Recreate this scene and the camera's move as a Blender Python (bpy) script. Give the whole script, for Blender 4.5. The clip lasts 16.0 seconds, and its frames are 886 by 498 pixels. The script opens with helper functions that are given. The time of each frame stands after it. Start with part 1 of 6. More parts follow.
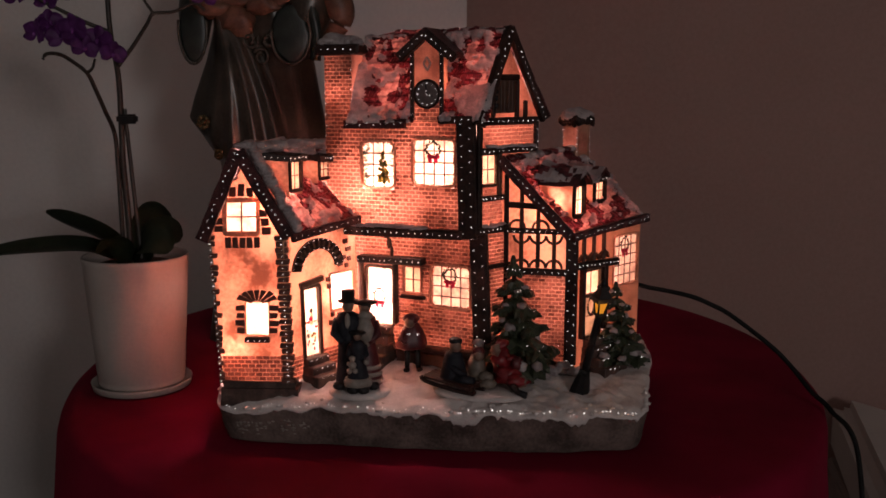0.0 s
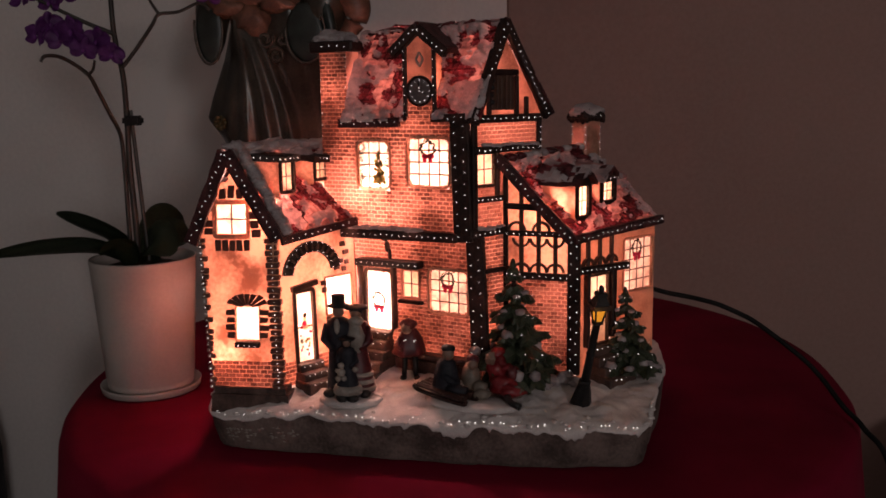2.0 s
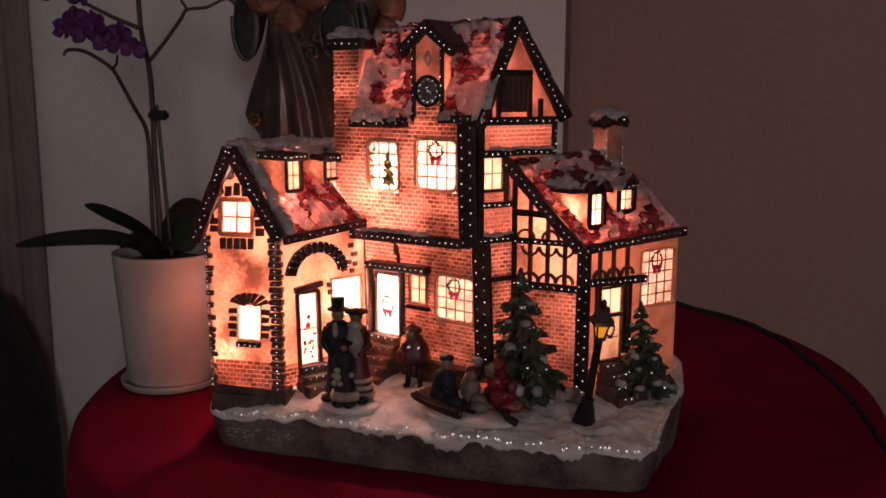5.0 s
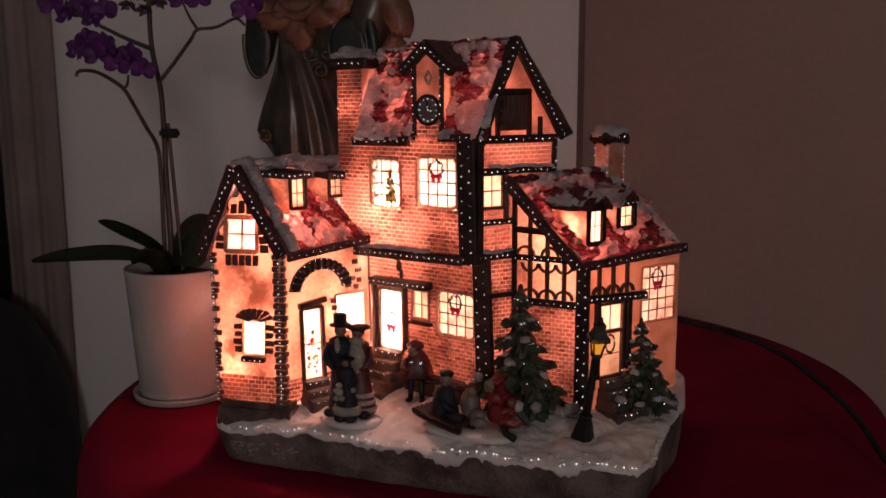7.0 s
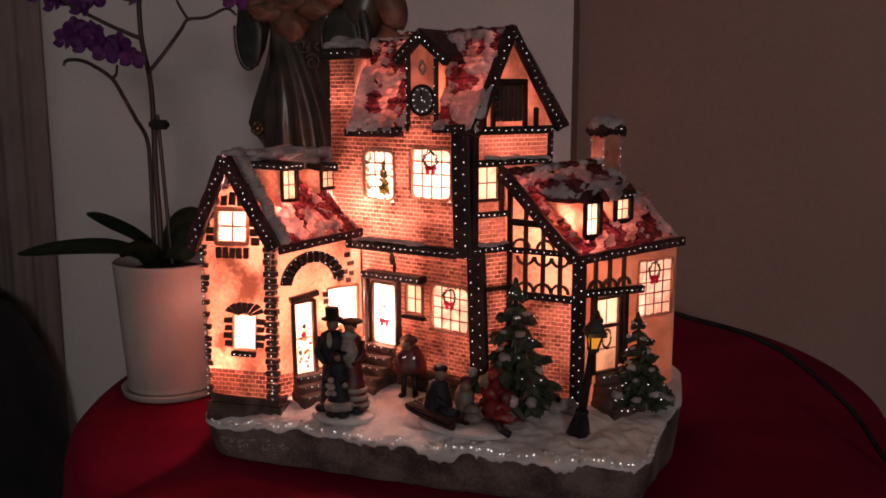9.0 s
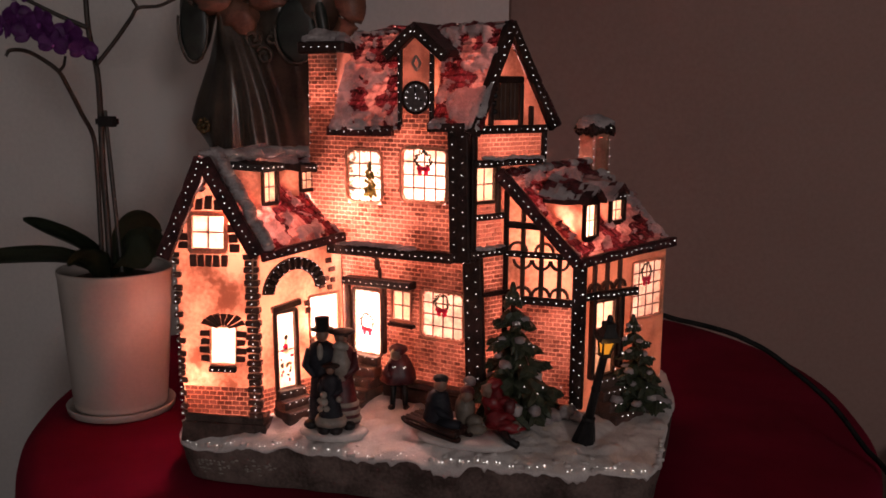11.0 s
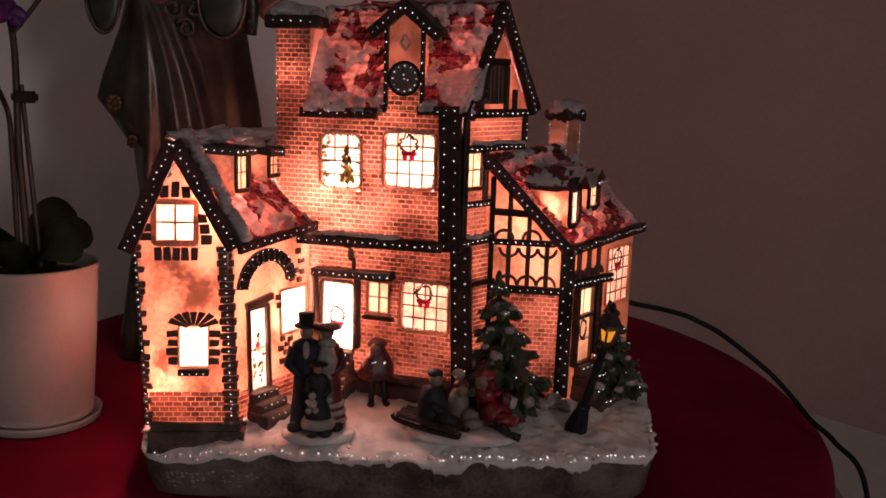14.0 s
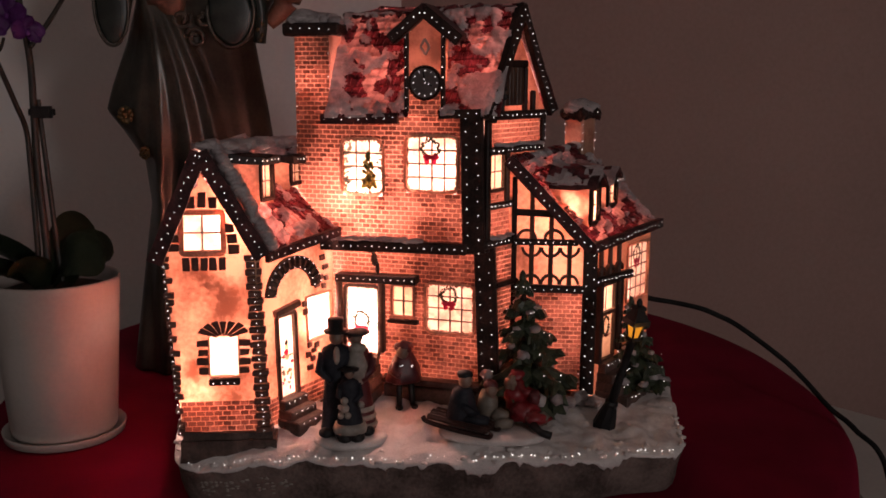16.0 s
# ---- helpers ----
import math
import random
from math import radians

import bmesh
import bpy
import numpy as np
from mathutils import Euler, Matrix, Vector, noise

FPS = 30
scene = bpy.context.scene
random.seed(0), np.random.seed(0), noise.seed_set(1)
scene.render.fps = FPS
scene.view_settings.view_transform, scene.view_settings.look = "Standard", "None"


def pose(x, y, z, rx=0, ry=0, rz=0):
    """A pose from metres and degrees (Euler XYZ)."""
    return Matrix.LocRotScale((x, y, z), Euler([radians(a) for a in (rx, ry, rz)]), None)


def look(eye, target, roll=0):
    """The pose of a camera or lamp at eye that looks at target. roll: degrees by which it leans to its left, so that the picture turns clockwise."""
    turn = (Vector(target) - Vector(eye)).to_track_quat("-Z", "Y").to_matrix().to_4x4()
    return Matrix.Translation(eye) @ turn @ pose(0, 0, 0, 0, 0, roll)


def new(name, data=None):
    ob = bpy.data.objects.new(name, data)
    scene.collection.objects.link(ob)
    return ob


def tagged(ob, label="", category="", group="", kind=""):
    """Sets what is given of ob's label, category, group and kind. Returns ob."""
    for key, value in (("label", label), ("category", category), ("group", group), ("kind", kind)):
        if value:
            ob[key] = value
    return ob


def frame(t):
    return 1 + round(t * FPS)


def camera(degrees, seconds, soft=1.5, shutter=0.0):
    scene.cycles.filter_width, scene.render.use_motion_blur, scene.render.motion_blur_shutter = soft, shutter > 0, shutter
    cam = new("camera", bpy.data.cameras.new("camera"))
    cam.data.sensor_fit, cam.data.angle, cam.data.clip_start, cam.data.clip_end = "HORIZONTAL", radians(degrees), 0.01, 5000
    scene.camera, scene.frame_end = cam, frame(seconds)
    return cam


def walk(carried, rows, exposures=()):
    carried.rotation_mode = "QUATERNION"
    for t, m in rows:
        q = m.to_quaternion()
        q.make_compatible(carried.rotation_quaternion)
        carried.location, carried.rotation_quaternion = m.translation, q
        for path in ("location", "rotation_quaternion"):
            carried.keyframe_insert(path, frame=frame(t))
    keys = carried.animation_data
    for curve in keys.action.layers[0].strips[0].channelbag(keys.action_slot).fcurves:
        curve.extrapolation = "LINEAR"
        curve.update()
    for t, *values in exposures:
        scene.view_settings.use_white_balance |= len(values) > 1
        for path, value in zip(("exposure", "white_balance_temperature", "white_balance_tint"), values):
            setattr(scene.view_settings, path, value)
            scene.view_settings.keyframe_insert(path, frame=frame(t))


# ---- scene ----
cam = camera(51.3, 16.0, soft=1.7)
METRES, EYE, TILT, LEAN, TURN = 0.56, 0.35, -10.0, 0.0, 0.0
ROWS = [
    (0.0, 0.0, 0.0, 0.0, -0.0, 0.0, 0.0),
    (0.5, 0.0436, 0.0274, 0.0003, 1.1, -0.2, 0.13),
    (1.0, 0.083, 0.0494, 0.0029, 2.43, -0.17, 0.08),
    (1.5, 0.1176, 0.0609, 0.0077, 3.76, -0.15, 0.17),
    (2.0, 0.158, 0.0745, 0.008, 5.38, -0.08, -0.11),
    (2.5, 0.1955, 0.0866, 0.0112, 7.3, 0.08, -0.84),
    (3.0, 0.2203, 0.102, 0.0106, 8.96, 0.16, -1.33),
    (3.5, 0.2477, 0.1252, 0.0122, 10.02, -0.14, -1.43),
    (4.0, 0.2679, 0.1444, 0.0099, 10.25, -0.38, -1.72),
    (6.5, 0.3434, 0.1465, 0.0414, 12.97, 0.14, -2.11),
    (7.0, 0.3503, 0.1402, 0.0388, 13.05, 0.16, -2.04),
    (7.5, 0.3502, 0.1433, 0.0349, 13.13, 0.15, -2.08),
    (8.0, 0.3514, 0.1498, 0.0308, 13.13, 0.15, -2.13),
    (8.5, 0.3554, 0.1574, 0.0262, 13.05, 0.17, -2.15),
    (11.0, 0.1439, 0.2, 0.036, 4.98, 0.11, -1.38),
    (11.5, 0.0899, 0.214, 0.0382, 1.81, 0.18, -0.75),
    (12.0, 0.0214, 0.2269, 0.0374, -1.13, -0.72, -0.38),
    (12.5, -0.0252, 0.2382, 0.0415, -3.75, -1.28, 0.11),
    (13.0, -0.0639, 0.2625, 0.0321, -5.75, -1.2, -0.12),
    (13.5, -0.1039, 0.2669, 0.0365, -6.57, -1.03, -0.67),
    (14.0, -0.1319, 0.2647, 0.042, -6.87, -0.82, -0.71),
    (14.5, -0.1519, 0.2631, 0.0463, -7.43, -0.71, -0.02),
    (15.0, -0.163, 0.2643, 0.0444, -7.87, -0.72, 0.77),
    (15.5, -0.1783, 0.2632, 0.0456, -7.85, -0.83, 1.03),
    (16.0, -0.1893, 0.2618, 0.0455, -7.68, -0.81, 1.08),
]
walk(cam, [(t, pose(0, 0, EYE, TILT, LEAN, TURN) @ pose(METRES * x, METRES * y, METRES * z, 90 + pitch, roll, yaw)) for t, x, y, z, yaw, pitch, roll in ROWS], exposures=((0.0, 0.06), (1.5, 0.13), (3.0, 0.19), (6.5, 0.25), (8.5, 0.26), (11.0, 0.25), (16.0, 0.25)))

# ---- light: a dim, unseen window assumed behind the camera, bulbs inside the porcelain houses ----
world = bpy.data.worlds.new("world")
scene.world = world
world.use_nodes = True
world.node_tree.nodes["Background"].inputs[0].default_value = (0.05, 0.055, 0.07, 1)
world.node_tree.nodes["Background"].inputs[1].default_value = 0.3


def lamp_point(name, place, watts, colour, radius):
    data = bpy.data.lights.new(name, "POINT")
    data.energy, data.color, data.shadow_soft_size = watts, colour, radius
    ob = new(name, data)
    ob.location = place
    return ob


BULB = (1.0, 0.53, 0.455)
for place, watts, radius in (
        ((-0.212, 0.908, 0.088), 0.40, 0.006), ((-0.196, 0.958, 0.125), 0.34, 0.006), ((-0.128, 0.962, 0.138), 0.40, 0.006),
        ((-0.170, 0.928, 0.243), 0.46, 0.006), ((-0.158, 0.938, 0.240), 0.08, 0.004), ((-0.148, 0.966, 0.258), 0.065, 0.004), ((0.148, 0.985, 0.232), 0.10, 0.004), ((-0.062, 0.996, 0.124), 0.62, 0.006),
        ((-0.062, 0.982, 0.236), 0.72, 0.006), ((0.006, 0.960, 0.258), 0.19, 0.006), ((-0.002, 0.964, 0.346), 0.26, 0.006),
        ((0.050, 0.960, 0.336), 0.08, 0.005), ((-0.108, 0.990, 0.340), 0.07, 0.004), ((0.1465, 1.020, 0.284), 0.22, 0.004),
        ((0.118, 0.980, 0.145), 0.27, 0.006), ((0.098, 0.955, 0.222), 0.15, 0.006), ((0.118, 0.956, 0.226), 0.33, 0.006)):
    lamp_point("bulb", place, watts * 1.08, BULB, radius)
# Light placed by the shadows; the window round it is unseen and assumed.
data = bpy.data.lights.new("assumed_window_light", "AREA")
data.shape, data.size, data.size_y, data.energy, data.color = "RECTANGLE", 0.30, 0.36, 10.4, (1.0, 0.91, 0.90)
new("assumed_window_light", data).matrix_world = look((1.165, -2.17, 0.64), (-0.1, 1.5, 0.1))


# ---- materials ----
def nodes_of(name):
    m = bpy.data.materials.new(name)
    m.use_nodes = True
    return m, m.node_tree.nodes, m.node_tree.links


def varied(name, colour, colour2, rough=0.6, metal=0.0, scale=30.0, fine=400.0, bump=0.2, through_light=None, spec=0.5, random_amount=0.0, depth=0.001, coat=0.0, mottle=0.62, stain=(0.33, 0.60), dark=(1.0, 0.8, 0.75)):
    """A procedural surface: two tones mixed at a coarse and a fine scale, with relief; through_light is the tint of light shining through it."""
    m, n, l = nodes_of(name)
    b = n["Principled BSDF"]
    co = n.new("ShaderNodeNewGeometry")
    coarse, grain = n.new("ShaderNodeTexNoise"), n.new("ShaderNodeTexNoise")
    coarse.inputs["Scale"].default_value, grain.inputs["Scale"].default_value = scale, fine
    coarse.inputs["Detail"].default_value = 1.6 if through_light else 4
    for t in (coarse, grain):
        l.new(co.outputs["Position"], t.inputs["Vector"])
    ramp = n.new("ShaderNodeValToRGB")
    ramp.color_ramp.elements[0].position, ramp.color_ramp.elements[1].position = 0.35, 0.68
    ramp.color_ramp.elements[0].color, ramp.color_ramp.elements[1].color = (*colour, 1), (*colour2, 1)
    mix = n.new("ShaderNodeMath")
    mix.operation = "MULTIPLY_ADD"
    mix.inputs[1].default_value = 0.35
    l.new(grain.outputs["Fac"], mix.inputs[0])
    sub = n.new("ShaderNodeMath")
    sub.operation = "SUBTRACT"
    sub.inputs[1].default_value = 0.17
    l.new(coarse.outputs["Fac"], sub.inputs[0])
    l.new(sub.outputs[0], mix.inputs[2])
    last = mix.outputs[0]
    if random_amount:
        info = n.new("ShaderNodeObjectInfo")
        geo = n.new("ShaderNodeNewGeometry")
        add = n.new("ShaderNodeMath")
        add.inputs[1].default_value = 0
        l.new(info.outputs["Random"], add.inputs[0])
        l.new(geo.outputs["Random Per Island"], add.inputs[1])
        wob = n.new("ShaderNodeMath")
        wob.operation = "MULTIPLY_ADD"
        wob.inputs[1].default_value = random_amount
        l.new(add.outputs[0], wob.inputs[0])
        off = n.new("ShaderNodeMath")
        off.operation = "SUBTRACT"
        off.inputs[1].default_value = random_amount * 0.75
        l.new(last, off.inputs[0])
        l.new(off.outputs[0], wob.inputs[2])
        last = wob.outputs[0]
    l.new(last, ramp.inputs["Fac"])
    l.new(ramp.outputs["Color"], b.inputs["Base Color"])
    b.inputs["Roughness"].default_value, b.inputs["Metallic"].default_value = rough, metal
    b.inputs["Specular IOR Level"].default_value = spec
    b.inputs["Coat Weight"].default_value = coat
    b.inputs["Coat Roughness"].default_value = 0.25
    if bump:
        bp = n.new("ShaderNodeBump")
        bp.inputs["Strength"].default_value, bp.inputs["Distance"].default_value = bump, depth
        l.new(last, bp.inputs["Height"])
        l.new(bp.outputs["Normal"], b.inputs["Normal"])
    if through_light:
        tr = n.new("ShaderNodeBsdfTranslucent")
        tint = n.new("ShaderNodeValToRGB")
        tint.color_ramp.elements[0].position, tint.color_ramp.elements[1].position = stain
        tint.color_ramp.elements[0].color = (*[c * mottle * k for c, k in zip(through_light, dark)], 1)
        tint.color_ramp.elements[1].color = (*through_light, 1)
        l.new(last, tint.inputs["Fac"])
        l.new(tint.outputs["Color"], tr.inputs["Color"])
        plus = n.new("ShaderNodeAddShader")
        l.new(b.outputs[0], plus.inputs[0])
        l.new(tr.outputs[0], plus.inputs[1])
        l.new(plus.outputs[0], n["Material Output"].inputs["Surface"])
    return m


def glowing(name, colour, strength):
    m, n, l = nodes_of(name)
    e = n.new("ShaderNodeEmission")
    e.inputs[0].default_value, e.inputs[1].default_value = (*colour, 1), strength
    l.new(e.outputs[0], n["Material Output"].inputs["Surface"])
    return m


STUCCO = varied("painted_stucco", (0.34, 0.19, 0.115), (0.56, 0.38, 0.26), 0.45, scale=24, fine=260, through_light=(0.41, 0.182, 0.112), mottle=0.14, stain=(0.34, 0.64), dark=(1.0, 0.62, 0.5))
BRICK = varied("painted_brick", (0.15, 0.055, 0.038), (0.31, 0.13, 0.09), 0.45, scale=22, fine=420, through_light=(0.120, 0.048, 0.034), random_amount=0.26, mottle=0.20, stain=(0.36, 0.66), dark=(1.0, 0.7, 0.6))
MORTAR = varied("pale_joint", (0.36, 0.19, 0.12), (0.52, 0.31, 0.21), 0.5, scale=22, fine=420, through_light=(0.37, 0.168, 0.113), mottle=0.20, stain=(0.36, 0.64), dark=(1.0, 0.62, 0.5))
TIMBER = varied("dark_brown_timber", (0.014, 0.0075, 0.0065), (0.048, 0.021, 0.017), 0.5, scale=60, fine=500, spec=0.25, bump=0.5)
RAKE = varied("dark_red_brown_board", (0.022, 0.007, 0.008), (0.090, 0.022, 0.022), 0.45, scale=90, fine=500, spec=0.3, bump=0.6)
TIMBER_THIN = varied("thin_brown_paint", (0.05, 0.02, 0.014), (0.10, 0.05, 0.03), 0.45, scale=60, fine=500)
# STUCCO dimmed in its colour, so the lodge's dormer cheeks glow less.
CHEEK = varied("dimmed_stucco", (0.30, 0.16, 0.10), (0.48, 0.31, 0.21), 0.45, scale=60, fine=260, through_light=(0.27, 0.118, 0.074), mottle=0.18, stain=(0.36, 0.64), dark=(1.0, 0.6, 0.48))
QUOIN = varied("brown_corner_stone", (0.06, 0.022, 0.016), (0.13, 0.05, 0.035), 0.45, scale=60, fine=500, through_light=(0.02, 0.006, 0.004), random_amount=0.2)
ROOF = varied("red_roof_paint", (0.030, 0.004, 0.006), (0.150, 0.022, 0.026), 0.38, scale=110, fine=500, through_light=(0.050, 0.0065, 0.0085), spec=0.4, mottle=0.22, bump=0.5)
SNOW = varied("painted_snow", (0.24, 0.200, 0.205), (0.46, 0.41, 0.405), 0.6, scale=45, fine=600, bump=0.35, through_light=(0.095, 0.038, 0.033))
GLAZE = varied("thin_pink_glaze", (0.26, 0.115, 0.11), (0.42, 0.25, 0.23), 0.3, scale=90, fine=500, bump=0.4, through_light=(0.20, 0.080, 0.066), mottle=0.30)
GROUND_SNOW = varied("glittery_ground_snow", (0.55, 0.50, 0.485), (0.76, 0.705, 0.68), 0.65, scale=35, fine=700, bump=0.9, depth=0.0025)
ROCK = varied("brown_rock_paint", (0.068, 0.050, 0.044), (0.215, 0.160, 0.142), 0.75, scale=26, fine=300, bump=0.7, depth=0.003, spec=0.2)
PANE = varied("lit_window_paint", (0.30, 0.27, 0.22), (0.42, 0.38, 0.32), 0.3, scale=70, fine=300, bump=0.05, through_light=(0.74, 0.67, 0.53))
PANE_DIM = varied("cream_window_paint", (0.50, 0.42, 0.30), (0.65, 0.56, 0.42), 0.3, scale=70, fine=300, bump=0.05, through_light=(0.46, 0.36, 0.24))
GREEN = varied("dark_green_paint", (0.016, 0.022, 0.012), (0.055, 0.066, 0.036), 0.45, scale=120, fine=700, bump=0.4)
RED = varied("bright_red_paint", (0.12, 0.004, 0.008), (0.23, 0.012, 0.017), 0.4, scale=80, fine=500)
BOW = varied("thin_red_paint", (0.25, 0.008, 0.03), (0.4, 0.02, 0.05), 0.4, scale=80, fine=500, through_light=(0.34, 0.012, 0.060))
GARLAND = varied("thin_green_paint", (0.03, 0.035, 0.02), (0.08, 0.08, 0.05), 0.5, scale=150, fine=600, through_light=(0.045, 0.037, 0.024), mottle=0.3)
BLACK = varied("black_paint", (0.006, 0.006, 0.007), (0.02, 0.018, 0.018), 0.5, spec=0.3, scale=80, fine=500)
NAVY = varied("dark_coat_paint", (0.008, 0.009, 0.014), (0.026, 0.026, 0.034), 0.6, spec=0.25, scale=90, fine=500)
CREAM = varied("cream_paint", (0.12, 0.098, 0.08), (0.21, 0.17, 0.135), 0.5, scale=90, fine=500)
SKIN = varied("tan_paint", (0.16, 0.10, 0.075), (0.24, 0.15, 0.11), 0.5, scale=90, fine=500)
WINE = varied("wine_red_paint", (0.06, 0.008, 0.012), (0.12, 0.02, 0.022), 0.45, scale=90, fine=500)
TIP = glowing("fibre_tip_light", (1.0, 0.90, 0.86), 1.5)
BAR = varied("brown_line_paint", (0.10, 0.055, 0.036), (0.20, 0.12, 0.08), 0.5, scale=160, through_light=(0.085, 0.036, 0.019))
SMUDGE = varied("thin_brown_smudge", (0.13, 0.055, 0.032), (0.28, 0.14, 0.09), 0.5, scale=160, through_light=(0.20, 0.075, 0.038), mottle=0.3)
STEP = varied("brown_step_paint", (0.045, 0.024, 0.019), (0.13, 0.075, 0.060), 0.5, scale=70, fine=400, bump=0.4)
AMBER = glowing("amber_lamp_glow", (1.0, 0.36, 0.03), 0.65)
CLOTH = varied("red_cloth", (0.155, 0.0018, 0.018), (0.215, 0.0034, 0.028), 0.9, scale=9, fine=900, bump=0.35, spec=0.12, depth=0.0006)
TABLE_RIM = varied("pale_table_edge", (0.30, 0.26, 0.24), (0.38, 0.33, 0.30), 0.5, scale=20)
POT = varied("white_glazed_ceramic", (0.38, 0.335, 0.305), (0.45, 0.40, 0.37), 0.35, scale=12, fine=250, bump=0.06)
SOIL = varied("bark_mix", (0.02, 0.012, 0.008), (0.06, 0.035, 0.02), 0.9, scale=120, fine=500, bump=0.8)
LEAF = varied("orchid_leaf", (0.020, 0.032, 0.017), (0.048, 0.064, 0.034), 0.4, scale=20, fine=200, bump=0.1)
STEM = varied("dark_stem", (0.015, 0.012, 0.010), (0.04, 0.03, 0.022), 0.5, scale=60)
PETAL = varied("purple_petal", (0.115, 0.016, 0.155), (0.21, 0.042, 0.27), 0.5, scale=90, fine=300, bump=0.15)
BUD = varied("withered_flower", (0.07, 0.045, 0.05), (0.14, 0.10, 0.09), 0.6, scale=90)
ROBE = varied("dark_bronze_robe", (0.022, 0.018, 0.013), (0.062, 0.050, 0.037), 0.36, metal=0.25, scale=22, fine=260, bump=0.15, coat=0.2)
GOLD = varied("worn_gold", (0.055, 0.040, 0.018), (0.15, 0.105, 0.045), 0.45, metal=0.6, scale=150, fine=500, bump=0.6)
TEAL = varied("dark_teal_lining", (0.005, 0.010, 0.009), (0.02, 0.03, 0.026), 0.4, scale=60)
PEACH = varied("dull_peach_drape", (0.085, 0.040, 0.026), (0.19, 0.095, 0.062), 0.5, scale=45, fine=300)
PLASTER = varied("grey_wall_paint", (0.65, 0.62, 0.605), (0.76, 0.725, 0.705), 0.85, scale=1.6, fine=120, bump=0.1, spec=0.2)
# Wall plaster again, with dimmer, redder light put into its colour.
PLASTER_SHADE = varied("shaded_pinkish_wall", (0.340, 0.220, 0.195), (0.418, 0.275, 0.245), 0.85, scale=1.2, fine=120, bump=0.1, spec=0.2)
CEIL = varied("white_ceiling_paint", (0.70, 0.69, 0.67), (0.76, 0.75, 0.73), 0.9, scale=2, fine=120, bump=0.05)
FLOOR = varied("pale_floor", (0.58, 0.56, 0.53), (0.68, 0.66, 0.62), 0.5, scale=4, fine=90, bump=0.05)
CURTAIN = varied("black_curtain", (0.006, 0.006, 0.009), (0.015, 0.014, 0.018), 0.9, scale=20, fine=400)
RUBBER = varied("black_cable", (0.004, 0.004, 0.004), (0.012, 0.012, 0.012), 0.7, scale=60, spec=0.2)
DRAPE = varied("pale_dull_drape", (0.44, 0.355, 0.33), (0.54, 0.44, 0.41), 0.9, scale=9, fine=300, bump=0.15)
OLD_CREAM = varied("faded_cream_door_paint", (0.24, 0.20, 0.14), (0.34, 0.29, 0.21), 0.45, scale=60, fine=400, through_light=(0.22, 0.165, 0.10))
PALE = varied("worn_white_paint", (0.22, 0.19, 0.165), (0.36, 0.32, 0.28), 0.5, scale=90, fine=500)
OLIVE = varied("thin_olive_paint", (0.05, 0.05, 0.012), (0.13, 0.11, 0.03), 0.5, scale=250, fine=600, through_light=(0.17, 0.145, 0.030), mottle=0.25)
SEDGE = varied("thin_grey_green_paint", (0.10, 0.12, 0.10), (0.2, 0.22, 0.18), 0.5, scale=150, fine=600, through_light=(0.26, 0.26, 0.20), mottle=0.4)
SASH = varied("grey_window_frame", (0.5, 0.5, 0.5), (0.6, 0.6, 0.6), 0.4, scale=20)

# ---- helpers of this scene ----
rnd = random.Random(7)


def part(name, bm, material, parent=None, label="", kind=""):
    me = bpy.data.meshes.new(name)
    bm.normal_update()
    bm.to_mesh(me)
    bm.free()
    for m in (material if isinstance(material, (list, tuple)) else (material,)):
        me.materials.append(m)
    ob = new(name, me)
    if parent:
        ob.parent = parent
        if parent.type == "EMPTY":
            ob.matrix_parent_inverse = Matrix.Translation(-parent.location)
    return tagged(ob, label=label, kind=kind)


def thing(name, place, label, category, group=""):
    ob = new(name)
    ob.location = place
    ob.empty_display_size = 0.02
    return tagged(ob, label=label, category=category, group=group)


def smooth(bm):
    for f in bm.faces:
        f.smooth = True
    return bm


def quad(bm, pts, mat=0):
    f = bm.faces.new([bm.verts.new(p) for p in pts])
    f.material_index = mat
    return f


def prism(bm, lower, upper, mat=0, cap=True):
    """Joins two rings of points by side faces, with both ends closed."""
    a, b = [bm.verts.new(p) for p in lower], [bm.verts.new(p) for p in upper]
    k = len(a)
    made = [bm.faces.new((a[i], a[(i + 1) % k], b[(i + 1) % k], b[i])) for i in range(k)]
    if cap:
        made += [bm.faces.new(a[::-1]), bm.faces.new(b)]
    for f in made:
        f.material_index = mat
    return made


def rounded(bm, width=0.0007, segments=1):
    bmesh.ops.remove_doubles(bm, verts=bm.verts, dist=1e-6)
    bmesh.ops.recalc_face_normals(bm, faces=bm.faces)
    edges = [e for e in bm.edges if len(e.link_faces) == 2 and e.calc_face_angle(0) > 0.6]
    bmesh.ops.bevel(bm, geom=edges, offset=width, segments=segments, affect="EDGES", clamp_overlap=True)
    return bm


def lathe(bm, profile, centre, sides=24, mat=0, squash=1.0, turn=0.0, wobble=None):
    """Spins (radius, height) pairs round an upright axis."""
    rings = []
    for r, z in profile:
        ring = []
        for i in range(sides):
            a = 2 * math.pi * i / sides
            rr = r * (wobble(a, z) if wobble else 1)
            x, y = rr * math.cos(a), rr * math.sin(a) * squash
            ring.append(bm.verts.new((centre[0] + x * math.cos(turn) - y * math.sin(turn), centre[1] + x * math.sin(turn) + y * math.cos(turn), centre[2] + z)))
        rings.append(ring)
    for a, b in zip(rings, rings[1:]):
        for i in range(sides):
            bm.faces.new((a[i], a[(i + 1) % sides], b[(i + 1) % sides], b[i])).material_index = mat
    for ring, flip in ((rings[0], True), (rings[-1], False)):
        bm.faces.new(ring[::-1] if flip else ring).material_index = mat
    return rings


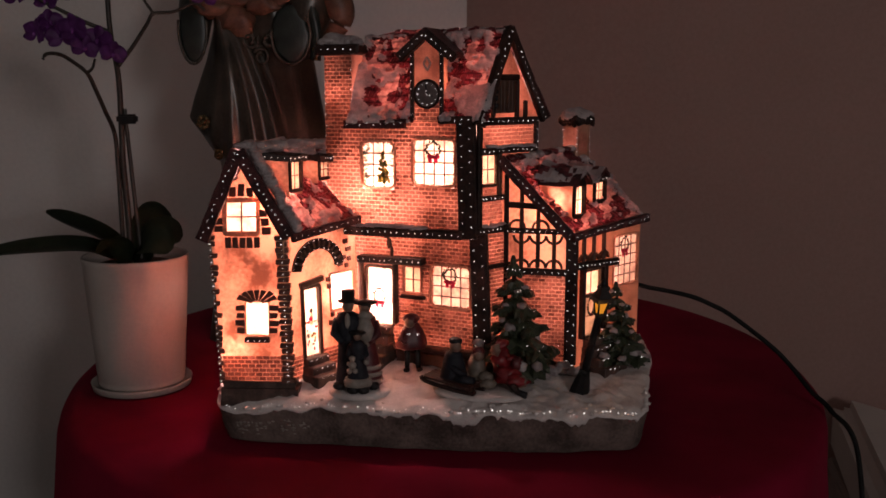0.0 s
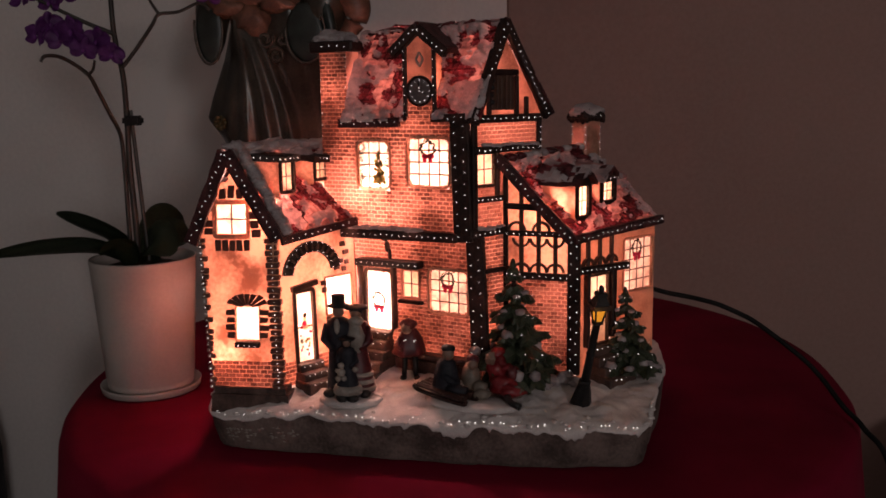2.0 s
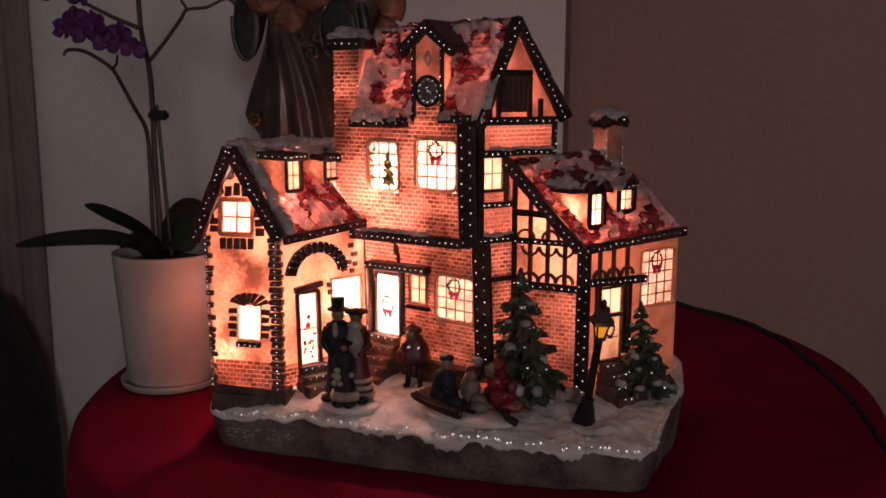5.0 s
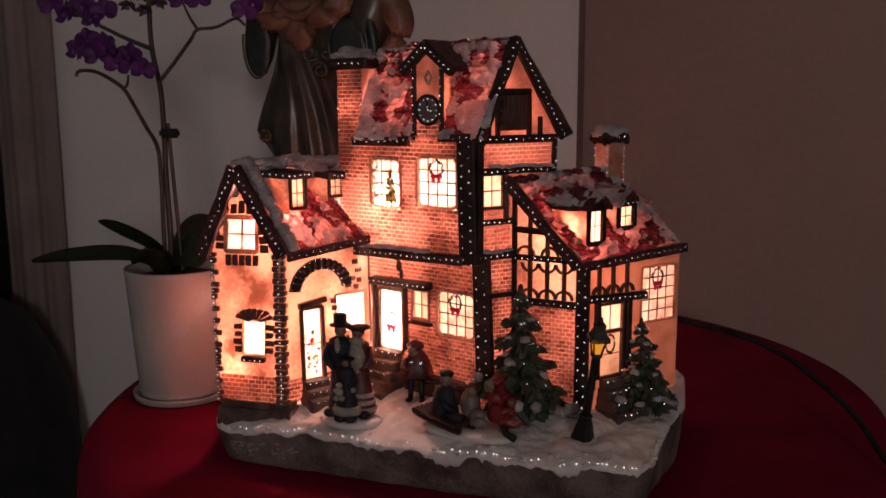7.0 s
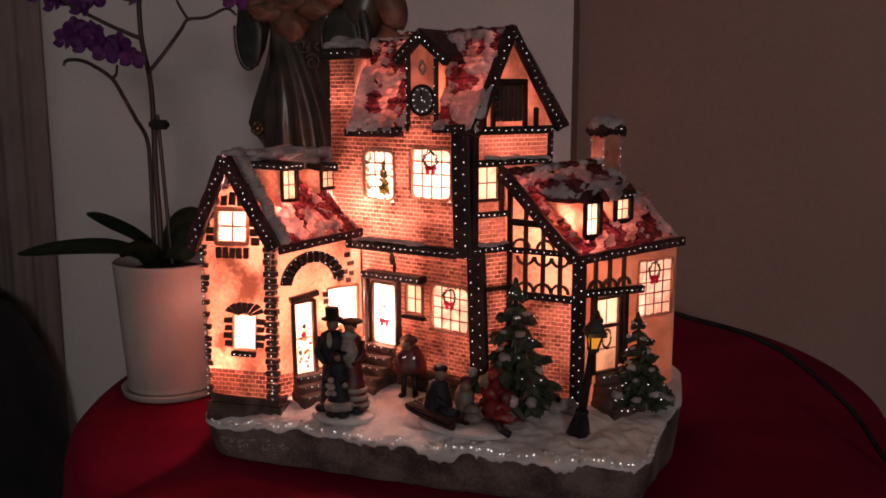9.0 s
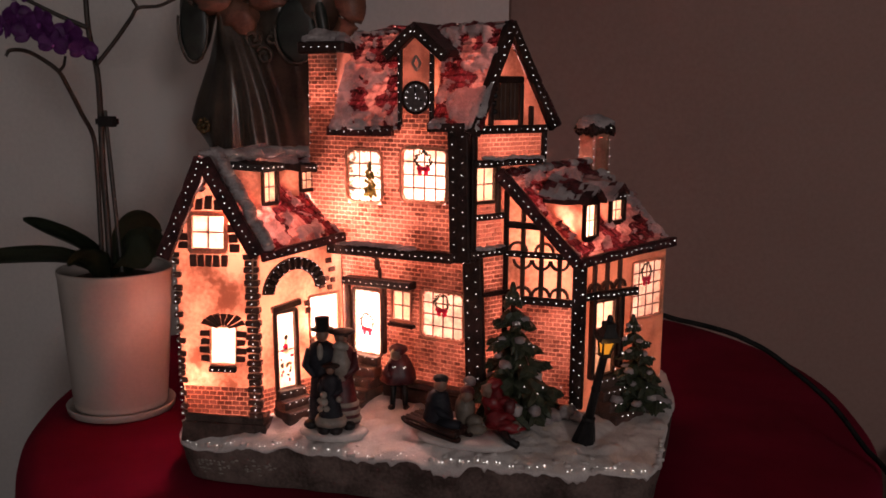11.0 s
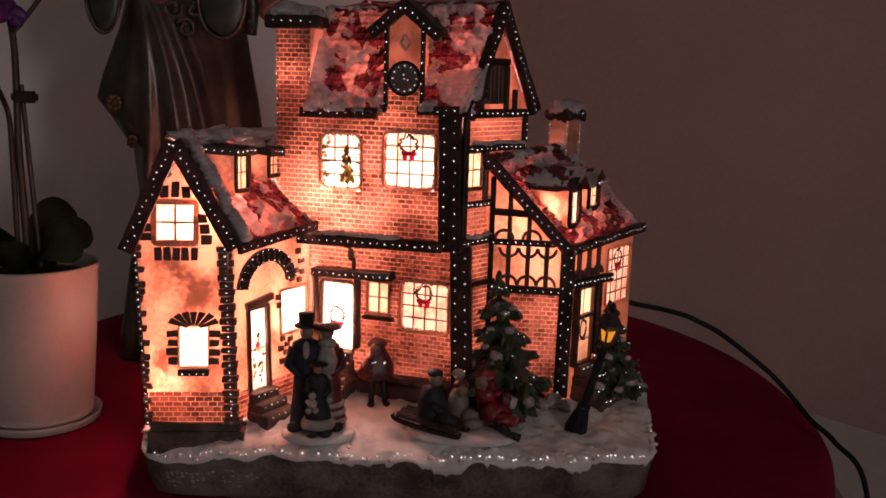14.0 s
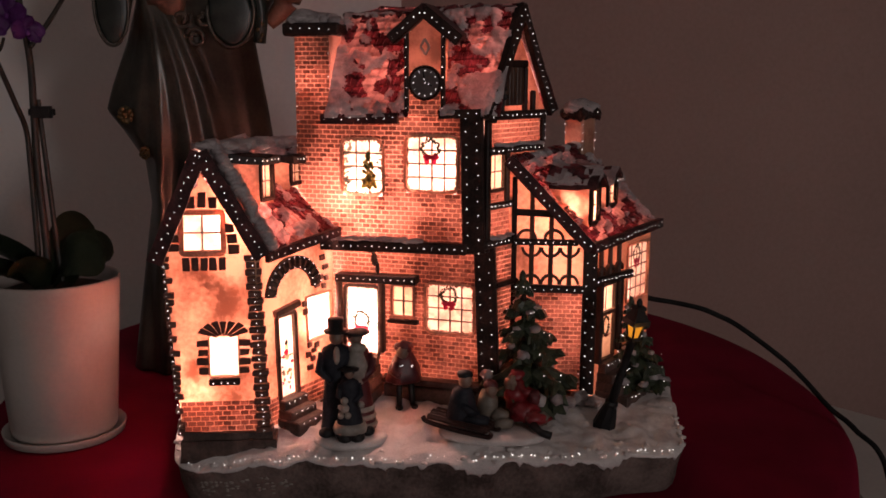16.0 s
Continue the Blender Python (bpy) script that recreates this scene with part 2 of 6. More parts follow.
def tube(bm, points, radii, sides=8, mat=0):
    """A round rod through points, with a radius at each."""
    pts = [Vector(p) for p in points]
    if not isinstance(radii, (list, tuple)):
        radii = [radii] * len(pts)
    rings = []
    for i, p in enumerate(pts):
        d = (pts[min(i + 1, len(pts) - 1)] - pts[max(i - 1, 0)]).normalized()
        side = d.cross(Vector((0.3, 0.2, 1)) if abs(d.z) < 0.9 else Vector((1, 0.1, 0))).normalized()
        up = side.cross(d)
        rings.append([bm.verts.new(p + radii[i] * (math.cos(a) * side + math.sin(a) * up)) for a in (2 * math.pi * k / sides for k in range(sides))])
    for a, b in zip(rings, rings[1:]):
        for i in range(sides):
            bm.faces.new((a[i], a[(i + 1) % sides], b[(i + 1) % sides], b[i])).material_index = mat
    bm.faces.new(rings[0][::-1]).material_index = mat
    bm.faces.new(rings[-1]).material_index = mat
    return bm


def glide(points, steps=6):
    """A smooth line through points."""
    p = [Vector(a) for a in points]
    p = [p[0] * 2 - p[1]] + p + [p[-1] * 2 - p[-2]]
    out = []
    for i in range(1, len(p) - 2):
        for k in range(steps):
            t = k / steps
            out.append(0.5 * (2 * p[i] + (p[i + 1] - p[i - 1]) * t + (2 * p[i - 1] - 5 * p[i] + 4 * p[i + 1] - p[i + 2]) * t * t + (3 * p[i] - p[i - 1] - 3 * p[i + 1] + p[i + 2]) * t ** 3))
    return out + [p[-2]]


def ball(bm, centre, size, mat=0, level=2, lumpy=0.0):
    """A round lump, of one or three radii, with an uneven surface."""
    size = Vector(size) if isinstance(size, (tuple, list, Vector)) else Vector((size, size, size))
    made = bmesh.ops.create_icosphere(bm, subdivisions=level, radius=1.0)["verts"]
    seed = Vector((rnd.random() * 50, rnd.random() * 50, 0))
    for v in made:
        k = 1 + lumpy * noise.noise(v.co * 1.7 + seed)
        v.co = Vector(centre) + Vector((v.co.x * size.x, v.co.y * size.y, v.co.z * size.z)) * k
    for f in {f for v in made for f in v.link_faces}:
        f.material_index = mat
        f.smooth = True


def dab(bm, s, u, v, w, ru, rv=None, mat=0):
    """A thin domed dab of paint on a side of a house."""
    rv = rv or ru
    ring = [bm.verts.new(s.at(u + ru * math.cos(a) * k, v + rv * math.sin(a) * k, w)) for a, k in ((2 * math.pi * i / 8, rnd.uniform(0.8, 1.15)) for i in range(8))]
    top = bm.verts.new(s.at(u, v, w + 0.0004))
    for i in range(8):
        bm.faces.new((ring[i], ring[(i + 1) % 8], top)).material_index = mat


class Side:
    """A flat side of a house: u along it, v the height, w out of it; it may lean back."""

    def __init__(self, p0, p1, z0=0.06, lean=0.0):
        self.o, e = Vector((*p0, 0)), Vector((p1[0] - p0[0], p1[1] - p0[1], 0))
        self.length, self.e = e.length, e.normalized()
        self.n = Vector((self.e.y, -self.e.x, 0))
        self.z0, self.lean = z0, lean

    def at(self, u, v, w=0.0):
        p = self.o + self.e * u + self.n * (w - self.lean * (v - self.z0))
        return Vector((p.x, p.y, v))

    def matrix(self, u, v, w=0.0):
        up = Vector((0, 0, 1)) - self.n * self.lean
        m = Matrix((self.e, up, self.n)).transposed().to_4x4()
        m.translation = self.at(u, v, w)
        return m


def slab(bm, s, u0, v0, u1, v1, w0=-0.001, w1=0.002, mat=0, rough=0.0):
    """A block on a side of a house."""
    j = lambda: rnd.uniform(-rough, rough)
    corners = [(u0 + j(), v0 + j()), (u1 + j(), v0 + j()), (u1 + j(), v1 + j()), (u0 + j(), v1 + j())]
    prism(bm, [s.at(u, v, w0) for u, v in corners], [s.at(u, v, w1) for u, v in corners], mat)


def plank(bm, s, a, b, wide, w0=-0.001, w1=0.003, mat=0):
    """A straight board on a side, from a to b."""
    d = Vector((b[0] - a[0], b[1] - a[1])).normalized() * wide / 2
    c = [(a[0] + d.y, a[1] - d.x), (b[0] + d.y, b[1] - d.x), (b[0] - d.y, b[1] + d.x), (a[0] - d.y, a[1] + d.x)]
    prism(bm, [s.at(u, v, w0) for u, v in c], [s.at(u, v, w1) for u, v in c], mat)


def tips(bm, points, size=0.0008):
    """Shining ends of light fibres."""
    for p in points:
        r = size * 0.64 * rnd.uniform(0.6, 1.2)
        bmesh.ops.create_icosphere(bm, subdivisions=1, radius=r, matrix=Matrix.Translation(p))


def along(s, a, b, gap=0.0065, w=0.0035, wobble=0.0006):
    n = max(1, round(math.hypot(b[0] - a[0], b[1] - a[1]) / gap))
    return [s.at(a[0] + (b[0] - a[0]) * (i + 0.5) / n + rnd.uniform(-wobble, wobble), a[1] + (b[1] - a[1]) * (i + 0.5) / n + rnd.uniform(-wobble, wobble), w) for i in range(n)]


def spans(lo, hi, holes):
    """The stretch from lo to hi without the holes."""
    out = [(lo, hi)]
    for a, b in holes:
        out = [q for p in out for q in ((p[0], min(p[1], a)), (max(p[0], b), p[1])) if q[1] - q[0] > 1e-5]
    return out


def wall_rows(s, v0, v1, edge, holes, step):
    """Rows of a wall from v0 up: height range and the stretches of wall in it. edge(v): the ends of the wall at that height."""
    n = max(1, round((v1 - v0) / step))
    for i in range(n):
        a, b = v0 + (v1 - v0) * i / n, v0 + (v1 - v0) * (i + 1) / n
        lo, hi = edge((a + b) / 2)
        cut = [(h[0], h[2]) for h in holes if h[1] < b - step * 0.4 and h[3] > a + step * 0.4]
        if hi > lo:
            yield i, a, b, spans(lo, hi, cut)


def plain_wall(name, s, v0, v1, edge, holes, parent, material=None, label=""):
    bm = bmesh.new()
    for _, a, b, runs in wall_rows(s, v0, v1, edge, holes, 0.002):
        for lo, hi in runs:
            n = max(1, round((hi - lo) / 0.004))
            for k in range(n):
                u, x = lo + (hi - lo) * k / n, lo + (hi - lo) * (k + 1) / n
                w = lambda p, q: 0.0007 * noise.noise(Vector((p * 60, q * 60, s.o.x * 9)))
                quad(bm, [s.at(u, a, w(u, a)), s.at(x, a, w(x, a)), s.at(x, b, w(x, b)), s.at(u, b, w(u, b))])
    bmesh.ops.remove_doubles(bm, verts=bm.verts, dist=1e-5)
    return part(name, smooth(bm), material or STUCCO, parent, label)


BRICK_L, BRICK_H, JOINT = 0.0064, 0.0033, 0.0007


def brick_cap(bm, m, length, height, lift=0.0006, mat=0):
    i = 0.0003
    lo = [(0, 0, 0), (length, 0, 0), (length, height, 0), (0, height, 0)]
    hi = [(i, i, lift), (length - i, i, lift), (length - i, height - i, lift), (i, height - i, lift)]
    a, b = [bm.verts.new(m @ Vector(p)) for p in lo], [bm.verts.new(m @ Vector(p)) for p in hi]
    for k in range(4):
        bm.faces.new((a[k], a[(k + 1) % 4], b[(k + 1) % 4], b[k])).material_index = mat
    bm.faces.new(b).material_index = mat


def brick_wall(name, s, v0, v1, edge, holes, parent, singles=None, label=""):
    """Brickwork moulded in the shell: pale joints with proud bricks between them. singles collects whole bricks to be set one by one."""
    joints, rest = bmesh.new(), bmesh.new()
    for i, a, b, runs in wall_rows(s, v0, v1, edge, holes, BRICK_H + JOINT):
        for lo, hi in runs:
            quad(joints, [s.at(lo, a), s.at(hi, a), s.at(hi, a + JOINT), s.at(lo, a + JOINT)])
            first = lo - ((lo + (i % 2) * 0.5 * (BRICK_L + JOINT)) % (BRICK_L + JOINT))
            u = first
            while u < hi:
                p, q = max(lo, u), min(hi, u + JOINT)
                if q > p:
                    quad(joints, [s.at(p, a + JOINT), s.at(q, a + JOINT), s.at(q, b), s.at(p, b)])
                p, q = max(lo, u + JOINT), min(hi, u + JOINT + BRICK_L)
                if q - p > 1e-5:
                    if singles is not None and q - p > BRICK_L * 0.999 and len(singles) < 300:
                        singles.append((s.matrix(p, a + JOINT), b - a - JOINT))
                    else:
                        brick_cap(rest, s.matrix(p, a + JOINT), q - p, b - a - JOINT, 0.0007 * rnd.uniform(0.4, 1.2))
                u += BRICK_L + JOINT
    wall = part(name, joints, MORTAR, parent, label)
    part("brickwork", rest, BRICK, wall, kind="stuff")
    return wall


def roof_sheet(name, corner, along_v, up_v, nu, nv, parent, snow=0.1, seed=0.0, edge_snow=0.0, label="", keep=None, rows=11, twist=(0, 0, 0), sink=0.0):
    """One slope of a roof as a sheet with rows of tiles and lumps of snow on it. corner is the low end of the eave; keep(s, t) leaves parts out."""
    c, a, u, turn = Vector(corner), Vector(along_v), Vector(up_v), Vector(twist)
    n = a.cross(u).normalized()
    if n.y > 0 and n.z < 0:
        n = -n
    if n.z < 0:
        n = -n
    c = c - n * sink
    tile, snowy, bare = bmesh.new(), bmesh.new(), bmesh.new()

    def snow_at(s, t):
        p = c + a * s + u * t + turn * (s * t)
        k = noise.noise(p * 52 + Vector((seed, 0, 0))) + 0.6 * noise.noise(p * 125 + Vector((0, seed, 0))) + 0.2 * noise.noise(p * 300)
        k += snow - 0.05 + edge_snow * (max(0.0, 1 - s * 9) + max(0.0, t * 6 - 5) + 0.5 * max(0.0, 1 - (1 - s) * 10))
        return k

    def bare_at(s, t):
        p = c + a * s + u * t + turn * (s * t)
        return noise.noise(p * 44 + Vector((3, seed, 5))) + 0.5 * noise.noise(p * 110 + Vector((8, seed, 1))) - 0.16

    def height(s, t):
        r = t * rows
        saw = 1 - (r % 1)
        notch = abs(((s * a.length / 0.0065 + 0.5 * (int(r) % 2)) % 1) - 0.5)
        p = c + a * s + u * t + turn * (s * t)
        h = 0.0026 * saw ** 0.7 + (0.0007 if notch > 0.12 else -0.0006) + 0.0022 * noise.noise(p * 120) + 0.0015 * noise.noise(p * 40)
        k = snow_at(s, t)
        if k > 0:
            h = max(h, 0) * 0.35 + 0.0016 + 0.0052 * min(1, k * 1.6) ** 0.5 + 0.0012 * noise.noise(p * 190)
        if s in (0, 1) or t == 0:
            h *= 0.5
        return h

    grid = [[c + a * (i / nu) + u * (j / nv) + turn * (i * j / nu / nv) + n * height(i / nu, j / nv) for i in range(nu + 1)] for j in range(nv + 1)]
    for j in range(nv):
        for i in range(nu):
            s, t = (i + 0.5) / nu, (j + 0.5) / nv
            if keep and not keep(s, t):
                continue
            quad(snowy if snow_at(s, t) > 0 else bare if bare_at(s, t) > 0 else tile, [grid[j][i], grid[j][i + 1], grid[j + 1][i + 1], grid[j + 1][i]])
    for bm in (tile, snowy, bare):
        bmesh.ops.remove_doubles(bm, verts=bm.verts, dist=1e-6)
    smooth(snowy), smooth(bare)
    ob = part(name, tile, ROOF, parent, label)
    part("snow", snowy, SNOW, ob, "thick uneven grey-white painted snow")
    if bare.faces:
        part("bare_glaze", bare, GLAZE, ob, "thinly glazed glowing patches", kind="stuff")
    else:
        bare.free()
    return ob


def board3(name, a, b, wide, deep, n, material, parent, light_bm=None, gap=0.0065, label=""):
    """A board between two places; n points out of its front."""
    a, b, n = Vector(a), Vector(b), Vector(n).normalized()
    d = (b - a).normalized()
    side = n.cross(d).normalized() * wide / 2
    bm = bmesh.new()
    steps = max(2, int((b - a).length / 0.01))
    for k in range(steps):
        p, q = a.lerp(b, k / steps), a.lerp(b, (k + 1) / steps)
        off = lambda x: side * (1 + 0.16 * noise.noise(Vector(x) * 90))
        prism(bm, [p - off(p), q - off(q), q + off(q), p + off(p)], [p - off(p) + n * deep, q - off(q) + n * deep, q + off(q) + n * deep, p + off(p) + n * deep])
    bmesh.ops.remove_doubles(bm, verts=bm.verts, dist=1e-5)
    if light_bm is not None:
        m = max(1, round((b - a).length / gap))
        tips(light_bm, [a.lerp(b, (i + 0.5) / m) + n * deep + side * rnd.uniform(-0.3, 0.3) for i in range(m)])
    return part(name, bm, material, parent, label)


def pane_outline(u0, v0, u1, v1, radius):
    """A rectangle with rounded corners."""
    pts = []
    for cx, cy, a0 in ((u1 - radius, v1 - radius, 0), (u0 + radius, v1 - radius, 90), (u0 + radius, v0 + radius, 180), (u1 - radius, v0 + radius, 270)):
        for k in range(5):
            a = radians(a0 + 22.5 * k)
            pts.append((cx + radius * math.cos(a), cy + radius * math.sin(a)))
    return pts


def window(s, u0, v0, u1, v1, parent, cols=2, rows=2, material=None, frame_mat=None, frame_w=0.0025, wreath=False, tree=False, radius=0.0006, label="", name="window", muntin=0.0006, depth=0.002):
    """A lit window: a frame with its opening, panes set back in it, glazing bars, and a painted wreath or tree."""
    material, frame_mat = material or PANE, frame_mat or STUCCO
    bm = bmesh.new()
    f = frame_w
    outer, inner = pane_outline(u0 - f, v0 - f, u1 + f, v1 + f, radius + f), pane_outline(u0, v0, u1, v1, radius)
    k = len(outer)
    for i in range(k):
        o0, o1, i0, i1 = outer[i], outer[(i + 1) % k], inner[i], inner[(i + 1) % k]
        quad(bm, [s.at(*o0, -0.0005), s.at(*o1, -0.0005), s.at(*o1, 0.0016), s.at(*o0, 0.0016)])
        quad(bm, [s.at(*o0, 0.0016), s.at(*o1, 0.0016), s.at(*i1, 0.0016), s.at(*i0, 0.0016)])
        quad(bm, [s.at(*i0, 0.0016), s.at(*i1, 0.0016), s.at(*i1, -depth), s.at(*i0, -depth)])
    bmesh.ops.remove_doubles(bm, verts=bm.verts, dist=1e-6)
    win = part(name, bm, frame_mat, parent, label)
    m = muntin
    for i in range(cols):
        for j in range(rows):
            a, b = u0 + (u1 - u0) * i / cols, u0 + (u1 - u0) * (i + 1) / cols
            c, d = v0 + (v1 - v0) * j / rows, v0 + (v1 - v0) * (j + 1) / rows
            pb = bmesh.new()
            bulge = 0.0007
            quad(pb, [s.at(a, c, -depth), s.at(b, c, -depth), s.at(b - m, c + m, -depth + bulge), s.at(a + m, c + m, -depth + bulge)])
            quad(pb, [s.at(b, c, -depth), s.at(b, d, -depth), s.at(b - m, d - m, -depth + bulge), s.at(b - m, c + m, -depth + bulge)])
            quad(pb, [s.at(b, d, -depth), s.at(a, d, -depth), s.at(a + m, d - m, -depth + bulge), s.at(b - m, d - m, -depth + bulge)])
            quad(pb, [s.at(a, d, -depth), s.at(a, c, -depth), s.at(a + m, c + m, -depth + bulge), s.at(a + m, d - m, -depth + bulge)])
            quad(pb, [s.at(a + m, c + m, -depth + bulge), s.at(b - m, c + m, -depth + bulge), s.at(b - m, d - m, -depth + bulge), s.at(a + m, d - m, -depth + bulge)])
            bmesh.ops.remove_doubles(pb, verts=pb.verts, dist=1e-6)
            part("pane", pb, material, win)
    if cols * rows > 1:
        gb = bmesh.new()
        t = 0.00055
        for i in range(1, cols):
            u = u0 + (u1 - u0) * i / cols
            slab(gb, s, u - t, v0, u + t, v1, -depth, -depth + 0.0011)
        for j in range(1, rows):
            v = v0 + (v1 - v0) * j / rows
            slab(gb, s, u0, v - t, u1, v + t, -depth, -depth + 0.0012)
        part("glazing_bar", gb, BAR, win)
    if radius >= 0.002:
        hand = random.Random(int(u0 * 1e5) + int(v0 * 1e4))
        eb = bmesh.new()
        for i in range(k):
            p, q = Vector(inner[i]), Vector(inner[(i + 1) % k])
            n = max(1, int((q - p).length / 0.0011))
            for j in range(n):
                c = p.lerp(q, (j + hand.random()) / n)
                toward = Vector(((u0 + u1) / 2, (v0 + v1) / 2)) - c
                c += toward.normalized() * hand.uniform(-0.0004, 0.0010)
                dab(eb, s, c.x, c.y, -depth + 0.0009 + 0.0001 * (j % 5), hand.uniform(0.0005, 0.0013), hand.uniform(0.0005, 0.0013))
        part("painted_edge", eb, SMUDGE, win, "uneven brown brushed edge", kind="stuff")
    cu = (u0 + u1) / 2
    if wreath:
        wb = bmesh.new()
        r = (u1 - u0) * 0.165 if wreath is True else wreath
        cu2, cv = cu - 0.001, v1 - r * 1.35 if wreath is True else (v0 + v1) / 2
        for i in range(44):
            a = 2 * math.pi * i / 44
            q = r * rnd.uniform(0.82, 1.16)
            dab(wb, s, cu2 + q * math.cos(a), cv + q * math.sin(a), -depth + 0.0013 + 0.0001 * (i % 4), max(0.0010, r * 0.17) * rnd.uniform(0.7, 1.2))
        wr = part("wreath", wb, GARLAND, win, "dark green painted wreath")
        bb = bmesh.new()
        for du, dv, a, b in ((-0.5, 0.05, 0.5, 0.36), (0.5, 0.05, 0.5, 0.36), (0, 0, 0.3, 0.3), (-0.42, -0.42, 0.32, 0.42), (0.44, -0.42, 0.32, 0.42)):
            dab(bb, s, cu2 + du * r, cv - r * 1.05 + dv * r, -depth + 0.0019, a * r, b * r)
        part("bow", bb, BOW, wr, "red bow")
    if tree:
        tb = bmesh.new()
        h = v1 - v0
        for i in range(80):
            t = (i / 80) ** 1.3
            dab(tb, s, u0 + (u1 - u0) * 0.64 + rnd.uniform(-1, 1) * (1 - t) ** 0.7 * (u1 - u0) * 0.21, v0 + h * (0.12 + 0.66 * t), -depth + 0.0012 + 0.00008 * (i % 7), 0.0019 * rnd.uniform(0.6, 1.1))
        part("painted_tree", tb, OLIVE, win, "painted green Christmas tree")
        cb = bmesh.new()
        for k in range(30):
            v = rnd.uniform(0.1, 0.93)
            dab(cb, s, u0 + 0.0035 + rnd.uniform(-0.002, 0.003) + 0.004 * max(0, v - 0.7), v0 + h * v, -depth + 0.0011 + 0.0001 * (k % 6), rnd.uniform(0.0010, 0.0020))
            if v > 0.35:
                dab(cb, s, u1 - 0.0030 + rnd.uniform(-0.002, 0.002), v0 + h * v, -depth + 0.0011 + 0.0001 * (k % 6), rnd.uniform(0.0008, 0.0014))
        part("painted_curtain", cb, SEDGE, win, "grey-green painted curtain edge", kind="stuff")
    return win


def bead_arch(bm, s, cu, cv, r, tall, a0, a1, n, size, mat=0):
    """Wedge stones set in an arch."""
    for i in range(n):
        b0, b1 = radians(a0 + (a1 - a0) * (i + 0.08) / n), radians(a0 + (a1 - a0) * (i + 0.92) / n)
        c = [(cu + q * math.cos(b), cv + q * tall * math.sin(b)) for q, b in ((r, b0), (r + size, b0), (r + size, b1), (r, b1))]
        lo, hi = [s.at(u, v, -0.0005) for u, v in c], [s.at(u, v, 0.0024) for u, v in c]
        prism(bm, lo, hi, mat)


# ---- room ----
FLOOR_Z, TOP_Z = -0.74, 1.75
PLAN = [(-1.7, 1.80), (0.045, 1.80), (0.047, 1.92), (2.45, 1.94), (2.45, -2.2), (-1.7, -2.2)]


def room_wall(name, a, b, material, openings=(), thick=0.1):
    """A wall of the room with thickness; the room lies on the right of the way from a to b."""
    bm = bmesh.new()
    d = Vector((b[0] - a[0], b[1] - a[1], 0))
    length, e = d.length, d.normalized()
    out = Vector((-e.y, e.x, 0)) * thick
    us, vs = sorted({0, length, *[q for o in openings for q in (o[0], o[2])]}), sorted({FLOOR_Z, TOP_Z, *[q for o in openings for q in (o[1], o[3])]})
    for u0, u1 in zip(us, us[1:]):
        for v0, v1 in zip(vs, vs[1:]):
            if any(o[0] <= u0 and u1 <= o[2] and o[1] <= v0 and v1 <= o[3] for o in openings):
                continue
            c = [Vector((*a, 0)) + e * u + Vector((0, 0, v)) for u, v in ((u0, v0), (u1, v0), (u1, v1), (u0, v1))]
            prism(bm, c, [p + out for p in c])
    bmesh.ops.recalc_face_normals(bm, faces=bm.faces)
    return tagged(part(name, bm, material), kind="structure")


tagged(room_wall("wall_back_left", PLAN[0], PLAN[1], PLASTER), "smooth grey painted wall behind the table")
tagged(room_wall("wall_return", PLAN[1], PLAN[2], PLASTER_SHADE), "plain wall running back from the corner")
tagged(room_wall("wall_right", PLAN[2], PLAN[3], PLASTER_SHADE), "plain wall, its dim reddish light put into the colour")
tagged(room_wall("wall_side", PLAN[3], PLAN[4], PLASTER_SHADE), "plain painted wall")
tagged(room_wall("wall_front", PLAN[4], PLAN[5], PLASTER, [(1.105, 0.43, 1.465, 0.85)]), "plain painted wall with an added, unseen window opening")
tagged(room_wall("wall_left", PLAN[5], PLAN[0], PLASTER), "plain grey painted wall")
for name, z, mat, lab in (("floor", FLOOR_Z, FLOOR, "pale grey floor"), ("ceiling", TOP_Z, CEIL, "plain white ceiling")):
    bm = bmesh.new()
    t = 0.08 if name == "ceiling" else -0.08
    lo, hi = (z, z + t) if t > 0 else (z + t, z)
    prism(bm, [(-1.8, -2.3, lo), (2.55, -2.3, lo), (2.55, 2.05, lo), (-1.8, 2.05, lo)], [(-1.8, -2.3, hi), (2.55, -2.3, hi), (2.55, 2.05, hi), (-1.8, 2.05, hi)])
    tagged(part(name, bm, mat), lab, kind="structure")
bm = bmesh.new()
for x0, z0, x1, z1 in ((0.985, 0.43, 1.005, 0.85), (1.325, 0.43, 1.345, 0.85), (1.005, 0.43, 1.325, 0.45), (1.005, 0.83, 1.325, 0.85)):
    prism(bm, [(x0, -2.28, z0), (x1, -2.28, z0), (x1, -2.28, z1), (x0, -2.28, z1)], [(x0, -2.23, z0), (x1, -2.23, z0), (x1, -2.23, z1), (x0, -2.23, z1)])
tagged(part("assumed_window_1", rounded(bm, 0.004), SASH), "plain grey window frame, unseen, added round the room light", kind="structure")

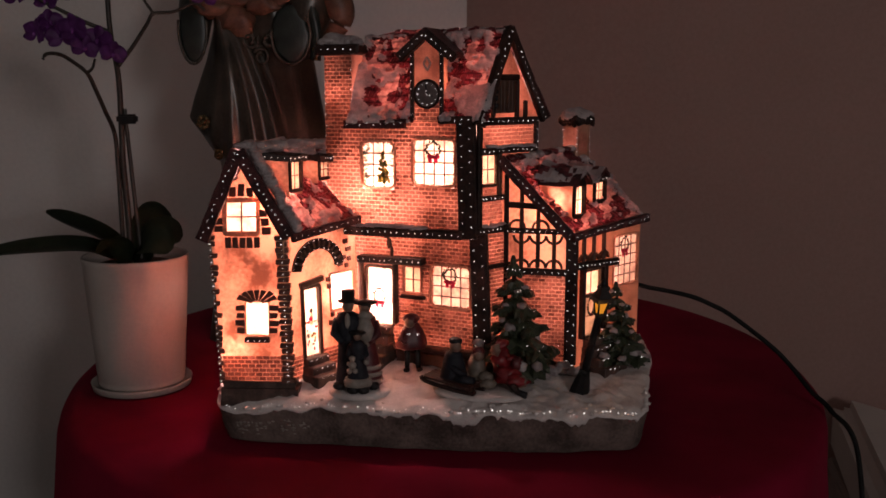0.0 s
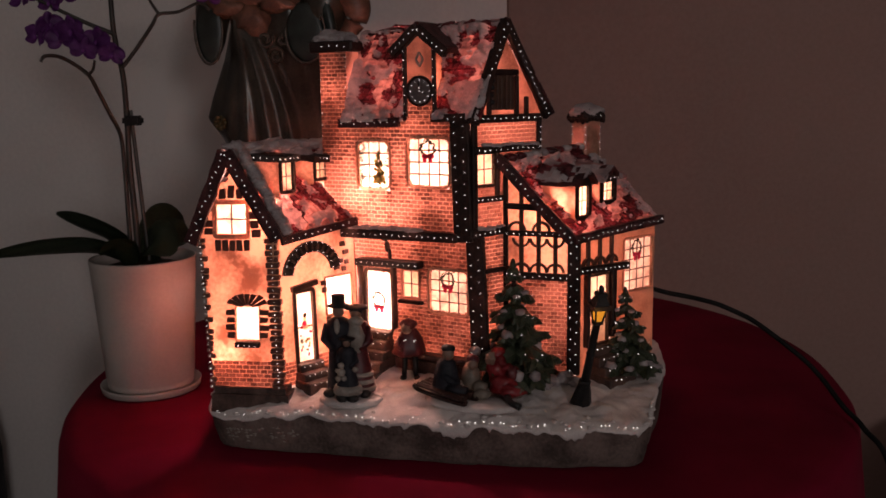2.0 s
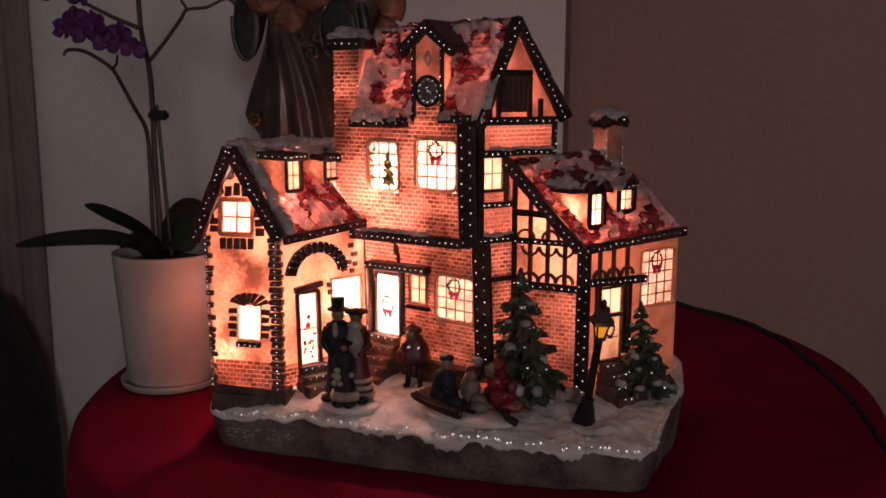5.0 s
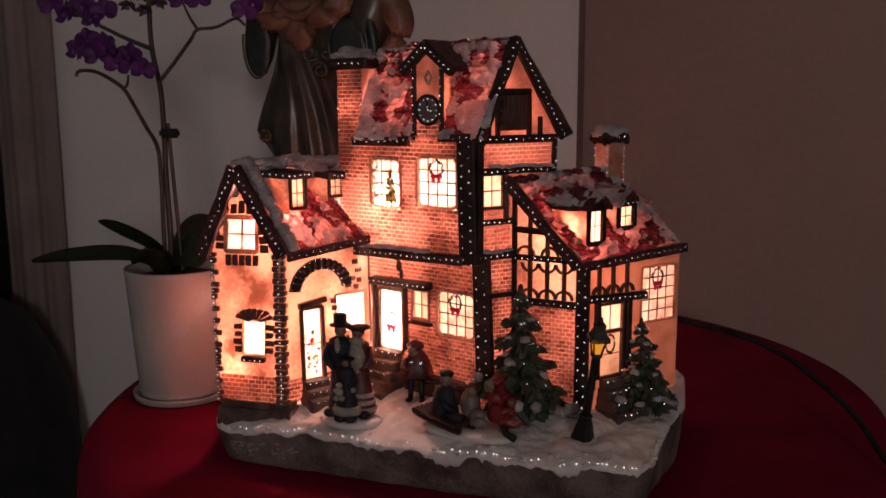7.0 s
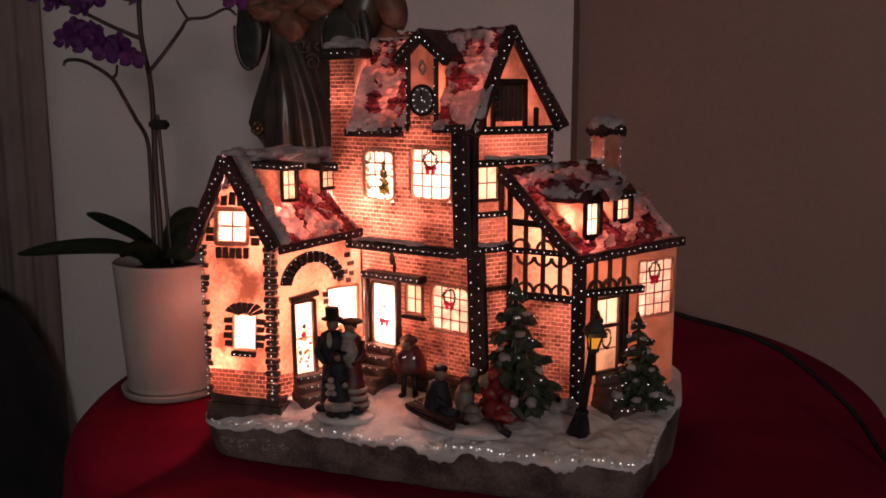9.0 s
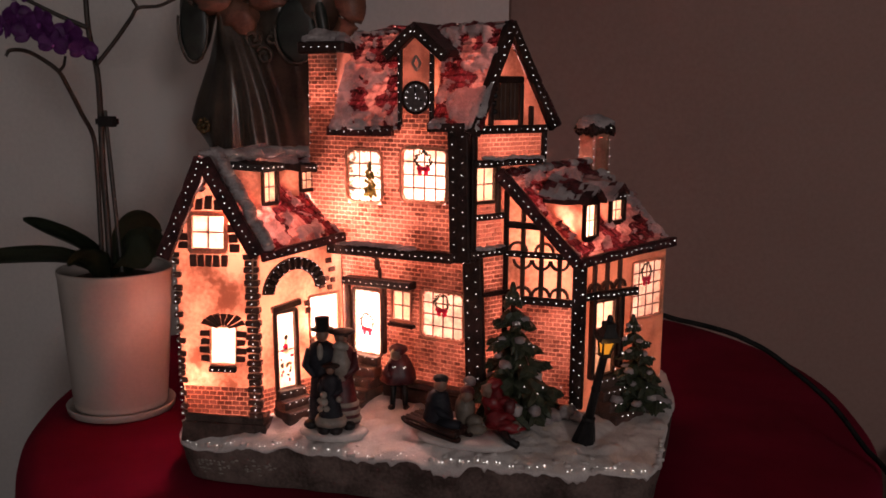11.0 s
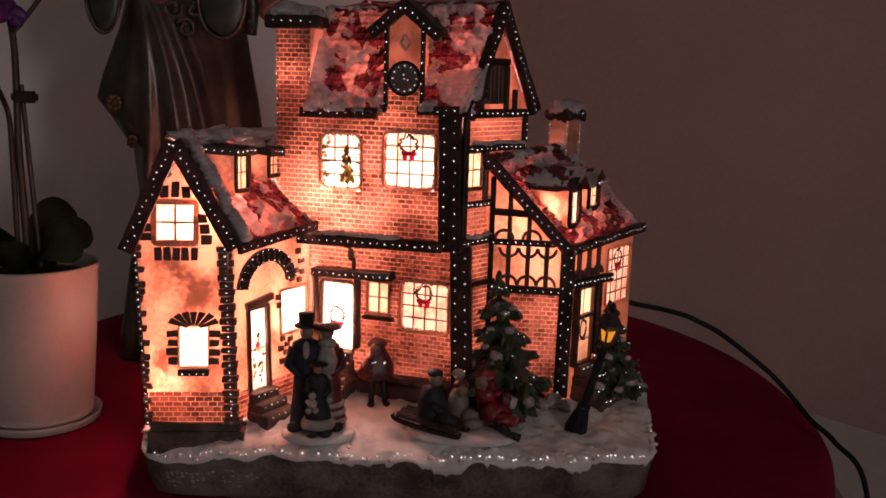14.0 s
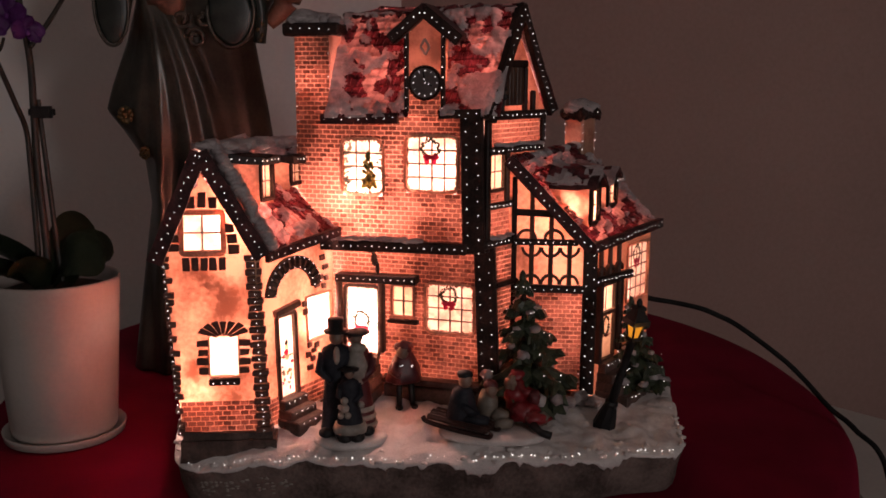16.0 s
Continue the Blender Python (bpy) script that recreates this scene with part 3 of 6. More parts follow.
# low pale bench along the right wall
bench = thing("low_bench", (0.95, 1.35, FLOOR_Z), "low pale grey padded bench along the wall", "bench")
be, bn = Vector((0.58, -0.81, 0)).normalized(), Vector((-0.81, -0.58, 0)).normalized()
b0 = Vector((0.850, 1.925, 0))
for name, z0, z1, w0, w1, mat, bev in (("frame", FLOOR_Z, -0.44, 0.02, 0.42, TABLE_RIM, 0.01), ("cushion", -0.44, -0.30, 0.004, 0.45, FLOOR, 0.03)):
    bm = bmesh.new()
    ring = [b0 + be * u + bn * w for u, w in ((0, w0), (1.5, w0), (1.5, w1), (0.36, w1))]
    prism(bm, [p + Vector((0, 0, z0)) for p in ring], [p + Vector((0, 0, z1)) for p in ring])
    part(name, rounded(bm, bev, 3), mat, bench)

# black curtain at the wall
bm = bmesh.new()
cols = []
for i in range(61):
    t = i / 60
    x = -1.52 + 0.372 * t
    y = 1.735 + 0.018 * math.sin(t * 40) + 0.006 * math.sin(t * 97)
    cols.append([bm.verts.new((x, y, z)) for z in (-0.70, 0.2, 1.0, 1.7)])
for a, b in zip(cols, cols[1:]):
    for k in range(3):
        bm.faces.new((a[k], b[k], b[k + 1], a[k + 1]))
bmesh.ops.solidify(bm, geom=bm.faces[:], thickness=0.006)
tagged(part("curtain", smooth(bm), CURTAIN), "black heavy curtain hanging in folds", "curtain")

# dull drape next to it
bm = bmesh.new()
cols = []
for i in range(41):
    t = i / 40
    cols.append([bm.verts.new((-1.165 + 0.143 * t, 1.775 + 0.004 * math.sin(t * 15) + 0.0015 * math.sin(t * 37), z)) for z in (-0.70, 0.2, 1.0, 1.7)])
for a, b in zip(cols, cols[1:]):
    for k in range(3):
        bm.faces.new((a[k], b[k], b[k + 1], a[k + 1]))
bmesh.ops.solidify(bm, geom=bm.faces[:], thickness=0.004)
tagged(part("curtain", smooth(bm), DRAPE), "pale dull drape beside the black curtain", "curtain")

# dark upholstered stool in the gloom beside the table
stool = thing("pouf", (-1.17, 1.50, FLOOR_Z), "black padded pouf standing beside the table", "pouf")
bm = bmesh.new()
lathe(bm, [(0.24, 0.03), (0.27, 0.06), (0.285, 0.2), (0.285, 0.40), (0.272, 0.50), (0.245, 0.59), (0.205, 0.67), (0.13, 0.72), (0.01, 0.735)], (-1.17, 1.50, FLOOR_Z), 40, wobble=lambda a, z: 1 + 0.008 * math.sin(9 * a))
part("cushion", smooth(bm), CURTAIN, stool)
bm = bmesh.new()
lathe(bm, [(0.20, 0.0), (0.21, 0.03)], (-1.17, 1.50, FLOOR_Z), 32)
part("base", bm, BLACK, stool)

# ---- round table with its red cloth ----
TC, TA = Vector((0.0, 1.19)), 0.458


def rim(a, k=1.0):
    c, s = math.cos(a), math.sin(a)
    p, deep = (2.0, 0.49) if s > 0 else (2.2, 0.51)
    r = k * (abs(c) ** p + abs(s) ** p) ** (-1 / p)
    return TC.x + TA * r * c, TC.y + deep * r * s


table = thing("round_table", (TC.x, TC.y, FLOOR_Z), "round table covered to below its edge by cloth", "table")
bm = bmesh.new()
N = 96
rings = [[bm.verts.new((*rim(2 * math.pi * i / N, k), z)) for i in range(N)] for k, z in ((0.97, -0.034), (0.985, -0.030), (0.985, -0.012), (0.975, -0.006))]
for a, b in zip(rings, rings[1:]):
    for i in range(N):
        bm.faces.new((a[i], a[(i + 1) % N], b[(i + 1) % N], b[i]))
bm.faces.new(rings[0][::-1]), bm.faces.new(rings[-1])
part("tabletop", bm, TABLE_RIM, table)
bm = bmesh.new()
lathe(bm, [(0.22, 0.0), (0.20, 0.025), (0.06, 0.05), (0.045, 0.2), (0.045, 0.6), (0.10, 0.70)], (TC.x, TC.y, FLOOR_Z), 32)
part("pedestal", smooth(bm), TIMBER, table)

bm = bmesh.new()
N = 240
levels = [(0.02, 0), (0.15, 0), (0.3, 0), (0.45, 0), (0.6, 0), (0.75, 0), (0.88, 0), (0.96, -0.0003), (0.985, -0.002), (0.997, -0.008), (1.003, -0.02), (1.008, -0.06), (1.014, -0.12), (1.02, -0.18), (1.024, -0.24)]
rings = []
for k, z in levels:
    ring = []
    for i in range(N):
        a = 2 * math.pi * i / N
        fold = 1 + (0.16 * -z) * (math.sin(14 * a) + 0.5 * math.sin(23 * a + 1))
        x, y = rim(a, k * fold)
        lift = 0.0009 * noise.noise(Vector((x * 9, y * 9, 3))) if z > -0.001 else 0
        ring.append(bm.verts.new((x, y, z + lift - 0.0012)))
    rings.append(ring)
for a, b in zip(rings, rings[1:]):
    for i in range(N):
        bm.faces.new((a[i], b[i], b[(i + 1) % N], a[(i + 1) % N]))
bm.faces.new(rings[0])
cloth = tagged(part("tablecloth", smooth(bm), CLOTH), "deep red cloth draped over a round table", "tablecloth")

# cable of the ornament, over the cloth and down past the edge
bm = bmesh.new()
tube(bm, glide([(0.10, 1.075, 0.012), (0.15, 1.09, 0.07), (0.20, 1.055, 0.122), (0.245, 1.052, 0.118), (0.285, 1.043, 0.111), (0.31, 1.044, 0.101), (0.336, 1.043, 0.087), (0.377, 1.029, 0.056), (0.397, 1.017, 0.036), (0.413, 0.99, 0.013), (0.424, 0.962, 0.001), (0.440, 0.925, -0.035), (0.447, 0.90, -0.20), (0.46, 0.92, -0.45), (0.50, 1.0, FLOOR_Z + 0.01), (0.62, 1.2, FLOOR_Z + 0.004)], 8), 0.0027, 10)
tagged(part("cable", smooth(bm), RUBBER), "black power cable arching over the red cloth", "cable")

# ---- snowy base ----
base = thing("ornament_base", (0, 0.95, 0), "rocky ornament base with a rough snow-covered top", "base")


def outline(a):
    """The base's outline: a rounded oblong with an uneven front."""
    c, s = math.cos(a), math.sin(a)
    p = 13.0
    r = (abs(c) ** p + abs(s) ** p) ** (-1 / p)
    x, y = 0.228 * r * c, 0.958 + 0.104 * r * s
    if x > 0:
        k = min(1.0, max(0.0, (0.985 - y) / 0.115))
        x *= 1 - 0.115 * k * k * (3 - 2 * k)
    if y < 0.92:
        y += lip(x) - 0.854 + 0.003 * noise.noise(Vector((x * 30, 5, 1)))
    return x, y


def lip(x):
    """The front edge of the snow, running nearer towards its right end."""
    ends = ((-0.30, 0.880), (-0.18, 0.865), (-0.077, 0.853), (0.035, 0.838), (0.12, 0.836), (0.23, 0.846))
    for (a, p), (b, q) in zip(ends, ends[1:]):
        if x <= b:
            return p + (q - p) * max(0.0, (x - a) / (b - a))
    return ends[-1][1]


def ground(x, y):
    """Height of the snow on the base."""
    t = min(1, max(0, (y - lip(x)) / 0.075)) ** 0.7
    z = 0.0410 - 0.02 * max(0, x - 0.10) - 0.16 * max(0, -x - 0.15) * (1 - t) + 0.0175 * t + 0.006 * max(0, (y - 0.92) / 0.06)
    z += 0.005 * max(0, 1 - abs(x + 0.19) / 0.06) * t
    return min(z, 0.068) + 0.0030 * noise.noise(Vector((x * 40, y * 40, 0))) + 0.0022 * noise.noise(Vector((x * 105, y * 105, 4))) + 0.0009 * noise.noise(Vector((x * 260, y * 260, 8)))


rock, snow = bmesh.new(), bmesh.new()
N = 520
sides = []
for i in range(N):
    a = 2 * math.pi * i / N
    x, y = outline(a)
    top = ground(x, y)
    drip = top - 0.003 - 0.014 * max(0.0, 0.12 + 0.5 * noise.noise(Vector((x * 26 + 1.0, y * 26, 7))) + 0.5 * noise.noise(Vector((x * 60, y * 60, 2))) + 0.35 * noise.noise(Vector((x * 260, y * 260, 6)))) * (0.35 if x < -0.06 else 1.0)
    col = []
    for z, k in [(drip * q, r) for q, r in ((0, 0.905), (0.1, 0.925), (0.3, 0.945), (0.5, 0.958), (0.7, 0.972), (0.86, 0.985), (1.0, 0.997))] + [(drip + (top - drip) * q, r) for q, r in ((0.0, 1.002), (0.12, 1.008), (0.35, 1.008), (0.6, 1.004), (0.85, 0.997), (1.0, 0.982))]:
        q = k + 0.010 * noise.noise(Vector((x * 60, y * 60, z * 90))) + 0.006 * noise.noise(Vector((x * 150, y * 150, z * 200)))
        col.append(Vector((x * (1 - (1 - q) * 0.35), 0.958 + (y - 0.958) * q, z)))
    sides.append(col)
for i in range(N):
    a, b = sides[i], sides[(i + 1) % N]
    for k in range(12):
        quad(rock if k < 6 else snow, [a[k], b[k], b[k + 1], a[k + 1]])
inner = [[s[-1] for s in sides]]
for k in [0.970 - 0.014 * q for q in range(40)] + [0.3, 0.15]:
    ring = []
    for s in sides:
        x, y = s[-1].x * k, 0.958 + (s[-1].y - 0.958) * k
        ring.append(Vector((x, y, ground(x, y))))
    inner.append(ring)
for a, b in zip(inner, inner[1:]):
    for i in range(N):
        quad(snow, [a[i], a[(i + 1) % N], b[(i + 1) % N], b[i]])
quad(snow, inner[-1])
quad(rock, [s[0] for s in sides][::-1])
for bm in (rock, snow):
    bmesh.ops.remove_doubles(bm, verts=bm.verts, dist=1e-6)
part("rock", rock, ROCK, base, "dark brown moulded rock")
part("snow", smooth(snow), GROUND_SNOW, base, "pale glittery snow")
bm = bmesh.new()
for i in range(80):
    x = -0.220 + 0.42 * i / 79 + rnd.uniform(-0.002, 0.002)
    best = min(range(N), key=lambda k: abs(sides[k][-1].x - x) + (10 if sides[k][-1].y > 0.93 else 0))
    p = sides[best][-1]
    if rnd.random() < 0.85:
        tips(bm, [Vector((p.x, p.y + rnd.uniform(-0.0015, 0.002), ground(p.x, p.y) + 0.001))], 0.0009)
crumbs = bmesh.new()
for k in range(170):
    q = sides[rnd.randrange(N)]
    if q[-1].y < 0.90:
        x, y = q[-1].x, q[-1].y + rnd.uniform(-0.004, 0.012)
        ball(crumbs, (x, y, ground(x, y)), (rnd.uniform(0.0015, 0.0045), rnd.uniform(0.0015, 0.004), rnd.uniform(0.001, 0.0022)), 0, 1, 0.5)
# Pale lumps paint the rock's glitter together with its bright highlights.
glints = bmesh.new()
for k in range(60):
    x = -0.205 + 0.075 * rnd.random() ** 1.3
    best = min(sides, key=lambda q: abs(q[3].x - x) + (10 if q[3].y > 0.93 else 0))
    p = best[rnd.choice((2, 3, 4))].lerp(best[4], rnd.random())
    ball(glints, p, (rnd.uniform(0.0008, 0.0028), 0.0012, rnd.uniform(0.0006, 0.0014)), 0, 1, 0.5)
part("glint_fleck", glints, PALE, base, "pale flecks for the lit glitter on the rock", kind="stuff")
part("snow_crumb", crumbs, GROUND_SNOW, base, "loose crumbs of snow along the edge", kind="stuff")
part("fibre_light_tips", bm, TIP, base, "tiny white glowing fibre tips", kind="stuff")

# ---- sides of the three houses ----
LF = Side((-0.230, 0.887), (-0.155, 0.885), 0.07, 0.11)
LS = Side((-0.155, 0.892), (-0.094, 0.968), 0.07, 0.03)
TF = Side((-0.127, 0.978), (0.034, 0.912), 0.2)
TL = Side((-0.100, 0.985), (0.046, 0.917), 0.06)
TG = Side((0.034, 0.912), (0.097, 0.973), 0.2)
TR = Side((0.044, 0.917), (0.075, 0.945), 0.06)
RG = Side((0.056, 0.938), (0.132, 0.923), 0.06)
RS = Side((0.132, 0.923), (0.216, 1.006), 0.06)
LD = Side((-0.1530, 0.9140), (-0.1070, 1.0028), 0.07)
RD = Side((0.1346, 0.9368), (0.2078, 1.0294), 0.06)
G0 = 0.056


BACK = varied("unpainted_shell", (0.5, 0.44, 0.40), (0.6, 0.53, 0.48), 0.5, scale=40, through_light=(0.30, 0.22, 0.20))


def blind(name, points, parent):
    """Unseen closing wall at the back of a house, letting bulb light out onto the room."""
    bm = bmesh.new()
    for (a, b), (z0, z1) in points:
        n = Vector((b[1] - a[1], a[0] - b[0], 0)).normalized() * 0.003
        quad(bm, [Vector((*a, z0)), Vector((*b, z0)), Vector((*b, z1)), Vector((*a, z1))])
        quad(bm, [Vector((*b, z1)), Vector((*a, z1)), Vector((*a, z1)) + n, Vector((*b, z1)) + n])
    return part(name, bm, BACK, parent, "plain glowing unpainted back wall")


# ================= left cottage =================
cottage = thing("gabled_cottage", (-0.16, 0.93, G0), "lit porcelain cottage with stucco gable and snowy red roof", "model house", "porcelain houses")
light = bmesh.new()


def lf_edge(v):
    left = 0.010 - 0.010 * min(1, (v - 0.06) / 0.14)
    if v < 0.205:
        return left, 0.075
    t = (v - 0.205) / (0.277 - 0.205)
    return -0.002 + 0.0275 * t, 0.075 - 0.0495 * t


ATTIC, LOW = (0.0157, 0.2083, 0.0451, 0.2375), (0.0339, 0.1061, 0.0567, 0.1390)
plain_wall("gable_wall", LF, 0.085, 0.277, lf_edge, [ATTIC, LOW], cottage, label="warm stained stucco")
brick_wall("plinth_wall", LF, G0, 0.0852, lambda v: (0.010, 0.0755), [], cottage)
DOOR1, SIDEWIN = (0.0241, 0.0769, 0.0438, 0.147), (0.0625, 0.119, 0.0965, 0.1566)
plain_wall("side_wall", LS, 0.080, 0.212, lambda v: (0.0, 0.102), [DOOR1, SIDEWIN], cottage, label="warm stained stucco")
brick_wall("plinth_wall", LS, G0, 0.0802, lambda v: (0.0, 0.102), [(0.0241, 0.0769, 0.0438, 0.147)], cottage)
window(LF, *ATTIC, cottage, 2, 2, label="four-pane lit attic window", frame_mat=MORTAR, frame_w=0.0042)
window(LF, *LOW, cottage, 1, 1, label="bright lit window", frame_mat=MORTAR, frame_w=0.0012)
door = window(LS, *DOOR1, cottage, 1, 2, wreath=0.0, frame_mat=TIMBER_THIN, frame_w=0.0042, name="door", label="narrow lit door with a painted snowman", muntin=0.0004)
bm = bmesh.new()
for u, v, r, m in ((0.034, 0.112, 0.0042, 0), (0.0345, 0.119, 0.0030, 0), (0.0345, 0.1235, 0.0026, 1), (0.0335, 0.1155, 0.0030, 2), (0.030, 0.112, 0.0018, 2)):
    dab(bm, LS, u, v, -0.0008 + 0.0002 * m, r, r, m)
part("painted_snowman", bm, [PANE_DIM, GARLAND, BOW], door, "painted snowman with red scarf")
bm = bmesh.new()
for k in range(16):
    dab(bm, LS, 0.034 + rnd.uniform(-0.007, 0.007), rnd.uniform(0.083, 0.106), -0.0010 + 0.00005 * k, rnd.uniform(0.001, 0.0024), rnd.uniform(0.001, 0.0022), k % 3)
part("painted_garland", bm, [BOW, GARLAND, OLIVE], door, "red and green painted dabs")
window(LS, *SIDEWIN, cottage, 1, 1, label="glaring bright side window", frame_mat=MORTAR, frame_w=0.002)
# door frame lintel
bm = bmesh.new()
plank(bm, LS, (0.018, 0.152), (0.050, 0.156), 0.006, 0, 0.005)
part("lintel", rounded(bm), TIMBER_THIN, cottage)
# bricks round the windows, each set by hand
for u, v, w, h in ([(0.0195 + 0.0085 * i, 0.2435 + 0.001 * (i == 1), 0.0052, 0.0075 + 0.0025 * (i == 1)) for i in range(3)] + [(0.0145 + 0.0072 * i, 0.1935, 0.0046, 0.0085) for i in range(5)]
                   + [(0.0045, 0.2085 + 0.0075 * i, 0.0065, 0.0052) for i in range(2)] + [(0.0515 - 0.001 * i, 0.2065 + 0.0085 * i, 0.0075 - 0.001 * i, 0.0058) for i in range(3)]
                   + [(0.0255 - 0.001 * (i % 2), 0.1085 + 0.0075 * i, 0.0062 + 0.001 * (i % 2), 0.0042) for i in range(4)] + [(0.0585, 0.1085 + 0.0075 * i, 0.0062 + 0.001 * (i % 2), 0.0042) for i in range(4)]):
    bm = bmesh.new()
    slab(bm, LF, u - 0.1 * w, v - 0.1 * h, u + 1.15 * w, v + 1.15 * h, -0.0005, 0.0024, rough=0.0005)
    part("brick", rounded(bm, 0.0005), QUOIN, cottage)
for k in range(7):
    bm = bmesh.new()
    bead_arch(bm, LF, 0.0453, 0.1365, 0.0055, 0.75, 18 + 144 * k / 7, 18 + 144 * (k + 1) / 7, 1, 0.0155 * rnd.uniform(0.9, 1.08))
    part("wedge_stone", rounded(bm, 0.0006), QUOIN, cottage)
bm = bmesh.new()
slab(bm, LF, 0.0330, 0.0995, 0.0580, 0.1045, 0, 0.005)
part("sill", rounded(bm), TIMBER, cottage)
tips(light, along(LF, (0.034, 0.102), (0.057, 0.102), 0.0055, 0.0055), 0.0009)
# corner stones
for k in range(-5, 20):
    v = 0.088 + 0.0059 * k
    wide = 0.0135 if k % 2 else 0.0105
    bm = bmesh.new()
    slab(bm, LF, 0.0765 - 0.0055 * (v - 0.08) / 0.12 - wide / 2 - 0.001, v, 0.0765 - 0.0055 * (v - 0.08) / 0.12 + wide / 2 - 0.001, v + 0.0046, -0.004, 0.0032, rough=0.0004)
    part("corner_stone", rounded(bm, 0.0006), QUOIN, cottage)
    tips(light, [LF.at(0.0755 - 0.0055 * (v - 0.08) / 0.12, v + 0.0023, 0.0034)], 0.0009)
    if k % 2 == 0 or rnd.random() < 0.5:
        left = lf_edge(v)[0]
        bm = bmesh.new()
        slab(bm, LF, left - 0.003, v, left + rnd.uniform(0.002, 0.0055), v + 0.0046, -0.006, 0.0028, rough=0.0004)
        part("corner_stone", rounded(bm, 0.0006), QUOIN, cottage)
    tips(light, [LF.at(lf_edge(v)[0] - 0.001, v + 0.0023, 0.003)], 0.0008)
tips(light, along(LF, (0.0770, 0.060), (0.0768, 0.085), 0.006, 0.002), 0.0008)
# sign arch over the door, its unreadable letters as plain bars
bm = bmesh.new()
n = 28
for i in range(n):
    b0, b1 = radians(8 + 164 * i / n), radians(8 + 164 * (i + 1) / n)
    c = [(0.0455 + q * math.cos(b), 0.163 + q * 0.95 * math.sin(b)) for q, b in ((0.0245, b0), (0.0362, b0), (0.0362, b1), (0.0245, b1))]
    prism(bm, [LS.at(u, v, -0.0005) for u, v in c], [LS.at(u, v, 0.003) for u, v in c])
bmesh.ops.remove_doubles(bm, verts=bm.verts, dist=1e-6)
arch = part("sign_arch", bm, TIMBER, cottage, "dark arched sign board over the door")
for i in range(11):
    a = radians(24 + 132 * i / 10)
    bm = bmesh.new()
    d = Vector((math.cos(a), 0.95 * math.sin(a)))
    plank(bm, LS, (0.0455 + 0.0275 * d.x, 0.163 + 0.0275 * d.y), (0.0455 + 0.0335 * d.x, 0.163 + 0.0335 * d.y), 0.0022, 0.003, 0.0042)
    part("letter_bar", bm, TIMBER_THIN, arch)
for r, n in ((0.0257, 11), (0.0352, 15)):
    tips(light, [LS.at(0.0455 + r * math.cos(radians(12 + 156 * i / (n - 1))), 0.163 + r * 0.95 * math.sin(radians(12 + 156 * i / (n - 1))), 0.0035) for i in range(n)], 0.0008)
for u, v in ((0.056, 0.150), (0.057, 0.143), (0.083, 0.187), (0.086, 0.178), (0.080, 0.170), (0.088, 0.168), (0.074, 0.164), (0.084, 0.161), (0.061, 0.112), (0.066, 0.106), (0.058, 0.104), (0.064, 0.099), (0.070, 0.110), (0.059, 0.092)):
    bm = bmesh.new()
    slab(bm, LS, u, v, u + rnd.uniform(0.005, 0.0075), v + 0.0048, -0.0005, 0.0022, rough=0.0004)
    part("brick", rounded(bm, 0.0005), QUOIN, cottage)
# roofs
R0 = Vector((-0.1970, 0.8930, 0.2930))
E0, E1 = Vector((-0.1515, 0.8950, 0.2040)), Vector((-0.0890, 0.9620, 0.2140))
R1, R2 = Vector((-0.1700, 0.9850, 0.2970)), Vector((-0.1200, 1.0000, 0.2900))
B0, B1 = Vector((-0.1890, 0.9020, 0.2775)), Vector((-0.1270, 0.9790, 0.2740))
roof_sheet("upper_roof", B0, B1 - B0, R0 + Vector((0, 0, 0.001)) - B0, 70, 24, cottage, 0.30, 13.0, 0.0, label="snowed-over strip of roof below the ridge", rows=4, twist=R2 - R0 - (B1 - B0))
roof_sheet("roof", E0, E1 - E0, R0 - E0, 110, 110, cottage, -0.10, 3.0, 0.5, label="red tiled roof slope", rows=12, twist=R1 - (R0 + E1 - E0), sink=0.004, keep=lambda s, q: not ((0.29 < s < 0.50 and 0.47 < q < 0.84) or (0.83 < s < 0.97 and 0.54 < q < 0.84)))
W0 = Vector((-0.2340, 0.8930, 0.2020))
roof_sheet("roof", W0, R1 - R0, R0 - W0, 60, 60, cottage, 0.05, 9.0, 0.5, label="red tiled roof slope", rows=12, twist=R2 - R1)
bm = bmesh.new()
for k in range(16):
    p = R0.lerp(R2, (k + 0.5) / 16)
    ball(bm, p + Vector((rnd.uniform(-0.003, 0.003), 0, rnd.uniform(-0.002, 0.001))), (rnd.uniform(0.009, 0.014), rnd.uniform(0.008, 0.012), rnd.uniform(0.0034, 0.0056)), 0, 3, 0.4)
part("ridge_snow", bm, SNOW, cottage, "lumpy snow along the ridge", kind="stuff")
bm = bmesh.new()
for k in range(26):
    p = R0.lerp(E0, (k + 0.5) / 26 * 0.97)
    ball(bm, p + Vector((0.009 + rnd.uniform(-0.001, 0.002), 0.004, 0.0035)), (rnd.uniform(0.0050, 0.0075), rnd.uniform(0.006, 0.009), rnd.uniform(0.0035, 0.0055)), 0, 2, 0.4)
part("rake_snow", bm, SNOW, cottage, "raised band of snow along the gable edge", kind="stuff")
board3("rake_board", R0 + Vector((0.0, -0.002, -0.004)), E0 + Vector((0.001, -0.003, 0.001)), 0.0125, 0.006, (0, -1, 0), RAKE, cottage, light, 0.0058)
board3("rake_board", R0 + Vector((0.0, -0.002, -0.004)), W0 + Vector((-0.001, -0.003, 0)), 0.0125, 0.006, (0, -1, 0), RAKE, cottage, light, 0.0058)
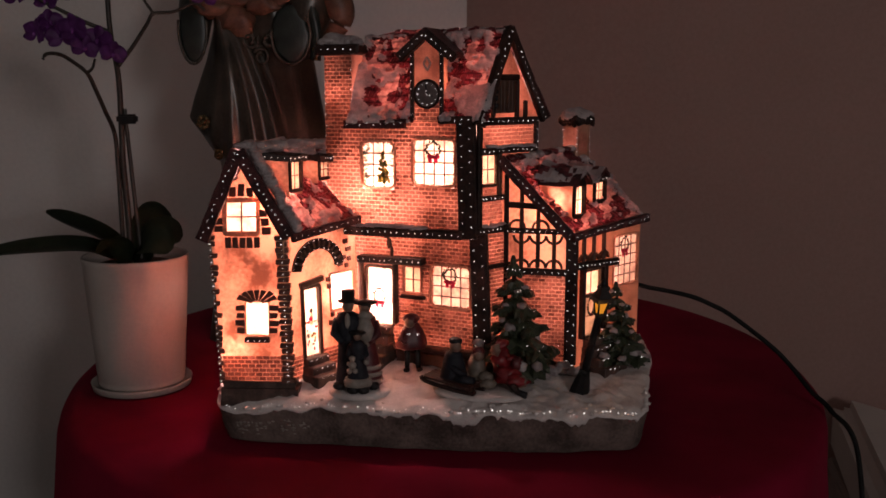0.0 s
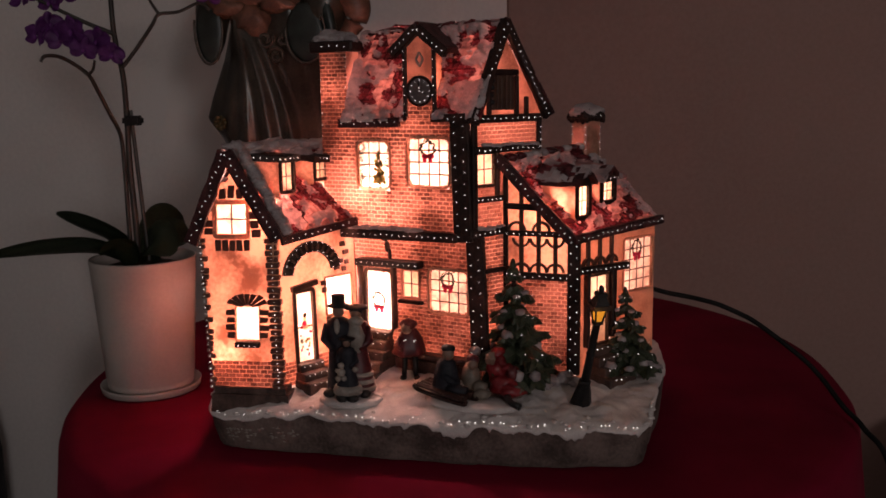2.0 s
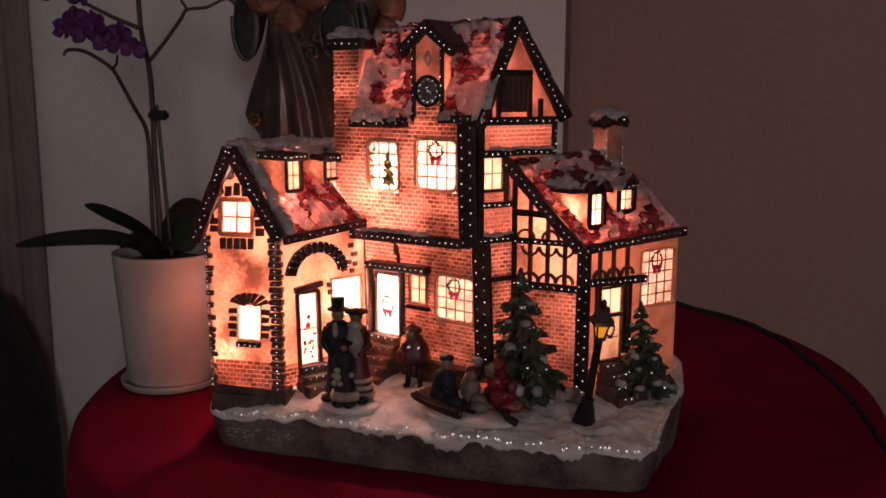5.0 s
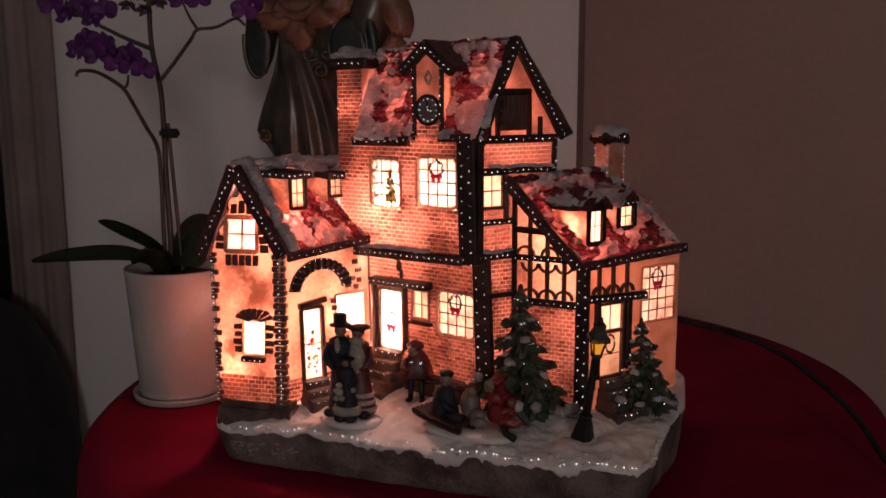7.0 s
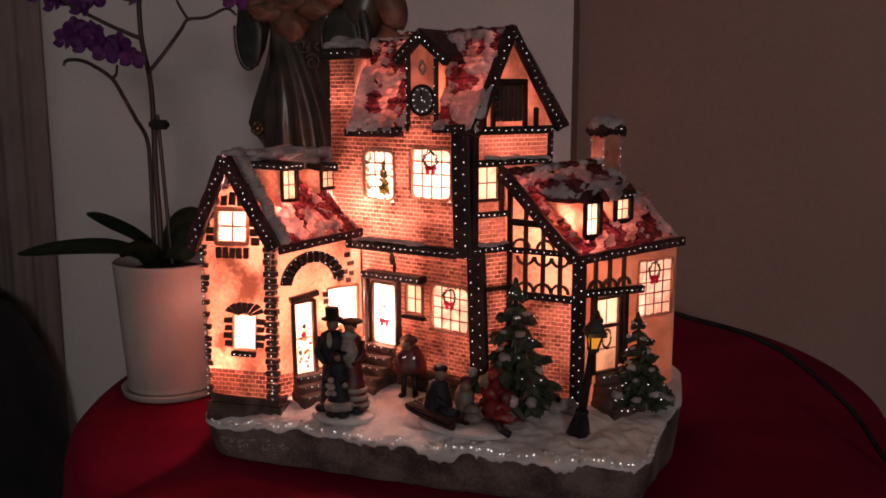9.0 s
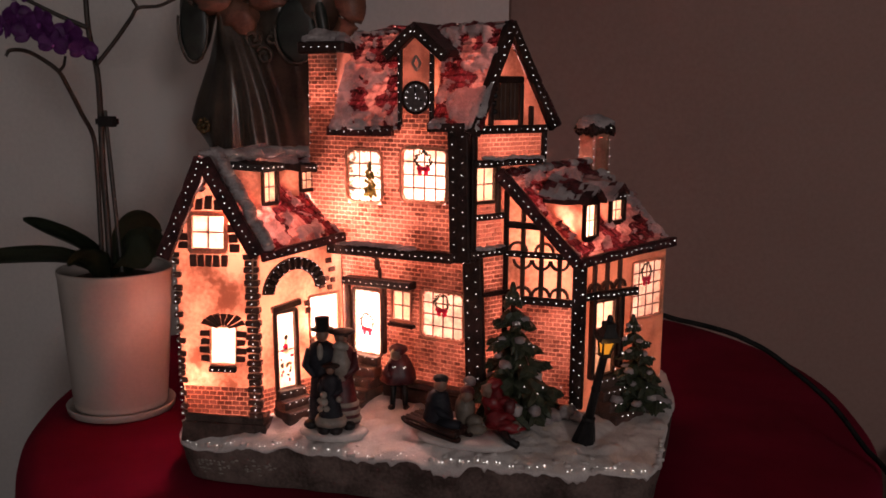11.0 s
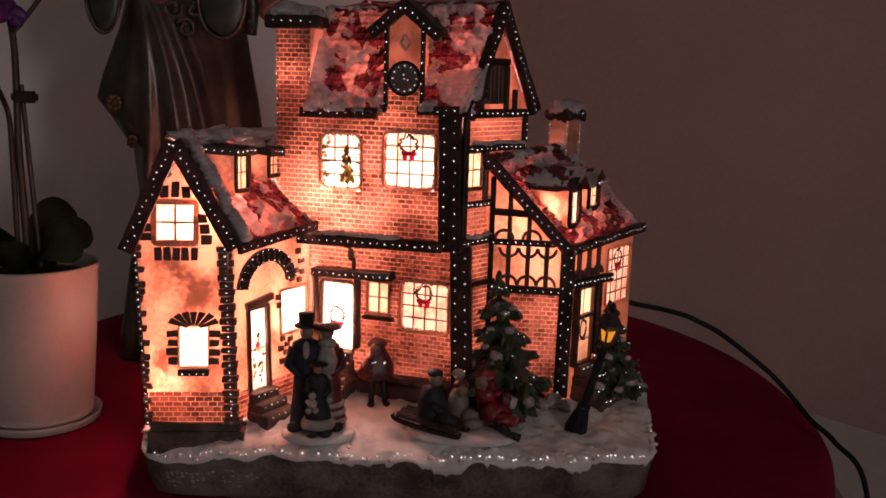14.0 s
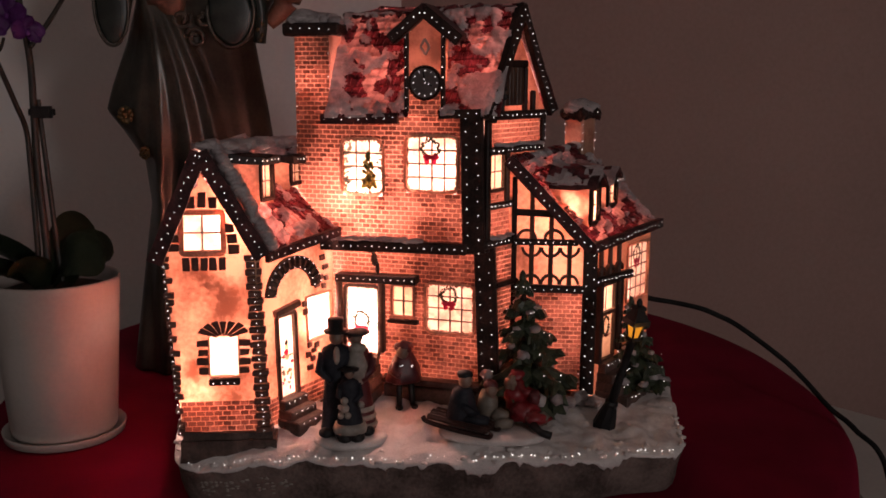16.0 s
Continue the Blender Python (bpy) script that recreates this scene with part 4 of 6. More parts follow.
board3("eave_board", E0 + Vector((0.002, 0, -0.001)), E1 + Vector((0, 0, -0.001)), 0.008, 0.004, (0.75, -0.62, 0), RAKE, cottage, light, 0.0075)
bm = bmesh.new()
for k in range(30):
    v0, v1 = G0 + (0.206 - G0) * k / 30, G0 + (0.206 - G0) * (k + 1) / 30
    for j in range(12):
        row = [LF.at(lf_edge(v)[0] + 0.0005, v).lerp(Vector((-0.176, 1.02, v)), q) for v, q in ((v0, (j + 1) / 12), (v0, j / 12), (v1, j / 12), (v1, (j + 1) / 12))]
        quad(bm, row)
bmesh.ops.remove_doubles(bm, verts=bm.verts, dist=1e-6)
part("left_wall", smooth(bm), STUCCO, cottage, "warm stained stucco")
blind("back_wall", [(((-0.176, 1.02), (-0.165, 1.03)), (G0, 0.21)), (((-0.165, 1.03), (-0.096, 0.985)), (G0, 0.285))], cottage)


def dormer(s, u0, v0, u1, v1, parent, back, cap, hip=False):
    """A roof window: a small lit window in a dark frame, stucco cheeks running back into the roof, and a tiled cap."""
    back = Vector(back)
    window(s, u0, v0, u1, v1, parent, 2, 2, PANE_DIM, TIMBER, 0.0044 if hip else 0.0032, label="small cream lit dormer window", name="dormer_window")
    for u in (u0 - 0.003, u1 + 0.003):
        bm = bmesh.new()
        for k in range(6):
            for q in range(5):
                c = [(u, v0 - 0.006 + (v1 - v0 + 0.010) * b / 5, a / 6) for a, b in ((k, q), (k, q + 1), (k + 1, q + 1), (k + 1, q))]
                quad(bm, [s.at(x, v, 0) + back * t for x, v, t in c])
        bmesh.ops.remove_doubles(bm, verts=bm.verts, dist=1e-6)
        part("dormer_cheek", smooth(bm), CHEEK if hip else STUCCO, parent, "glowing stucco cheek")
    bm = bmesh.new()
    m = (u0 + u1) / 2
    if hip:
        for a, b in (((u0 - 0.007, v1 + 0.001), (m, v1 + cap)), ((m, v1 + cap), (u1 + 0.007, v1 + 0.001))):
            lo = [s.at(*a, 0.007), s.at(*b, 0.007), s.at(*b) + back, s.at(*a) + back]
            prism(bm, lo, [q + Vector((0, 0, 0.0045)) for q in lo])
        bmesh.ops.remove_doubles(bm, verts=bm.verts, dist=1e-6)
        front = [(u0 - 0.004, v1 + 0.002), (u1 + 0.004, v1 + 0.002), (m, v1 + cap)]
        face = bmesh.new()
        prism(face, [s.at(u, v, -0.003) for u, v in front], [s.at(u, v, 0.002) for u, v in front])
        part("dormer_gable", face, TIMBER, parent, "dark timber dormer gable")
    else:
        lo = [s.at(u0 - 0.007, v1 + 0.001, 0.006), s.at(u1 + 0.006, v1 + 0.001, 0.006), s.at(u1 + 0.006, v1 + cap) + back, s.at(u0 - 0.007, v1 + cap) + back + Vector((0, -0.003, 0))]
        prism(bm, lo, [q + Vector((0, 0, 0.006)) for q in lo])
    bmesh.ops.subdivide_edges(bm, edges=bm.edges[:], cuts=4, use_grid_fill=True)
    for v in bm.verts:
        v.co += Vector((0, 0, 1)) * 0.0022 * noise.noise(v.co * 200)
    if hip:
        for f in bm.faces:
            f.material_index = 1 if noise.noise(f.calc_center_median() * 95 + Vector((3, 1, 7))) > 0.10 else 0
        part("dormer_roof", bm, [RAKE, SNOW], parent, "dark red tiled dormer cap with snow patches")
    else:
        part("dormer_roof", bm, TIMBER, parent, "dark tiled dormer cap")


dormer(LD, 0.0030, 0.2485, 0.0190, 0.2755, cottage, (-0.030, -0.006, 0), 0.005)
dormer(LD, 0.0535, 0.2565, 0.0700, 0.2720, cottage, (-0.024, 0.000, 0), 0.005)
tips(light, [LD.at(-0.004, 0.2800, 0.006) + Vector((-0.030, -0.009, 0.003)) * (k / 5) for k in range(6)] + along(LD, (0.000, 0.2800), (0.024, 0.2800), 0.0055, 0.0065) + along(LD, (0.052, 0.2765), (0.072, 0.2765), 0.005, 0.0065), 0.0009)
part("fibre_light_tips", light, TIP, cottage, "tiny white glowing fibre tips", kind="stuff")

# ================= tall brick house =================
DULL_WASH = varied("dull_orange_wash", (0.30, 0.14, 0.085), (0.46, 0.25, 0.16), 0.45, scale=40, through_light=(0.17, 0.064, 0.042), mottle=0.25, stain=(0.36, 0.62))
tower = thing("tall_brick_house", (-0.02, 0.98, G0), "tall lit porcelain brick house with clock dormer and chimney", "model house", "porcelain houses")
light = bmesh.new()
W1, W2 = (0.0470, 0.2470, 0.0830, 0.2935), (0.1050, 0.2510, 0.1495, 0.2975)
singles = []
upper = brick_wall("upper_front_wall", TF, 0.200, 0.322, lambda v: (0.004, 0.160), [W1, W2], tower, singles, "orange brick front between pale joints")
stack = brick_wall("chimney_front", TF, 0.322, 0.384, lambda v: (0.004 + 0.0, 0.036), [], tower, label="brick chimney breast")
D2, SW, W3 = (0.0205, 0.0966, 0.0510, 0.1590), (0.0655, 0.1355, 0.0845, 0.1625), (0.0975, 0.1235, 0.1405, 0.1665)
lower = brick_wall("lower_front_wall", TL, G0, 0.202, lambda v: (-0.006, 0.161), [D2, SW, W3], tower, label="orange brick ground floor")
brick_wall("right_wall", TG, 0.200, 0.316, lambda v: (0.0, 0.088), [(0.0055, 0.2536, 0.0265, 0.2821)], tower)
brick_wall("lower_right_wall", TR, G0, 0.202, lambda v: (0.0, 0.042), [], tower)
plain_wall("gable_wall", TG, 0.316, 0.392, lambda v: (-0.002 + 0.038 * (v - 0.316) / 0.08, 0.093 - 0.053 * (v - 0.316) / 0.08), [], tower, DULL_WASH, "orange stucco gable")
window(TF, *W1, tower, 3, 4, tree=True, radius=0.007, label="lit window with a painted Christmas tree", frame_mat=MORTAR, frame_w=0.0024)
window(TF, *W2, tower, 4, 4, wreath=True, radius=0.006, label="lit window with a painted wreath", frame_mat=MORTAR, frame_w=0.0024)
window(TL, *W3, tower, 4, 4, wreath=True, radius=0.005, label="lit window with a painted wreath", frame_mat=MORTAR, frame_w=0.0024)
window(TL, *SW, tower, 2, 2, PANE_DIM, BRICK, 0.002, label="small cream lit window")
window(TL, *D2, tower, 1, 1, wreath=0.0074, frame_mat=TIMBER_THIN, frame_w=0.003, radius=0.003, label="lit front door with a wreath", name="door")
window(TG, 0.0055, 0.2536, 0.0265, 0.2821, tower, 2, 2, PANE_DIM, TIMBER_THIN, 0.003, label="small cream lit window")
bm = bmesh.new()
slab(bm, TL, 0.062, 0.1290, 0.0905, 0.1325, 0, 0.006)
part("sill", rounded(bm), TIMBER, tower)


def beam(name, s, a, b, wide, parent, rows=1, deep=0.0045, gap=0.0066, material=None, label=""):
    bm = bmesh.new()
    plank(bm, s, a, b, wide, -0.001, deep)
    ob = part(name, rounded(bm, 0.001), material or TIMBER, parent, label)
    d = Vector((b[0] - a[0], b[1] - a[1])).normalized()
    for r in range(rows):
        o = ((r + 0.5) / rows - 0.5) * wide * 0.95
        sh = (r % 2) * gap * 0.4
        tips(light, along(s, (a[0] - d.y * o + d.x * sh, a[1] + d.x * o + d.y * sh), (b[0] - d.y * o + d.x * sh, b[1] + d.x * o + d.y * sh), gap, deep + 0.0003), 0.00085)
    return ob


beam("post", TF, (0.1625, 0.320), (0.1660, 0.199), 0.0195, tower, 2, 0.006, 0.0115, label="wide dark timber corner post with fibre lights")
beam("post", TL, (0.1510, 0.203), (0.1570, 0.070), 0.0185, tower, 2, 0.006, 0.0115, label="wide dark timber corner post with fibre lights")
beam("floor_beam", TF, (0.012, 0.2005), (0.160, 0.2025), 0.0095, tower, 1, 0.0075, label="long dark beam between the floors")
beam("pillar", TL, (0.0015, 0.192), (0.004, 0.100), 0.0085, tower, 1, 0.005, 0.0065, QUOIN)
beam("canopy_beam", TL, (0.0135, 0.1685), (0.0905, 0.1705), 0.0075, tower, 1, 0.012)
beam("door_post", TL, (0.0555, 0.166), (0.0560, 0.100), 0.0050, tower, 0, 0.006, material=TIMBER_THIN)
beam("door_post", TL, (0.0140, 0.166), (0.0150, 0.085), 0.0050, tower, 0, 0.006, material=TIMBER_THIN)
beam("gable_beam", TG, (-0.002, 0.3155), (0.088, 0.3155), 0.0075, tower, 1, 0.005, 0.0072)
beam("wall_beam", TG, (0.0, 0.2865), (0.085, 0.2865), 0.006, tower, 1, 0.006, 0.0072)
beam("wall_beam", TG, (0.0, 0.2390), (0.046, 0.2390), 0.0055, tower, 1, 0.005, 0.006)
beam("wall_beam", TG, (-0.004, 0.2070), (0.046, 0.2070), 0.0075, tower, 1, 0.005, 0.006)
beam("wall_beam", TR, (0.0, 0.1695), (0.040, 0.1695), 0.0045, tower, 0, 0.004)
# Added board, only to block light leaking past the corner post.
beam("gap_board", TG, (0.0015, 0.319), (0.0015, 0.200), 0.0060, tower, 0, 0.004)
beam("edge_post", TG, (0.0865, 0.316), (0.0860, 0.284), 0.0050, tower, 1, 0.004, 0.006)
beam("window_post", TG, (0.0020, 0.284), (0.0020, 0.240), 0.0045, tower, 0, 0.004, material=TIMBER_THIN)
beam("window_post", TG, (0.0305, 0.284), (0.0305, 0.240), 0.0045, tower, 0, 0.004, material=TIMBER_THIN)
beam("collar_beam", TG, (0.019, 0.3590), (0.058, 0.3590), 0.006, tower, 0, 0.004)
for u in (0.0105, 0.0205, 0.0560, 0.0690):
    beam("stud", TG, (u, 0.316), (u, 0.356 if 0.015 < u < 0.06 else 0.336), 0.0042, tower, 0, 0.004)
bm = bmesh.new()
for k in range(5):
    slab(bm, TG, 0.0240 + 0.0058 * k, 0.3235, 0.0240 + 0.0058 * k + 0.0052, 0.356, 0, 0.0030 + 0.0006 * (k % 2))
part("shutter", rounded(bm, 0.0006), TIMBER_THIN, tower, "closed brown plank shutter")
bm = bmesh.new()
for v in (0.331, 0.338, 0.345, 0.351):
    ball(bm, TG.at(0.0215 + 0.002 * rnd.random(), v, 0.0035), (0.003, 0.002, 0.0025), 0, 2, 0.5)
part("vine", bm, BLACK, tower, "dark climbing plant on the shutter")
# main roof
A, B = Vector((-0.098, 0.957, 0.3115)), Vector((0.034, 0.905, 0.3150))
UP = Vector((0.020, 0.025, 0.088))
roof_sheet("roof", A, (B - A) * 1.075, UP, 150, 100, tower, 0.05, 21.0, 0.20, label="steep red tiled roof with snow", rows=13, keep=lambda s, q: not (0.488 - 0.05 * q < s < 0.672 - 0.05 * q and q < 0.80))
PK, GE = Vector((0.0640, 0.930, 0.4060)), Vector((0.110, 0.983, 0.316))
roof_sheet("roof", GE, (-0.115, 0.055, 0.0), PK - GE, 60, 60, tower, -0.2, 31.0, 0.0, label="red tiled rear roof slope", rows=12)
bm = bmesh.new()
quad(bm, [B + UP, PK + Vector((0, 0.001, 0)), PK + Vector((-0.115, 0.055, 0)), A + UP])
part("roof_cap", bm, ROOF, tower)
bm = bmesh.new()
for k in range(20):
    p = (A + UP).lerp(PK, (k + 0.5) / 20)
    ball(bm, p + Vector((0, 0.002, rnd.uniform(-0.003, 0.0))), (rnd.uniform(0.005, 0.009), 0.006, rnd.uniform(0.003, 0.006)), 0 if rnd.random() < 0.55 else 1, 2, 0.5)
part("ridge_tiles", bm, [SNOW, ROOF], tower, "lumpy snowy ridge", kind="stuff")
board3("rake_board", Vector((0.0335, 0.905, 0.312)), PK + Vector((0, -0.004, 0)), 0.011, 0.006, TG.n, TIMBER, tower, light, 0.0062)
board3("rake_board", PK + Vector((0.0, -0.004, 0)), GE + Vector((-0.006, -0.008, 0)), 0.009, 0.005, TG.n, TIMBER, tower, light, 0.0062)
for k in range(12):
    p, q = PK.lerp(GE, k / 12), PK.lerp(GE, (k + 1.15) / 12)
    bm = bmesh.new()
    o = Vector((0.003, 0.0, 0.003 + rnd.uniform(0, 0.002)))
    prism(bm, [p + Vector((-0.005, -0.010, 0)), q + Vector((-0.005, -0.010, 0)), q + Vector((-0.005, 0.008, 0)), p + Vector((-0.005, 0.008, 0))], [p + o + Vector((0, -0.008, 0)), q + o + Vector((0, -0.008, 0)), q + o + Vector((0, 0.008, 0)), p + o + Vector((0, 0.008, 0))])
    part("rake_tile", rounded(bm, 0.0012), RAKE, tower)
board3("eave_board", TF.at(0.031, 0.3115, 0.006), TF.at(0.100, 0.3130, 0.006), 0.0085, 0.005, TF.n, RAKE, tower, light, 0.0075)
board3("eave_board", TF.at(0.136, 0.3170, 0.006), TF.at(0.172, 0.3180, 0.006), 0.0075, 0.005, TF.n, TIMBER, tower, light, 0.0075)
# clock dormer
DM = Side(TF.at(0.005, 0, 0.0075).to_2d(), TF.at(TF.length + 0.005, 0, 0.0075).to_2d(), 0.3)
brick_wall("clock_dormer_wall", DM, 0.316, 0.352, lambda v: (0.1030, 0.1345), [], tower, label="orange brick dormer front")
plain_wall("clock_dormer_head", DM, 0.352, 0.396, lambda v: (0.1030, 0.1345) if v < 0.382 else (0.1030 + 0.0157 * (v - 0.382) / 0.014, 0.1345 - 0.0157 * (v - 0.382) / 0.014), [], tower, varied("smoky_dormer_wash", (0.28, 0.13, 0.08), (0.44, 0.24, 0.15), 0.45, scale=60, through_light=(0.10, 0.036, 0.024), mottle=0.35, stain=(0.36, 0.62)), "smoky orange dormer head")
bm = bmesh.new()
for u in (0.1030, 0.1345):
    quad(bm, [DM.at(u, 0.316, 0), DM.at(u, 0.386, 0), DM.at(u, 0.386, -0.035), DM.at(u, 0.316, -0.020)])
part("dormer_cheek", bm, STUCCO, tower)
for a, b in (((0.1030, 0.318), (0.1030, 0.384)), ((0.1345, 0.318), (0.1345, 0.384))):
    beam("dormer_post", DM, a, b, 0.0035, tower, 1, 0.004, 0.0085)
for a, b in (((0.1180, 0.4010), (0.0895, 0.3775)), ((0.1180, 0.4010), (0.1490, 0.3765))):
    beam("dormer_rake", DM, a, b, 0.010, tower, 1, 0.007, 0.0062)
    bm = bmesh.new()
    lo = [DM.at(*a, 0.006), DM.at(*b, 0.006), DM.at(*b, -0.030), DM.at(*a, -0.030)]
    prism(bm, lo, [p + Vector((0, 0, 0.0065)) for p in lo])
    part("dormer_roof", rounded(bm, 0.001), RAKE, tower)
bm = bmesh.new()
for k in range(32):
    a, b = 2 * math.pi * k / 32, 2 * math.pi * (k + 1) / 32
    c = [(0.1190 + r * math.cos(t), 0.3425 + r * math.sin(t)) for r, t in ((0.0122, a), (0.0145, a), (0.0145, b), (0.0122, b))]
    prism(bm, [DM.at(*p, 0) for p in c], [DM.at(*p, 0.003) for p in c])
bmesh.ops.remove_doubles(bm, verts=bm.verts, dist=1e-6)
clock = part("clock", bm, TIMBER, tower, "round dark clock ringed by fibre lights")
bm = bmesh.new()
quad(bm, [DM.at(0.1190 + 0.0125 * math.cos(2 * math.pi * k / 32), 0.3425 + 0.0125 * math.sin(2 * math.pi * k / 32), 0.0012) for k in range(32)])
part("dial", bm, varied("grey_dial", (0.07, 0.05, 0.05), (0.11, 0.08, 0.08), 0.4, scale=60), clock)
bm = bmesh.new()
plank(bm, DM, (0.119, 0.3425), (0.1245, 0.3405), 0.0008, 0.0012, 0.002)
plank(bm, DM, (0.119, 0.3425), (0.1175, 0.3515), 0.0008, 0.0012, 0.002)
part("clock_hand", bm, BLACK, clock)
tips(light, [DM.at(0.119 + 0.0103 * math.cos(radians(30 * k)), 0.3425 + 0.0103 * math.sin(radians(30 * k)), 0.0018) for k in range(12)] + [DM.at(0.119, 0.3425, 0.002), DM.at(0.122, 0.3415, 0.002), DM.at(0.1183, 0.3455, 0.002)], 0.0008)
bm = bmesh.new()
d = [(0.1185, 0.3785), (0.1225, 0.3720), (0.1190, 0.3655), (0.1150, 0.3720)]
for k in range(4):
    plank(bm, DM, d[k], d[(k + 1) % 4], 0.0016, 0, 0.002)
part("diamond", bm, PALE, tower, "small pale diamond ornament")
# chimney
bm = bmesh.new()
for (u0, w0), (u1, w1) in (((0.036, 0), (0.036, -0.03)), ((0.036, -0.03), (0.004, -0.03)), ((0.004, -0.03), (0.004, 0))):
    quad(bm, [TF.at(u0, 0.30, w0), TF.at(u1, 0.30, w1), TF.at(u1, 0.384, w1), TF.at(u0, 0.384, w0)])
part("chimney_side", bm, BRICK, tower)
bm = bmesh.new()
quad(bm, [TF.at(0.004, 0.06, 0), TF.at(0.004, 0.06, -0.05), TF.at(0.004, 0.33, -0.05), TF.at(0.004, 0.33, 0)])
part("left_wall", bm, BRICK, tower)
bm = bmesh.new()
slab(bm, TF, -0.004, 0.382, 0.046, 0.392, -0.036, 0.007, rough=0.001)
cap = part("chimney_cap", rounded(bm, 0.0018), TIMBER, tower, "dark chimney cap")
bm = bmesh.new()
for k in range(9):
    ball(bm, TF.at(0.004 + 0.0046 * k, 0.393 + rnd.uniform(-0.001, 0.003), -0.010 + rnd.uniform(-0.008, 0.012)), (0.008, 0.008, rnd.uniform(0.003, 0.006)), 0, 2, 0.5)
ball(bm, TF.at(0.018, 0.394, -0.014), (0.020, 0.014, 0.0095), 0, 3, 0.5)
part("snow", bm, SNOW, cap, "rounded snow heap", kind="stuff")
tips(light, along(TF, (0.0, 0.387), (0.043, 0.387), 0.0085, 0.0075) + along(TF, (0.005, 0.215), (0.005, 0.36), 0.011, 0.001) + along(TF, (0.036, 0.322), (0.036, 0.382), 0.010, 0.002), 0.00075)
bm = bmesh.new()
slab(bm, TL, 0.060, 0.050, 0.150, 0.0745, 0, 0.011, rough=0.001)
slab(bm, TL, 0.058, 0.0745, 0.152, 0.0800, 0, 0.0135, rough=0.001)
part("wall_ledge", rounded(bm, 0.0015), STEP, tower, "low brown ledge along the wall")
# snow and a small bird-shaped bracket on the brick front
bm = bmesh.new()
for k in range(11):
    ball(bm, TF.at(0.040 + 0.0075 * k, 0.2075 + rnd.uniform(-0.001, 0.001), 0.004), (0.007, 0.004, rnd.uniform(0.0015, 0.003)), 0, 2, 0.5)
for s, u0, u1, v in ((TG, 0.012, 0.050, 0.2905), (TG, 0.050, 0.082, 0.2900), (TG, 0.004, 0.044, 0.2115)):
    for k in range(6):
        ball(bm, s.at(u0 + (u1 - u0) * (k + 0.5) / 6, v + rnd.uniform(-0.001, 0.001), 0.003), (0.0055, 0.0035, rnd.uniform(0.0012, 0.0025)), 0, 2, 0.5)
part("beam_snow", bm, SNOW, tower, "strip of snow on the beam", kind="stuff")
bm = bmesh.new()
for u, v, a, b in ((0.049, 0.186, 0.0032, 0.006), (0.0475, 0.194, 0.0022, 0.004), (0.052, 0.178, 0.002, 0.006), (0.0445, 0.193, 0.0018, 0.0016)):
    ball(bm, TL.at(u, v, 0.003), (a, 0.002, b), 0, 2, 0.2)
part("bracket_ornament", bm, TIMBER_THIN, tower, "small brown bird-shaped bracket")
part("fibre_light_tips", light, TIP, tower, "tiny white glowing fibre tips", kind="stuff")
blind("back_wall", [(((-0.103, 1.022), (0.0, 1.045)), (G0, 0.380)), (((0.0, 1.045), (0.095, 0.974)), (G0, 0.312))], tower)


def steps(name, s, u0, u1, v_top, count, rise, run, parent, tip_rows=True):
    bm = bmesh.new()
    lt = bmesh.new()
    for k in range(count):
        v1 = v_top - rise * k
        slab(bm, s, u0 - 0.0015 * k, G0 - 0.012, u1 + 0.0015 * k, v1, 0, run * (k + 1), rough=0.0003)
        if tip_rows:
            tips(lt, along(s, (u0, v1 - 0.002), (u1, v1 - 0.002), 0.0085, run * (k + 1) + 0.0003), 0.0008)
    st = part(name, rounded(bm, 0.0009), STEP, parent, "brown moulded steps")
    part("fibre_light_tips", lt, TIP, st, kind="stuff")


steps("steps", TL, 0.016, 0.052, 0.0965, 5, 0.0085, 0.0085, tower)
steps("steps", LS, 0.020, 0.050, 0.0765, 3, 0.0075, 0.008, cottage)

# ================= right cottage =================
lodge = thing("half_timbered_cottage", (0.14, 0.98, G0), "lit porcelain half-timbered cottage with snowy red roof", "model house", "porcelain houses")
light = bmesh.new()
rake_u = lambda v: 0.077 if v < 0.198 else max(0.0, 0.0705 * (0.279 - v) / 0.081)
plain_wall("gable_wall", RG, 0.163, 0.276, lambda v: (0.0, rake_u(v)), [], lodge, label="warm stained stucco between timbers")
brick_wall("lower_gable_wall", RG, G0, 0.1632, lambda v: (0.0, 0.077), [], lodge)
D3, W5 = (0.0200, 0.0912, 0.0470, 0.1600), (0.0720, 0.1370, 0.1160, 0.1910)
plain_wall("side_wall", RS, G0, 0.205, lambda v: (0.0, 0.121), [D3, W5], lodge, varied("ochre_wash", (0.40, 0.22, 0.13), (0.55, 0.34, 0.22), 0.45, scale=40, through_light=(0.135, 0.052, 0.028)), label="warm orange washed wall")
window(RS, *W5, lodge, 4, 5, PANE, MORTAR, 0.0018, wreath=True, radius=0.002, label="lit window with a painted wreath")
window(RS, D3[0], 0.136, D3[2], D3[3], lodge, 2, 1, PANE_DIM, TIMBER_THIN, 0.0025, label="lit panes over the door")
door = window(RS, D3[0], D3[1], D3[2], 0.1325, lodge, 1, 2, OLD_CREAM, TIMBER_THIN, 0.0025, label="cream door with a wreath", name="door")
bm = bmesh.new()
for i in range(20):
    a = 2 * math.pi * i / 20
    ball(bm, RS.at(0.0335 + 0.0055 * math.cos(a), 0.122 + 0.0085 * math.sin(a), 0.0), 0.0012 * rnd.uniform(0.7, 1.2), 0, 1)
ball(bm, RS.at(0.0335, 0.113, 0.0005), (0.003, 0.001, 0.002), 1, 1)
